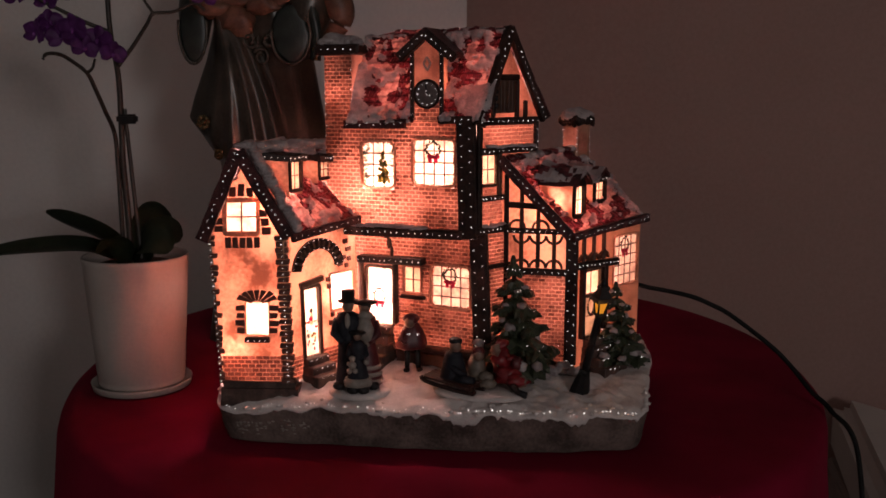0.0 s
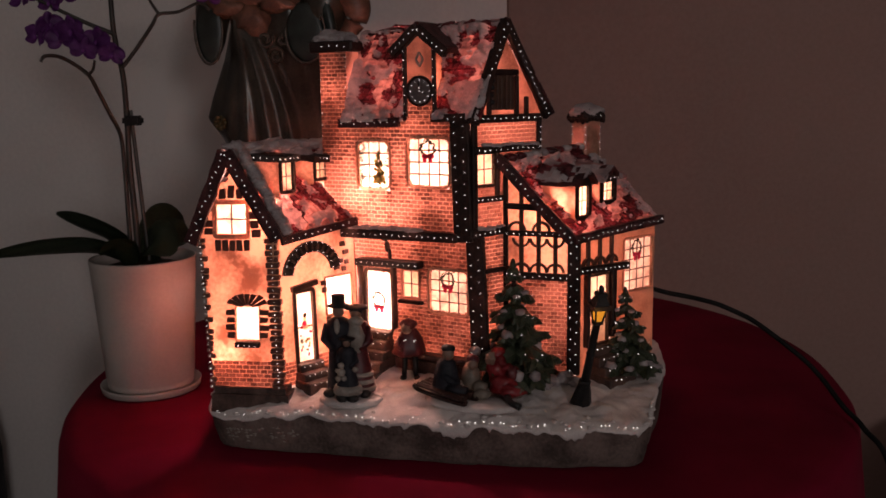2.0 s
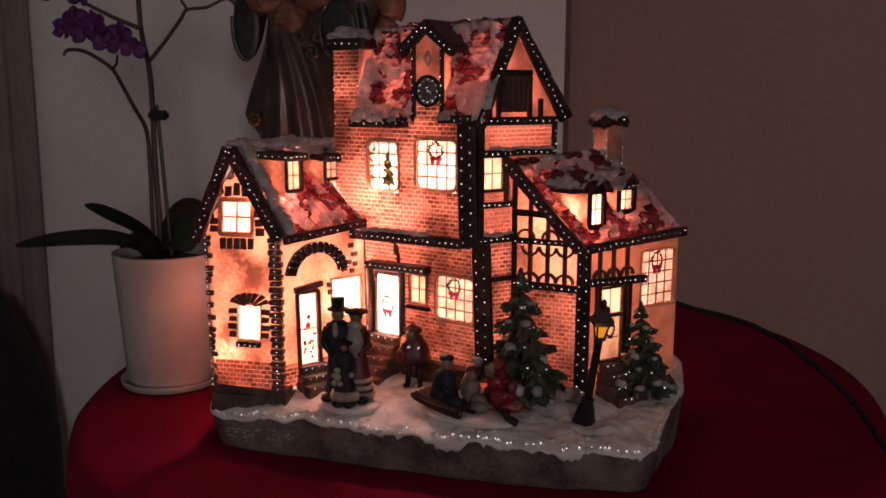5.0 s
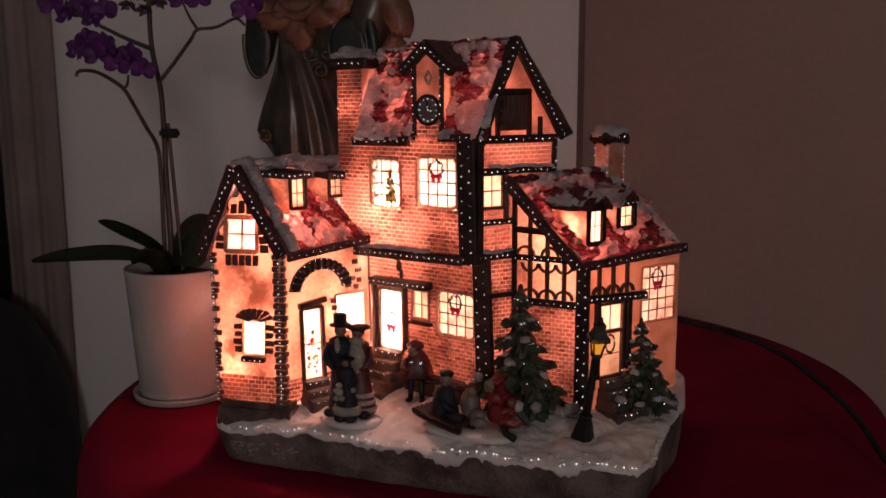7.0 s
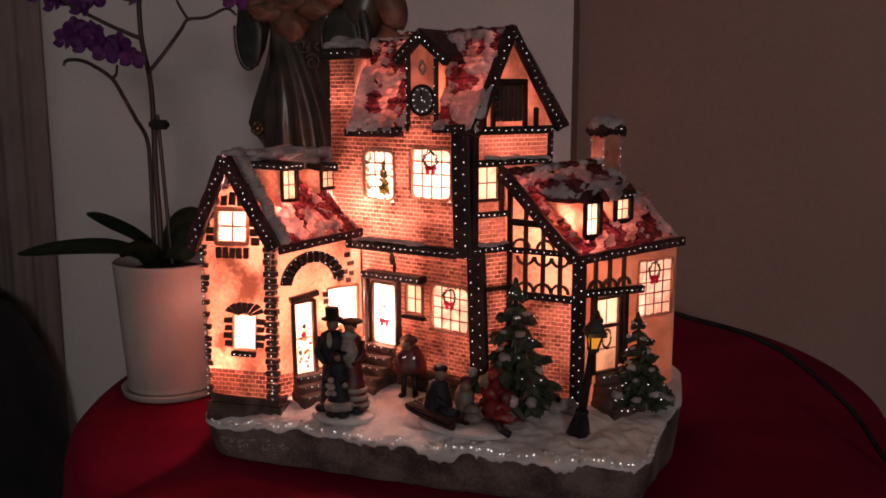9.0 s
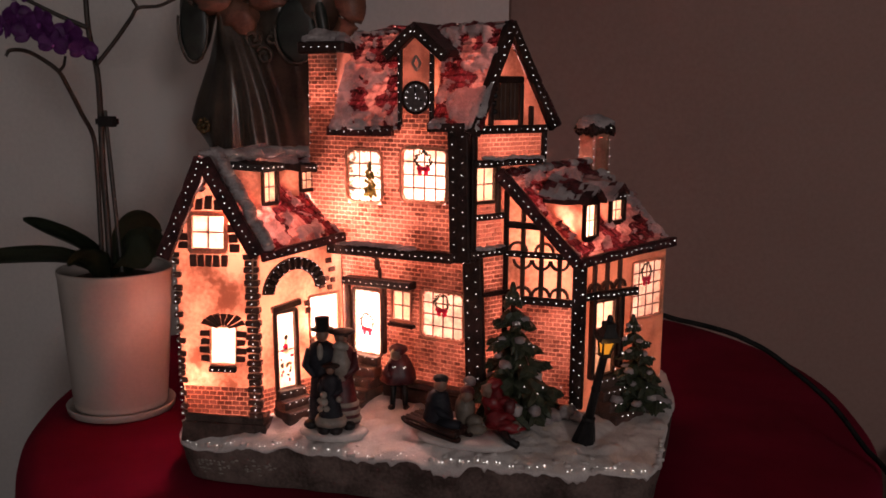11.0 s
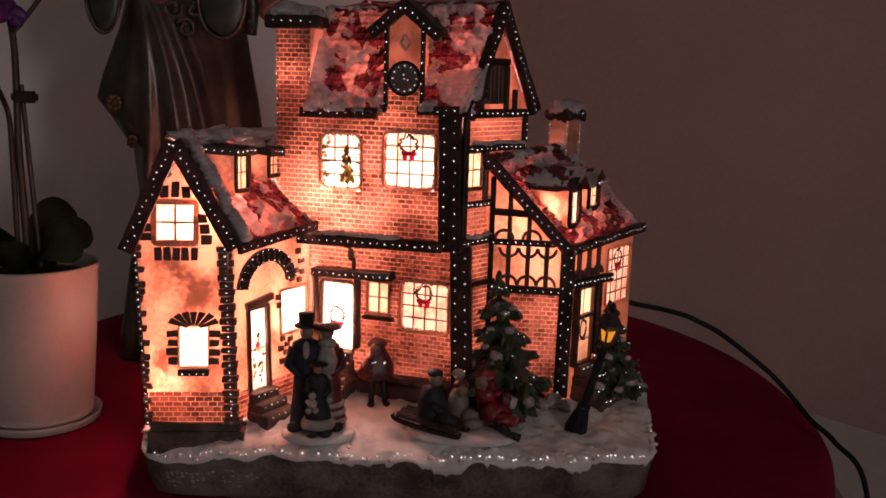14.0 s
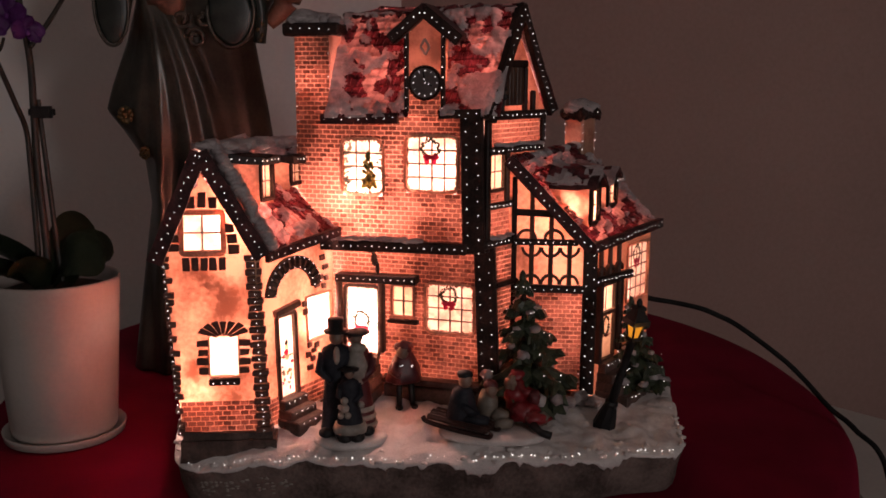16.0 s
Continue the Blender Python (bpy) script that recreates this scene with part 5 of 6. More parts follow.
part("wreath", bm, [GREEN, RED], door, "dark green wreath")
beam("corner_post", RG, (0.0770, 0.203), (0.0770, 0.066), 0.0125, lodge, 2, 0.006, 0.0105, label="dark timber corner post with fibre lights")
beam("cross_beam", RG, (0.008, 0.2315), (0.044, 0.2300), 0.0060, lodge, 0)
beam("cross_beam", RG, (0.008, 0.2050), (0.066, 0.2045), 0.0055, lodge, 1)
beam("cross_beam", RG, (0.012, 0.1630), (0.074, 0.1625), 0.0070, lodge, 1)
beam("cross_beam", RS, (0.0, 0.1690), (0.0755, 0.1655), 0.0075, lodge, 1, 0.006)
beam("stud", RG, (0.0095, 0.262), (0.0095, 0.100), 0.0045, lodge, 0)
for u, top in ((0.0250, 0.250), (0.0420, 0.232), (0.0585, 0.205)):
    beam("stud", RG, (u, 0.163), (u, top), 0.0042, lodge, 0, 0.0035, material=TIMBER_THIN)
for u in (0.017, 0.034, 0.0515):
    beam("stud", RS, (u, 0.168), (u, 0.203), 0.0038, lodge, 0, 0.0035, material=TIMBER_THIN)
beam("door_post", RS, (0.0530, 0.167), (0.0530, 0.095), 0.0060, lodge, 0, 0.006)
beam("door_post", RS, (0.0150, 0.167), (0.0150, 0.090), 0.0045, lodge, 0, 0.006)


def curl(s, cu, cv, r, a0, a1, parent):
    bm = bmesh.new()
    n = 9
    for i in range(n):
        b0, b1 = radians(a0 + (a1 - a0) * i / n), radians(a0 + (a1 - a0) * (i + 1) / n)
        c = [(cu + q * math.cos(b), cv + q * math.sin(b)) for q, b in ((r - 0.0013, b0), (r + 0.0013, b0), (r + 0.0013, b1), (r - 0.0013, b1))]
        prism(bm, [s.at(u, v, -0.0005) for u, v in c], [s.at(u, v, 0.003) for u, v in c])
    bmesh.ops.remove_doubles(bm, verts=bm.verts, dist=1e-6)
    part("curved_brace", bm, TIMBER_THIN, parent)


for u in (0.0250, 0.0420, 0.0585):
    curl(RG, u, 0.2000, 0.0080, 180, 360, lodge)
    curl(RG, u, 0.1670, 0.0080, 0, 180, lodge)
for u in (0.0175, 0.0415):
    curl(RG, u + 0.003, 0.2075, 0.0080, 0, 180, lodge)
for u in (0.017, 0.034, 0.0515):
    curl(RS, u, 0.1715, 0.0075, 0, 180, lodge)
ROOF0, ALONG = Vector((0.1285, 0.913, 0.2035)), Vector((0.0935, 0.0858, 0.008))
UPR = Vector((-0.070, 0.020, 0.075))
roof_sheet("roof", ROOF0, ALONG, UPR, 124, 110, lodge, -0.20, 41.0, 0.5, label="red tiled roof slope with snow", rows=12, keep=lambda s, q: not ((0.19 < s < 0.335 and 0.22 < q < 0.58) or (0.57 < s < 0.71 and 0.34 < q < 0.58)), sink=0.006)
bm = bmesh.new()
low = Vector((0.075, 1.065, 0.205))
ridge_drop = Vector((0.002, 0.004, -0.010))
rear = [low, low + ALONG * 0.9, ROOF0 + UPR + ALONG + ridge_drop, ROOF0 + UPR + ridge_drop]
prism(bm, rear, [p + Vector((0, 0, 0.004)) for p in rear])
part("rear_roof", rounded(bm, 0.001), ROOF, lodge, "plain red rear roof slope")
board3("rake_board", ROOF0 + UPR + Vector((-0.001, -0.002, 0)), ROOF0 + Vector((0, -0.002, -0.002)), 0.0105, 0.006, RG.n, RAKE, lodge, light, 0.0064)
board3("eave_board", ROOF0 + Vector((0, -0.001, -0.002)), ROOF0 + ALONG + Vector((0, 0, -0.002)), 0.0085, 0.005, RS.n, RAKE, lodge, light, 0.0066)
bm = bmesh.new()
for k in range(12):
    p = (ROOF0 + UPR).lerp(ROOF0 + UPR + ALONG, (k + 0.5) / 12)
    ball(bm, p + Vector((0, 0.002, -0.002)), (0.007, 0.007, 0.004), 0 if rnd.random() < 0.5 else 1, 2, 0.5)
part("ridge_tiles", bm, [SNOW, ROOF], lodge, "lumpy snowy ridge", kind="stuff")
dormer(RD, 0.0005, 0.2205, 0.0165, 0.2490, lodge, (-0.034, 0.008, 0), 0.014, hip=True)
dormer(RD, 0.0420, 0.2315, 0.0605, 0.2500, lodge, (-0.026, 0.012, 0), 0.012, hip=True)
bm = bmesh.new()
lo = [RD.at(-0.006, 0.2535) + Vector((-0.038, 0.006, 0.002)), RD.at(-0.006, 0.2515, 0.003), RD.at(0.008, 0.264, 0.002), RD.at(0.008, 0.268) + Vector((-0.034, 0.012, 0.004))]
prism(bm, lo, [q + Vector((0, 0, 0.004)) for q in lo])
bmesh.ops.subdivide_edges(bm, edges=bm.edges[:], cuts=7, use_grid_fill=True)
for v in bm.verts:
    v.co.z += 0.0030 * noise.noise(v.co * 160) + 0.0010 * noise.noise(v.co * 420)
for f in bm.faces:
    f.material_index = 1 if noise.noise(f.calc_center_median() * 75 + Vector((5, 2, 1))) > 0.02 else 0
part("dormer_roof", bm, [ROOF, SNOW], lodge, "low red tiled roof of the dormer with snow")
tips(light, along(RD, (0.041, 0.2540), (0.061, 0.2540), 0.006, 0.008), 0.0008)
# chimney of the cottage, standing corner-on
WASH = varied("smoky_orange_wash", (0.26, 0.12, 0.08), (0.40, 0.22, 0.15), 0.45, scale=70, through_light=(0.105, 0.038, 0.027), mottle=0.35)
CC = [Vector((0.1305, 1.022)), Vector((0.1450, 1.004)), Vector((0.1625, 1.018)), Vector((0.1480, 1.036))]
MID = (CC[0] + CC[2]) / 2
CC = [MID + (p - MID) * 0.88 for p in CC]
bm = bmesh.new()
for i in range(4):
    for k in range(14):
        for j in range(6):
            c = []
            for s, q in ((j, k), (j + 1, k), (j + 1, k + 1), (j, k + 1)):
                p = CC[i].lerp(CC[(i + 1) % 4], s / 6)
                z = 0.256 + 0.0585 * q / 14
                p = MID + (p - MID) * (1 + 0.35 * max(0, (0.276 - z) / 0.02) ** 2 + 0.03 * noise.noise(Vector((p.x * 150, p.y * 150, z * 120))))
                c.append((p.x, p.y, z))
            quad(bm, c)
bmesh.ops.remove_doubles(bm, verts=bm.verts, dist=1e-6)
stack = part("chimney", smooth(bm), WASH, lodge, "smoky orange chimney glowing at its foot")
bm = bmesh.new()
for i in range(4):
    a, b = MID + (CC[i] - MID) * 1.24, MID + (CC[(i + 1) % 4] - MID) * 1.24
    for k in range(7):
        p = a.lerp(b, (k + 0.5) / 7)
        ball(bm, (p.x, p.y, 0.3155 - rnd.uniform(0, 0.0035)), (0.0036, 0.0036, rnd.uniform(0.0034, 0.0062)), 0, 2, 0.5)
prism(bm, [(*(MID + (p - MID) * 1.22), 0.312) for p in CC], [(*(MID + (p - MID) * 1.22), 0.318) for p in CC])
cap = part("chimney_cap", bm, TIMBER, lodge, "dark ragged chimney cap")
bm = bmesh.new()
ball(bm, (MID.x, MID.y, 0.3175), (0.0165, 0.0165, 0.0095), 0, 3, 0.45)
ball(bm, (MID.x - 0.006, MID.y - 0.003, 0.3185), (0.010, 0.010, 0.0075), 0, 3, 0.5)
part("snow", bm, SNOW, cap, "rounded snow heap", kind="stuff")
bm = bmesh.new()
for x, y, z, s in ((0.140, 1.000, 0.262, (0.020, 0.012, 0.007)), (0.160, 1.006, 0.258, (0.016, 0.014, 0.007)), (0.128, 1.012, 0.266, (0.014, 0.012, 0.006)), (0.173, 1.014, 0.252, (0.016, 0.012, 0.006))):
    ball(bm, (x, y, z), s, 0, 3, 0.45)
part("roof_snow", bm, GLAZE, lodge, "thin pinkish snow round the chimney foot", kind="stuff")
for c in CC[:3]:
    tips(light, [Vector((*(MID + (c - MID) * 1.03), 0.272 + 0.0078 * k)) for k in range(5)], 0.0007)
tips(light, [Vector((*(MID + (CC[1].lerp(CC[2], (k + 0.5) / 4) - MID) * 1.24 - (MID - CC[1]).normalized() * 0.004), 0.315)) for k in range(4)], 0.0007)
part("fibre_light_tips", light, TIP, lodge, "tiny white glowing fibre tips", kind="stuff")
blind("back_wall", [(((0.05, 1.05), (0.200, 1.05)), (G0, 0.210)), (((0.200, 1.05), (0.217, 1.008)), (G0, 0.205)), (((0.085, 0.985), (0.06, 1.05)), (G0, 0.27))], lodge)
steps("steps", RS, 0.020, 0.050, 0.0895, 4, 0.0085, 0.0085, lodge)

# ---- Christmas trees on the base ----


def fir(place, height, spread, label, parent_group, seed, lean=(0, 0)):
    r = random.Random(seed)
    x0, y0, z0 = place
    tree = thing("christmas_tree", place, label, "tree", parent_group)
    bm = bmesh.new()
    tube(bm, [(x0, y0, z0 - 0.004), (x0 + lean[0] * 0.5, y0 + lean[1] * 0.5, z0 + height * 0.5), (x0 + lean[0], y0 + lean[1], z0 + height * 0.97)], [spread * 0.16, spread * 0.12, spread * 0.04], 8)
    part("trunk", bm, TIMBER, tree)
    boughs, snowy, shine = bmesh.new(), bmesh.new(), bmesh.new()
    tiers = 6
    for k in range(tiers):
        t = k / (tiers - 1)
        zc = z0 + height * (0.13 + 0.74 * t)
        reach = spread * (1 - t) ** 0.8 + spread * 0.20
        n = max(4, round(8 * (1 - 0.5 * t)))
        for i in range(n):
            a = 2 * math.pi * (i + r.uniform(-0.3, 0.3)) / n + k * 0.6
            d = Vector((math.cos(a), math.sin(a), 0))
            side = Vector((-d.y, d.x, 0))
            q = reach * r.uniform(0.65, 1.15)
            root = Vector((x0 + lean[0] * t, y0 + lean[1] * t, zc))
            fall = height * r.uniform(0.07, 0.12)

            def at(s):
                return root + d * q * s + Vector((0, 0, height * 0.05 - fall * s + 0.6 * fall * max(0, s - 0.72) / 0.28))

            wide = height * r.uniform(0.050, 0.068) * (1.1 - 0.5 * t)
            tube(boughs, [at(s) for s in (0.02, 0.3, 0.6, 0.85, 1.0)], [wide * 1.1, wide * 1.25, wide * 0.95, wide * 0.55, wide * 0.1], 7)
            for s in (0.25, 0.4, 0.55, 0.7, 0.85):
                p = at(s)
                for sg in (-1, 1):
                    e = p + (side * sg * r.uniform(0.5, 1.0) + d * 0.7) * wide * 1.5 - Vector((0, 0, wide * r.uniform(0.2, 1.2)))
                    tube(boughs, [p, p.lerp(e, 0.6), e], [wide * 0.7, wide * 0.5, wide * 0.08], 5)
            if r.random() < 0.50:
                ball(snowy, at(r.uniform(0.4, 0.9)) + Vector((0, 0, wide * 0.75)) + d * wide * 0.4, (wide * r.uniform(0.6, 1.0), wide * r.uniform(0.5, 0.9), wide * r.uniform(0.4, 0.7)), 0, 2, 0.5)
            for _ in range(2):
                s = r.uniform(0.4, 1.0)
                if r.random() < 0.7:
                    tips(shine, [at(s) + Vector((0, 0, wide * 0.55)) + d * wide * 0.8 + side * wide * r.uniform(-0.6, 0.6)], 0.0008)
    ball(boughs, (x0 + lean[0], y0 + lean[1], z0 + height * 0.94), (height * 0.025, height * 0.025, height * 0.06), 0, 2, 0.3)
    part("crown", boughs, GREEN, tree)
    part("snow", snowy, SNOW, tree, "dabs of snow on the boughs", kind="stuff")
    part("fibre_light_tips", shine, TIP, tree, kind="stuff")
    return tree


fir((0.076, 0.908, 0.054), 0.126, 0.036, "moulded dark green fir with snow dabs and fibre lights", "moulded firs", 4, (-0.004, 0.02))
fir((0.190, 0.950, 0.056), 0.090, 0.027, "smaller moulded dark green fir beside the steps", "moulded firs", 9, (-0.006, 0.010))
bm = bmesh.new()
for k in range(9):
    a = 0.7 * k
    ball(bm, (0.203 + 0.010 * math.cos(a) * (k / 9), 0.955 + 0.012 * math.sin(a), 0.062 + 0.002 * (k % 3)), (0.010, 0.008, 0.006), 0, 2, 0.5)
tagged(part("snow_bank", bm, SNOW, None, kind="stuff"), "small heap of snow at the edge", "snow")
for x, y, z, r in ((0.112, 0.912, 0.062, 0.008), (0.124, 0.914, 0.064, 0.009), (0.133, 0.908, 0.062, 0.007), (0.103, 0.905, 0.060, 0.007)):
    bm = bmesh.new()
    ball(bm, (x, y, z), (r, r * 0.8, r * 0.75), 0, 3, 0.5)
    tagged(part("snow_lump", bm, SNOW), "rounded lump of painted snow", "snow", "snow lumps")

# ---- crooked street lamp ----
lamp = thing("street_lamp", (0.136, 0.882, 0.050), "crooked black street lamp with an amber lantern", "lamp")
foot, head = Vector((0.136, 0.882, 0.049)), Vector((0.1488, 0.8535, 0.1372))
d = head - foot
bm = bmesh.new()
tube(bm, [foot + d * t for t in (0, 0.02, 0.05, 0.17, 0.25, 0.29, 0.31)], [0.0102, 0.0106, 0.0100, 0.0078, 0.0056, 0.0060, 0.0046], 8)
part("base", bm, BLACK, lamp)
bm = bmesh.new()
tube(bm, [foot + d * t for t in (0.29, 0.6, 0.62, 0.64, 0.98, 1.0)], [0.0040, 0.0036, 0.0044, 0.0036, 0.0034, 0.0050], 10)
part("pole", smooth(bm), BLACK, lamp)
up = Vector((0.10, -0.12, 1)).normalized()
sx = Vector((0.94, 0.34, 0)).normalized()
sy = up.cross(sx)
lantern = bmesh.new()


def square(c, r):
    return [c + (sx * a + sy * b) * r * 0.86 for a, b in ((-1, -1), (1, -1), (1, 1), (-1, 1))]


prism(lantern, square(head + up * 0.001, 0.0032), square(head + up * 0.0135, 0.0056))
glass = part("lantern_glass", lantern, AMBER, lamp, "glowing amber lantern panes")
bm = bmesh.new()
for a, b in zip(square(head, 0.0036), square(head + up * 0.014, 0.0062)):
    tube(bm, [a, b], 0.0010, 6)
prism(bm, square(head - up * 0.002, 0.0048), square(head + up * 0.001, 0.0048))
prism(bm, square(head + up * 0.0130, 0.0098), square(head + up * 0.017, 0.0094))
prism(bm, square(head + up * 0.017, 0.0082), square(head + up * 0.025, 0.0042))
prism(bm, square(head + up * 0.025, 0.0055), square(head + up * 0.028, 0.0050))
part("lantern_cap", bm, BLACK, lamp, "black lantern frame and roof")
bm = bmesh.new()
ball(bm, head + up * 0.0305, (0.0026, 0.0026, 0.0042), 0, 2)
part("finial", bm, BLACK, lamp)
lamp_point("lantern_bulb", tuple(head + up * 0.008 + Vector((0, -0.014, 0))), 0.004, (1.0, 0.45, 0.1), 0.003)

# ---- moulded figures, plain ----


def figure(bm, x, y, z, h, body, hatted, skirt=0.0, hat=None, skin=2):
    """A plain standing figure: coat or skirt, arms, head and hat; body and hat are material slots."""
    w = h * 0.138
    lathe(bm, [(w * (1.0 + skirt), 0), (w * (1.02 + skirt), h * 0.03), (w * (0.85 + skirt * 0.5), h * 0.30), (w * 0.75, h * 0.50), (w * 0.98, h * 0.66), (w * 0.85, h * 0.74), (w * 0.3, h * 0.78)], (x, y, z), 16, body, 0.75)
    for sg in (-1, 1):
        tube(bm, [(x + sg * w * 0.8, y, z + h * 0.70), (x + sg * w * 1.05, y - w * 0.2, z + h * 0.55), (x + sg * w * 0.35, y - w * 0.75, z + h * 0.47)], [w * 0.30, w * 0.32, w * 0.2], 8, body)
    ball(bm, (x, y, z + h * 0.835), (h * 0.062, h * 0.064, h * 0.072), skin)
    if hatted == "tall":
        lathe(bm, [(h * 0.105, 0), (h * 0.105, h * 0.012), (h * 0.066, h * 0.016), (h * 0.070, h * 0.115), (h * 0.02, h * 0.118)], (x, y, z + h * 0.882), 16, hat)
    elif hatted == "bonnet":
        ball(bm, (x + h * 0.01, y + h * 0.01, z + h * 0.895), (h * 0.13, h * 0.12, h * 0.030), hat, 2, 0.3)
        ball(bm, (x, y + h * 0.02, z + h * 0.86), (h * 0.075, h * 0.072, h * 0.075), hat)


FIG = [NAVY, WINE, SKIN, CREAM, BLACK, RED, GREEN]
COATS = [NAVY, WINE, SKIN, PALE, BLACK]


def shod(bm, spots):
    for x, y in spots:
        ball(bm, (x, y, 0.0575), (0.0065, 0.006, 0.0045), 4, 2)


bm = bmesh.new()
figure(bm, -0.0935, 0.886, 0.056, 0.097, 0, "tall", 0.0, 4)
ball(bm, (-0.0935, 0.8765, 0.124), (0.0028, 0.0022, 0.008), 3, 2)
shod(bm, ((-0.103, 0.878), (-0.090, 0.876)))
tagged(part("figurine", smooth(bm), COATS), "plain moulded figure in a dark coat and tall hat", "figurine", "moulded figures")
bm = bmesh.new()
figure(bm, -0.0775, 0.889, 0.057, 0.092, 1, "bonnet", 0.35, 4)
ball(bm, (-0.0765, 0.8825, 0.113), (0.0085, 0.007, 0.016), 3, 2, 0.3)
ball(bm, (-0.0765, 0.8825, 0.128), (0.0075, 0.006, 0.005), 3, 2, 0.3)
for k in range(3):
    lathe(bm, [(0.0178 - 0.0012 * k, 0), (0.0184 - 0.0012 * k, 0.002), (0.0172 - 0.0012 * k, 0.004)], (-0.0775, 0.889, 0.059 + 0.007 * k), 18, 3, 0.78)
shod(bm, ((-0.069, 0.878),))
tagged(part("figurine", smooth(bm), COATS), "plain moulded figure in a bonnet, shawl and striped skirt", "figurine", "moulded figures")
bm = bmesh.new()
figure(bm, -0.0835, 0.871, 0.058, 0.062, 0, "bonnet", 0.45, 4, 2)
lathe(bm, [(0.0135, 0), (0.0142, 0.004), (0.0125, 0.008)], (-0.0835, 0.871, 0.0605), 20, 3, 0.8)
for x, z, r in ((-0.088, 0.083, 0.0040), (-0.088, 0.0895, 0.0032), (-0.0855, 0.077, 0.0028), (-0.0910, 0.077, 0.0028), (-0.0915, 0.0845, 0.0022), (-0.0745, 0.086, 0.0028)):
    ball(bm, (x, 0.8635, z), r, 3, 2)
shod(bm, ((-0.088, 0.865), (-0.078, 0.865)))
tagged(part("figurine", smooth(bm), COATS), "small plain moulded figure holding a pale toy", "figurine", "moulded figures")
bm = bmesh.new()
lathe(bm, [(0.030, -0.004), (0.031, 0.0), (0.028, 0.0025), (0.01, 0.003)], (-0.083, 0.882, 0.0508), 28, 0, 0.62)
tagged(part("snow_patch", smooth(bm), GROUND_SNOW), "thin oval snow patch under the figures", "snow")

bm = bmesh.new()
lathe(bm, [(0.0150, 0), (0.0165, 0.002), (0.0145, 0.010), (0.0105, 0.020), (0.0070, 0.026), (0.0020, 0.029)], (-0.0325, 0.936, 0.080), 22, 1, 0.75, 0.3, lambda a, z: 1 + 0.09 * math.sin(5 * a + z * 90))
ball(bm, (-0.0345, 0.930, 0.1085), (0.0055, 0.0055, 0.0062), 2, 2)
ball(bm, (-0.0330, 0.934, 0.1115), (0.0085, 0.0080, 0.0062), 1, 3, 0.2)
tube(bm, [(-0.040, 0.930, 0.098), (-0.044, 0.924, 0.092), (-0.038, 0.920, 0.089)], [0.0036, 0.0034, 0.0024], 8, 1)
for sg in (-1, 1):
    tube(bm, [(-0.0325 + sg * 0.005, 0.936, 0.084), (-0.0320 + sg * 0.0055, 0.932, 0.070), (-0.0315 + sg * 0.006, 0.930, 0.058)], [0.0036, 0.0028, 0.0024], 8, 4)
    ball(bm, (-0.031 + sg * 0.007, 0.926, 0.0585), (0.0036, 0.0052, 0.0024), 4, 2)
tagged(part("figurine", smooth(bm), FIG), "small plain moulded figure in a wine-red cloak", "figurine")
bm = bmesh.new()
tips(bm, [Vector((-0.033 + 0.010 * rnd.uniform(-1, 1), 0.9265 + 0.002 * rnd.random(), 0.084 + 0.022 * rnd.random())) for k in range(13)], 0.0008)
tagged(part("fibre_light_tips", bm, TIP, None, kind="stuff"), "tiny white glowing fibre tips on the cloak", "light")

sled = thing("toy_sled", (0.012, 0.872, 0.058), "small dark wooden sled lying on the snow", "sled")
p0, p1 = Vector((-0.013, 0.888, 0.062)), Vector((0.032, 0.858, 0.058))
sd = (p1 - p0).normalized()
sn = Vector((-sd.y, sd.x, 0)).normalized()
for o in (-0.009, 0.009):
    bm = bmesh.new()
    tube(bm, glide([p0 + sn * o + Vector((-0.004, 0.003, 0.004)), p0 + sn * o, p0.lerp(p1, 0.5) + sn * o + Vector((0, 0, -0.001)), p1 + sn * o, p1 + sn * o + sd * 0.004 + Vector((0, 0, 0.004))]), 0.0021, 8)
    part("runner", smooth(bm), TIMBER, sled)
for k in range(4):
    bm = bmesh.new()
    o = sn * (-0.0085 + 0.0057 * k)
    tube(bm, [p0 + o + Vector((0, 0, 0.005)), p1 + o + Vector((0, 0, 0.005))], 0.0028, 6)
    part("slat", bm, TIMBER, sled)
bm = bmesh.new()
sx0 = p0.lerp(p1, 0.52) + Vector((0, 0.002, -0.002))
lathe(bm, [(0.012, 0), (0.0135, 0.006), (0.011, 0.018), (0.0085, 0.028), (0.003, 0.031)], (sx0.x, sx0.y, sx0.z + 0.006), 16, 0, 0.8)
ball(bm, (sx0.x + 0.002, sx0.y - 0.002, sx0.z + 0.042), (0.0060, 0.0060, 0.0066), 2)
ball(bm, (sx0.x + 0.002, sx0.y, sx0.z + 0.0465), (0.0072, 0.0070, 0.0042), 4, 2, 0.2)
tube(bm, [(sx0.x - 0.008, sx0.y, sx0.z + 0.028), (sx0.x + 0.004, sx0.y - 0.010, sx0.z + 0.018), (sx0.x + 0.012, sx0.y - 0.008, sx0.z + 0.014)], [0.004, 0.0038, 0.003], 8, 0)
tube(bm, [(sx0.x + 0.002, sx0.y - 0.006, sx0.z + 0.010), (sx0.x + 0.020, sx0.y - 0.014, sx0.z + 0.009)], [0.006, 0.0045], 8, 0)
tagged(part("figurine", smooth(bm), FIG), "plain moulded seated figure in a dark coat", "figurine")
bm = bmesh.new()
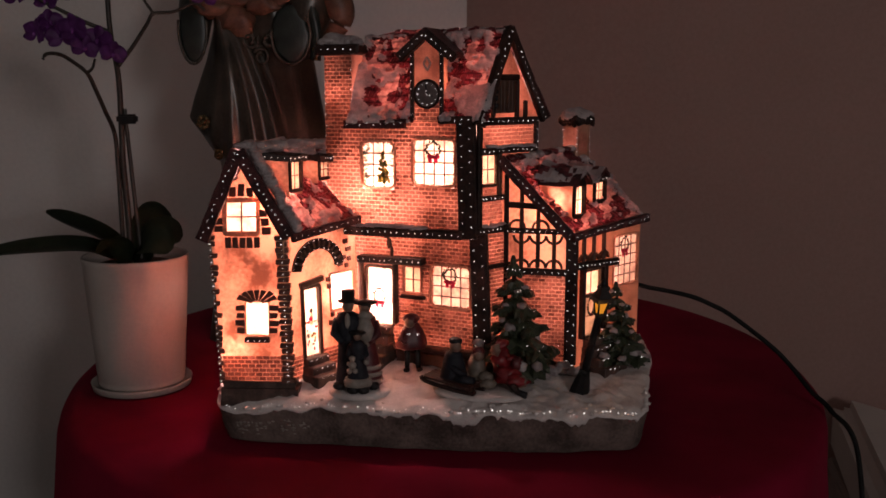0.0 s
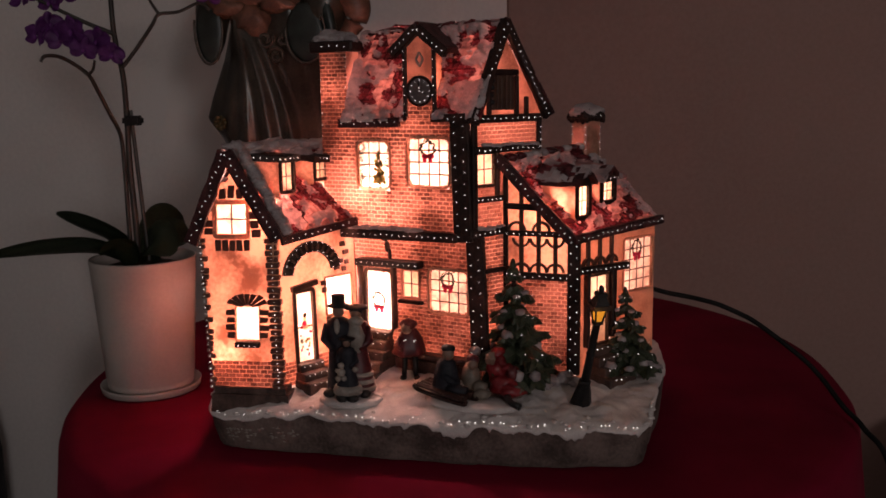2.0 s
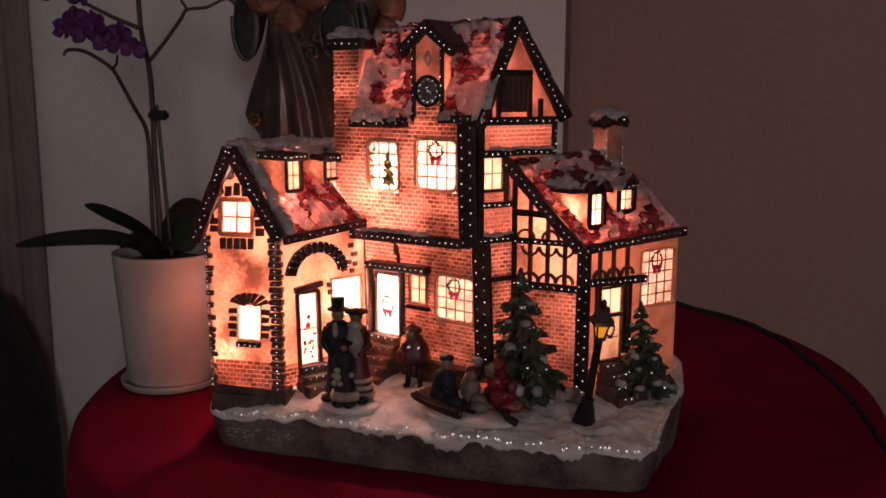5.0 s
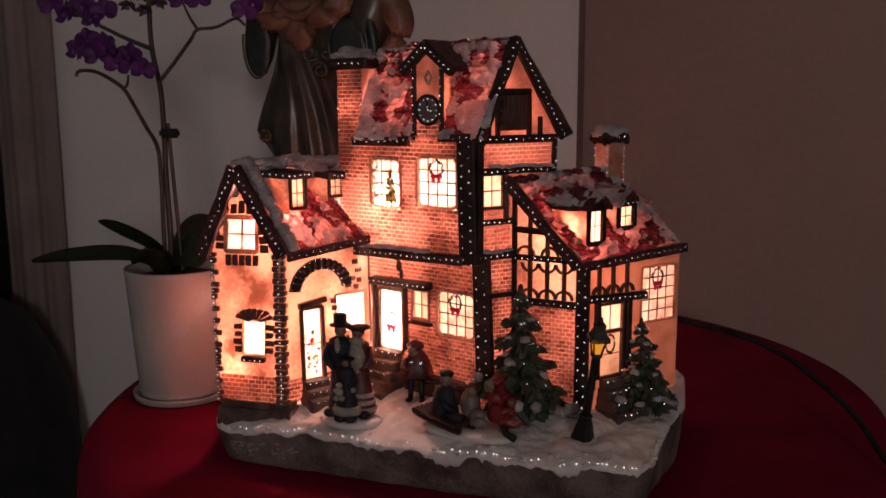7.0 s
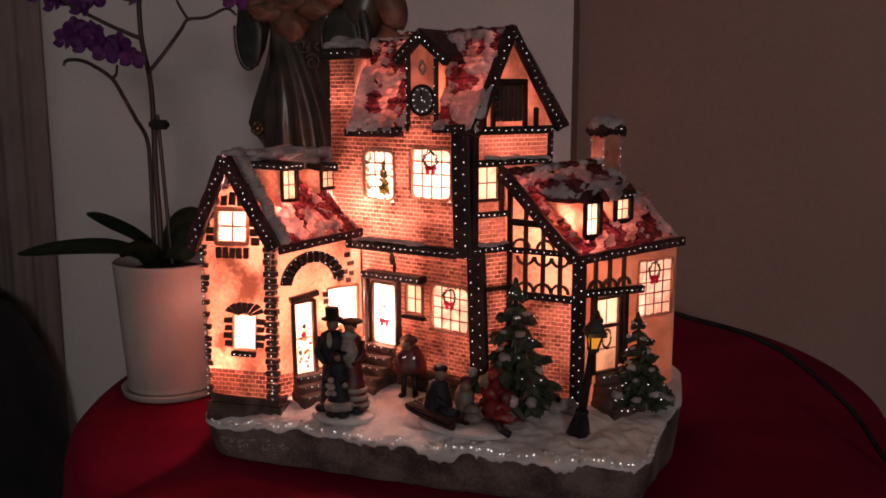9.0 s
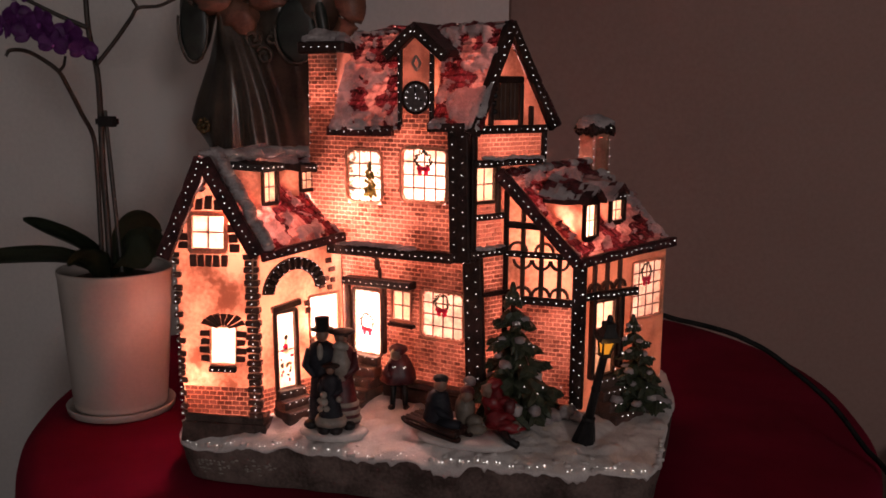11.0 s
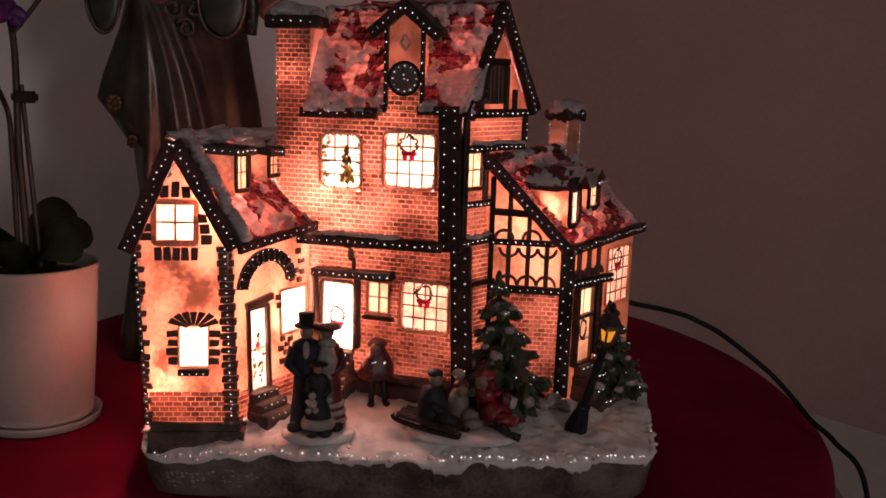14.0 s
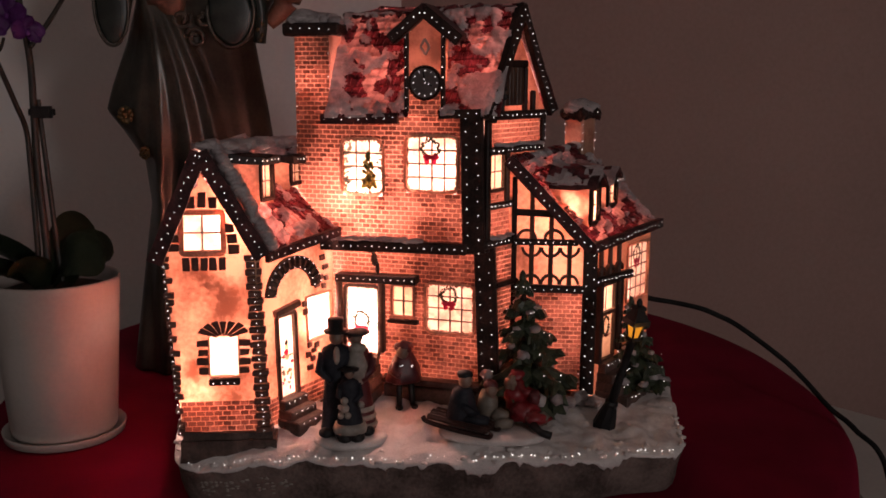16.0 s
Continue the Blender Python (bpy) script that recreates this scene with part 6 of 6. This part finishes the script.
for x, y, z, s, m in ((0.031, 0.880, 0.078, (0.0095, 0.008, 0.014), 3), (0.033, 0.876, 0.095, (0.0055, 0.0055, 0.006), 2), (0.033, 0.879, 0.099, (0.0068, 0.0066, 0.005), 1), (0.040, 0.872, 0.070, (0.008, 0.006, 0.006), 3), (0.042, 0.866, 0.064, (0.009, 0.005, 0.005), 3)):
    ball(bm, (x + 0.002, y, 0.058 + (z - 0.058) * 0.84), s, m, 2, 0.25)
tagged(part("figurine", smooth(bm), FIG), "plain moulded seated figure in a cream coat", "figurine")
bm = bmesh.new()
for x, y, z, s, m in ((0.056, 0.884, 0.084, (0.0095, 0.008, 0.0150), 5), (0.062, 0.876, 0.072, (0.0130, 0.010, 0.0090), 5), (0.070, 0.866, 0.069, (0.0120, 0.006, 0.0060), 5), (0.066, 0.880, 0.090, (0.0090, 0.0045, 0.0050), 5), (0.050, 0.878, 0.104, (0.0055, 0.0055, 0.006), 2), (0.056, 0.884, 0.108, (0.007, 0.006, 0.005), 5), (0.0705, 0.876, 0.086, (0.005, 0.005, 0.008), 1), (0.076, 0.866, 0.068, (0.005, 0.004, 0.006), 3)):
    ball(bm, (x + 0.002, y, 0.057 + (z - 0.058) * 0.82), s, m, 3, 0.45)
tube(bm, [(0.066, 0.866, 0.064), (0.072, 0.850, 0.060), (0.080, 0.846, 0.058)], [0.004, 0.003, 0.0035], 8, 4)
tagged(part("figurine", smooth(bm), FIG), "plain moulded crouching figure in bright red", "figurine")
bm = bmesh.new()
lathe(bm, [(0.044, -0.003), (0.046, 0.0), (0.040, 0.002), (0.01, 0.0025)], (0.035, 0.868, 0.0545), 30, 0, 0.50, -0.25)
tagged(part("snow_patch", smooth(bm), GROUND_SNOW), "thin snow patch under the sled", "snow")

# ---- low ledge before the left cottage ----
bm = bmesh.new()
for k in range(2):
    slab(bm, LF, 0.011 - 0.001 * k, 0.036, 0.084 + 0.003 * k, 0.0600 - 0.006 * k, -0.02, 0.003 + 0.0035 * k, rough=0.001)
bmesh.ops.subdivide_edges(bm, edges=bm.edges[:], cuts=3, use_grid_fill=True)
for v in bm.verts:
    v.co += Vector((0.001 * noise.noise(v.co * 150), 0.0016 * noise.noise(v.co * 130 + Vector((5, 0, 0))), 0.001 * noise.noise(v.co * 140 + Vector((0, 9, 0)))))
part("ledge", bm, STEP, base, "stepped brown rock ledge below the cottage")

# ---- orchid in its white pot ----
PX, PY = -0.358, 1.056
orchid = thing("potted_orchid", (PX, PY, 0), "purple orchid in a plain white ceramic pot and saucer", "plant")
bm = bmesh.new()
lathe(bm, [(0.053, 0.0), (0.056, 0.001), (0.0570, 0.006), (0.0576, 0.0085), (0.0565, 0.009), (0.054, 0.005)], (PX, PY, 0), 48)
part("saucer", smooth(bm), POT, orchid, "white saucer")
bm = bmesh.new()
lathe(bm, [(0.0475, 0.005), (0.0490, 0.007), (0.0497, 0.0105), (0.0490, 0.0125), (0.0500, 0.015), (0.0545, 0.08), (0.0592, 0.150), (0.0600, 0.156), (0.0592, 0.158), (0.0575, 0.156), (0.0560, 0.146), (0.05, 0.140)], (PX, PY, 0), 56)
part("pot", smooth(bm), POT, orchid, "glossy white tapered pot")
bm = bmesh.new()
lathe(bm, [(0.054, 0.138), (0.056, 0.143), (0.03, 0.150), (0.01, 0.152)], (PX, PY, 0), 28, wobble=lambda a, z: 1 + 0.02 * math.sin(11 * a))
part("soil", bm, SOIL, orchid)


def leaf(points, wide, fold=0.25, roll=-0.75):
    """A thick strap leaf along a line, folded along its middle."""
    line = glide(points, 5)
    bm = bmesh.new()
    n = len(line) - 1
    cols = []
    for i, p in enumerate(line):
        t = i / n
        d = (line[min(i + 1, n)] - line[max(i - 1, 0)]).normalized()
        side = d.cross(Vector((0, 0, 1))).normalized()
        upv = side.cross(d)
        side, upv = side * math.cos(roll) + upv * math.sin(roll), upv * math.cos(roll) - side * math.sin(roll)
        w = wide * (math.sin(math.pi * (0.12 + 0.86 * t)) ** 0.6)
        cols.append([bm.verts.new(p + side * w * s + upv * abs(s) * w * fold) for s in (-1, -0.5, 0, 0.5, 1)])
    for a, b in zip(cols, cols[1:]):
        for k in range(4):
            bm.faces.new((a[k], b[k], b[k + 1], a[k + 1]))
    bmesh.ops.solidify(bm, geom=bm.faces[:], thickness=0.0022)
    return smooth(bm)


for pts, w in (([(PX - 0.012, PY, 0.150), (-0.410, 1.045, 0.168), (-0.470, 1.035, 0.168), (-0.535, 1.030, 0.160)], 0.017),
               ([(PX - 0.008, PY + 0.008, 0.150), (-0.395, 1.058, 0.178), (-0.430, 1.058, 0.194), (-0.458, 1.055, 0.207)], 0.021),
               ([(PX + 0.005, PY + 0.005, 0.150), (-0.340, 1.062, 0.172), (-0.322, 1.060, 0.180), (-0.304, 1.058, 0.175)], 0.025),
               ([(PX + 0.005, PY - 0.004, 0.150), (-0.340, 1.042, 0.176), (-0.324, 1.034, 0.178), (-0.308, 1.026, 0.166)], 0.025),
               ([(PX - 0.004, PY - 0.012, 0.148), (-0.362, 1.025, 0.168), (-0.372, 1.012, 0.176), (-0.384, 1.004, 0.168)], 0.014),
               ([(PX, PY + 0.01, 0.150), (-0.352, 1.085, 0.185), (-0.345, 1.11, 0.196), (-0.335, 1.13, 0.190)], 0.021)):
    part("leaf", leaf(pts, w, roll=-0.75 if pts[-1][0] < PX else -0.85), LEAF, orchid)
stems = ([(PX - 0.004, PY - 0.005, 0.148), (-0.3625, 1.054, 0.190), (-0.3660, 1.057, 0.26), (-0.3655, 1.057, 0.31), (-0.3640, 1.052, 0.362), (-0.3665, 1.042, 0.41), (-0.3670, 1.042, 0.47), (-0.366, 1.042, 0.53)], 0.0034), \
        ([(PX - 0.012, PY - 0.004, 0.148), (-0.3700, 1.052, 0.20), (-0.3715, 1.055, 0.26), (-0.3720, 1.052, 0.297), (-0.3735, 1.032, 0.322), (-0.3765, 1.014, 0.347), (-0.3795, 1.001, 0.364), (-0.3895, 0.988, 0.376), (-0.3960, 0.972, 0.3825), (-0.4030, 0.958, 0.3825), (-0.4060, 0.955, 0.377)], 0.0024), \
        ([(-0.3795, 1.001, 0.364), (-0.3715, 0.996, 0.369), (-0.366, 0.990, 0.378)], 0.0016), \
        ([(-0.3610, 1.045, 0.372), (-0.347, 1.058, 0.395), (-0.3355, 1.075, 0.420), (-0.3300, 1.082, 0.4315), (-0.308, 1.085, 0.434), (-0.284, 1.085, 0.443), (-0.272, 1.085, 0.436)], 0.0021), \
        ([(-0.3300, 1.082, 0.4315), (-0.340, 1.082, 0.447), (-0.346, 1.080, 0.462)], 0.0016), \
        ([(-0.3655, 1.042, 0.408), (-0.392, 1.032, 0.420), (-0.420, 1.022, 0.435), (-0.450, 1.012, 0.452)], 0.0022)
for pts, w in stems:
    bm = bmesh.new()
    line = glide(pts, 7)
    tube(bm, line, [w * (1.15 - 0.4 * i / len(line)) for i in range(len(line))], 8)
    part("stem", smooth(bm), STEM, orchid)
bm = bmesh.new()
tube(bm, [(PX + 0.006, PY + 0.004, 0.145), (-0.3620, 1.060, 0.325)], 0.0024, 8)
part("support_stick", bm, STEM, orchid, "thin dark support stick")
bm = bmesh.new()
prism(bm, [(-0.3690, 1.049, 0.308), (-0.3470, 1.049, 0.308), (-0.3470, 1.062, 0.308), (-0.3690, 1.062, 0.308)], [(-0.3690, 1.049, 0.319), (-0.3470, 1.049, 0.319), (-0.3470, 1.062, 0.319), (-0.3690, 1.062, 0.319)])
part("clip", rounded(bm, 0.0025, 2), BLACK, orchid, "black plastic plant clip")


def petal(bm, centre, m, angle, length, wide, mat=0):
    """One cupped petal in the flower's plane."""
    ca, sa = math.cos(angle), math.sin(angle)
    rows = []
    for i in range(6):
        t = i / 5
        w = wide * math.sin(math.pi * (0.08 + 0.86 * t)) ** 0.7
        row = []
        for s in (-1, -0.4, 0.4, 1):
            x, y = length * t, w * s
            z = 0.0035 * t * t - 0.002 * abs(s) + 0.001 * math.sin(3 * t + s * 2)
            row.append(bm.verts.new(Vector(centre) + m @ Vector((x * ca - y * sa, x * sa + y * ca, z))))
        rows.append(row)
    for a, b in zip(rows, rows[1:]):
        for k in range(3):
            bm.faces.new((a[k], a[k + 1], b[k + 1], b[k])).material_index = mat


def flower(place, size, turn, tilt, parent, wilted=False):
    m = Euler((radians(90 + tilt), radians(rnd.uniform(-12, 12)), radians(turn))).to_matrix()
    bm = bmesh.new()
    for a, l, w in ((90, 1.0, 0.42), (210, 1.0, 0.40), (330, 1.0, 0.40), (12, 1.05, 0.62), (168, 1.05, 0.62)):
        petal(bm, place, m, radians(a), size * l * (0.7 if wilted else 1), size * w * (0.5 if wilted else 1))
    bmesh.ops.solidify(bm, geom=bm.faces[:], thickness=0.0006)
    fl = part("flower", smooth(bm), BUD if wilted else PETAL, parent, "withered brownish flower" if wilted else "purple open flower")
    bm = bmesh.new()
    ball(bm, Vector(place) + m @ Vector((0, -size * 0.12, size * 0.12)), (size * 0.13, size * 0.16, size * 0.2), 0, 2, 0.3)
    part("lip", bm, PETAL, fl, "darker purple lip")


for (x, y, z), s, a in (((-0.4230, 0.982, 0.405), 0.0150, -25), ((-0.4070, 0.982, 0.416), 0.0130, 40), ((-0.3950, 0.978, 0.401), 0.0150, 10), ((-0.3800, 0.972, 0.408), 0.0160, -10), ((-0.3720, 0.980, 0.390), 0.0140, 25), ((-0.3600, 0.985, 0.398), 0.0150, 5), ((-0.3450, 0.985, 0.384), 0.0130, 30),
                        ((-0.4550, 1.015, 0.447), 0.0150, -20), ((-0.4350, 1.018, 0.455), 0.0160, 8), ((-0.4110, 1.022, 0.450), 0.0150, 20), ((-0.4260, 1.020, 0.441), 0.0130, -5), ((-0.4700, 1.012, 0.458), 0.0150, 10),
                        ((-0.3470, 1.078, 0.468), 0.0160, 5), ((-0.3250, 1.078, 0.466), 0.0150, 25), ((-0.2720, 1.084, 0.452), 0.0150, 10), ((-0.2600, 1.084, 0.460), 0.0150, -15)):
    flower((x, y, z), s, a, rnd.uniform(-14, 14), orchid)
for (x, y, z) in ((-0.386, 1.03, 0.455), (-0.366, 1.03, 0.450), (-0.376, 1.035, 0.466), (-0.352, 1.035, 0.458)):
    flower((x, y, z), 0.014, rnd.uniform(-60, 60), 40, orchid, True)

# ---- robed statue behind the houses: one plain mesh ----
SY = 1.268
bm = bmesh.new()


def between(z, table):
    for (z0, *a), (z1, *b) in zip(table, table[1:]):
        if z <= z1:
            k = max(0.0, (z - z0) / (z1 - z0))
            return [p + (q - p) * k for p, q in zip(a, b)]
    return list(table[-1][1:])


# height, left edge, right edge, half depth of the robe
SHAPE = [(0.0, -0.330, -0.150, 0.072), (0.20, -0.300, -0.150, 0.066), (0.25, -0.305, -0.153, 0.068), (0.285, -0.328, -0.158, 0.072), (0.308, -0.345, -0.161, 0.072), (0.335, -0.337, -0.166, 0.070),
         (0.385, -0.318, -0.174, 0.066), (0.43, -0.306, -0.180, 0.062), (0.50, -0.310, -0.172, 0.066), (0.56, -0.300, -0.186, 0.056), (0.59, -0.268, -0.216, 0.030)]
# long folds fanning from the waist: place at the hem, place at the waist, width, depth
PLEATS = [(-0.318, -0.303, 0.0080, 0.012), (-0.286, -0.295, 0.0080, 0.020), (-0.248, -0.286, 0.0100, 0.024), (-0.216, -0.270, 0.0075, 0.015), (-0.184, -0.222, 0.0170, 0.012), (-0.160, -0.184, 0.0050, 0.005)]


def drape(x, z):
    """Depth of the folds at a place of the robe's front."""
    up = min(1.0, max(0.0, (z - 0.24) / 0.19))
    bend = 0.010 * math.sin(math.pi * min(1.0, max(0.0, (z - 0.22) / 0.22)))
    out = 0.0
    for low, high, wide, deep in PLEATS:
        q = (x - (low + (high - low) * up + bend)) / (wide * (1.5 - 0.6 * up))
        out += deep * (1 - 0.45 * up) * math.exp(-q * q * (1.0 if q > 0 else 0.55)) * (1 if z < 0.46 else max(0.0, 1 - (z - 0.46) / 0.04))
    return out + 0.002 * noise.noise(Vector((x * 30, z * 16, 2)))


rings = []
for k in range(121):
    z = 0.59 * k / 120
    left, right, deep = between(z, SHAPE)
    ring = []
    for i in range(400):
        a = 2 * math.pi * i / 400
        x = (left + right) / 2 + (right - left) / 2 * math.cos(a)
        y = SY + deep * math.sin(a) * (1.0 if a < math.pi else 0.40)
        if a > math.pi:
            y -= drape(x, z) * min(1.0, 1.6 * abs(math.sin(a)))
        ring.append(bm.verts.new((x, y, z)))
    rings.append(ring)
for a, b in zip(rings, rings[1:]):
    for i in range(400):
        bm.faces.new((a[i], a[(i + 1) % 400], b[(i + 1) % 400], b[i]))
bm.faces.new(rings[0][::-1]), bm.faces.new(rings[-1])
ball(bm, (-0.243, SY, 0.628), (0.030, 0.032, 0.040), 0, 3)
# hanging sleeves: open mouths, the hem's highlight painted paler along the lower rim
for pts, rad in (([(-0.290, 1.290, 0.545), (-0.318, 1.268, 0.490), (-0.327, 1.258, 0.445), (-0.328, 1.254, 0.408), (-0.328, 1.252, 0.384)], [0.022, 0.025, 0.023, 0.016, 0.006]),
                 ([(-0.196, 1.290, 0.545), (-0.172, 1.270, 0.490), (-0.180, 1.262, 0.450), (-0.188, 1.260, 0.415), (-0.192, 1.258, 0.385)], [0.024, 0.036, 0.034, 0.026, 0.010])):
    line = glide(pts, 5)
    tube(bm, line, [rad[min(4, i // 5)] * (1 - (i % 5) / 5) + rad[min(4, i // 5 + 1)] * ((i % 5) / 5) for i in range(len(line))], 24, 0)
# first disc: the shade inside the left sleeve put into a dark colour
ball(bm, (-0.327, 1.238, 0.424), (0.0175, 0.003, 0.043), 2, 3)
ball(bm, (-0.198, 1.232, 0.417), (0.0245, 0.003, 0.037), 2, 3, 0.12)
for cx, cz, rx, rz, y, a0, a1, w, mat in ((-0.327, 0.424, 0.0185, 0.045, 1.235, 165, 375, 0.0017, 4), (-0.198, 0.417, 0.0255, 0.0385, 1.229, 170, 395, 0.0018, 4)):
    tube(bm, [(cx + rx * math.cos(radians(a0 + (a1 - a0) * k / 30)), y, cz + rz * math.sin(radians(a0 + (a1 - a0) * k / 30))) for k in range(31)], w, 8, mat)
# brocade band along the broad sleeve and the dull tip of cloth beside it
tube(bm, glide([(-0.168, 1.240, 0.384), (-0.165, 1.236, 0.415), (-0.170, 1.236, 0.445), (-0.178, 1.242, 0.480)], 5), 0.0075, 10, 2)
for k in range(16):
    t = k / 15
    ball(bm, (-0.166 - 0.010 * max(0, t - 0.4) + 0.003 * math.sin(k * 2.4), 1.2295 + 0.004 * t, 0.386 + 0.092 * t), (0.0022, 0.0016, 0.0026), 1, 1, 0.4)
tube(bm, glide([(-0.165, 1.262, 0.500), (-0.146, 1.256, 0.470), (-0.134, 1.252, 0.445), (-0.140, 1.250, 0.425), (-0.158, 1.250, 0.405)], 5), [0.030, 0.029, 0.028, 0.026, 0.025, 0.024, 0.022, 0.021, 0.020, 0.019, 0.018, 0.017, 0.016, 0.015, 0.014, 0.013, 0.012, 0.011, 0.010, 0.009, 0.008], 16, 3)
# gilt rosettes on the tail of the mantle
for x, y, z, r in ((-0.319, 1.2385, 0.303, 0.0095), (-0.3005, 1.2405, 0.260, 0.0070)):
    for k in range(9):
        a = 0.7 * k
        ball(bm, (x + r * 0.6 * math.cos(a), y - 0.002 * (k % 2), z + r * 0.75 * math.sin(a)), (r * 0.36, r * 0.25, r * 0.36), 1, 2, 0.4)
    ball(bm, (x, y - 0.002, z), (r * 0.4, r * 0.3, r * 0.4), 1, 2, 0.3)
# moulded scrolls at the waist
for cx, cz, r, turn, n in ((-0.2380, 0.388, 0.0125, 3.6, 26), (-0.2520, 0.409, 0.0110, 0.6, 24), (-0.2290, 0.408, 0.0080, 1.8, 20)):
    tube(bm, [(cx + r * (1 - 0.030 * k) * math.cos(turn - 0.36 * k), 1.2345 - 0.0001 * k, cz + r * (1 - 0.030 * k) * math.sin(turn - 0.36 * k)) for k in range(n)], 0.0022, 8, 4)
# peach cloth gathered in front of the chest, with a cord across it
for cx, cz, rx, rz in ((-0.270, 0.434, 0.024, 0.019), (-0.300, 0.452, 0.026, 0.014), (-0.236, 0.455, 0.026, 0.015), (-0.318, 0.470, 0.018, 0.018), (-0.270, 0.468, 0.034, 0.018), (-0.214, 0.472, 0.022, 0.018), (-0.285, 0.492, 0.034, 0.016), (-0.240, 0.498, 0.034, 0.016)):
    ball(bm, (cx, 1.240, cz), (rx, 0.015, rz), 3, 3, 0.45)
tube(bm, glide([(-0.295, 1.226, 0.500), (-0.288, 1.220, 0.474), (-0.268, 1.217, 0.462), (-0.246, 1.219, 0.468), (-0.232, 1.224, 0.496)], 6), 0.0016, 8, 4)
# Hem highlights put in as a paler bronze; also scrolls and cord.
BRONZE = varied("pale_highlight_bronze", (0.040, 0.035, 0.028), (0.115, 0.10, 0.082), 0.40, metal=0.3, scale=80, fine=400)
tagged(part("statue", smooth(bm), [ROBE, GOLD, TEAL, PEACH, BRONZE]), "dark bronze robed statue with gilt rosettes and peach cloth", "statue")

# ---- single bricks of the tall front, set one by one ----
bm = bmesh.new()
brick_cap(bm, Matrix.Identity(4), BRICK_L, BRICK_H)
BRICK_MESH = bpy.data.meshes.new("brick")
bm.normal_update()
bm.to_mesh(BRICK_MESH)
bm.free()
BRICK_MESH.materials.append(BRICK)
for m, h in singles:
    ob = new("brick", BRICK_MESH)
    ob.parent = upper
    ob.matrix_basis = m @ Matrix.Diagonal((1, h / BRICK_H, rnd.uniform(0.4, 1.3), 1))
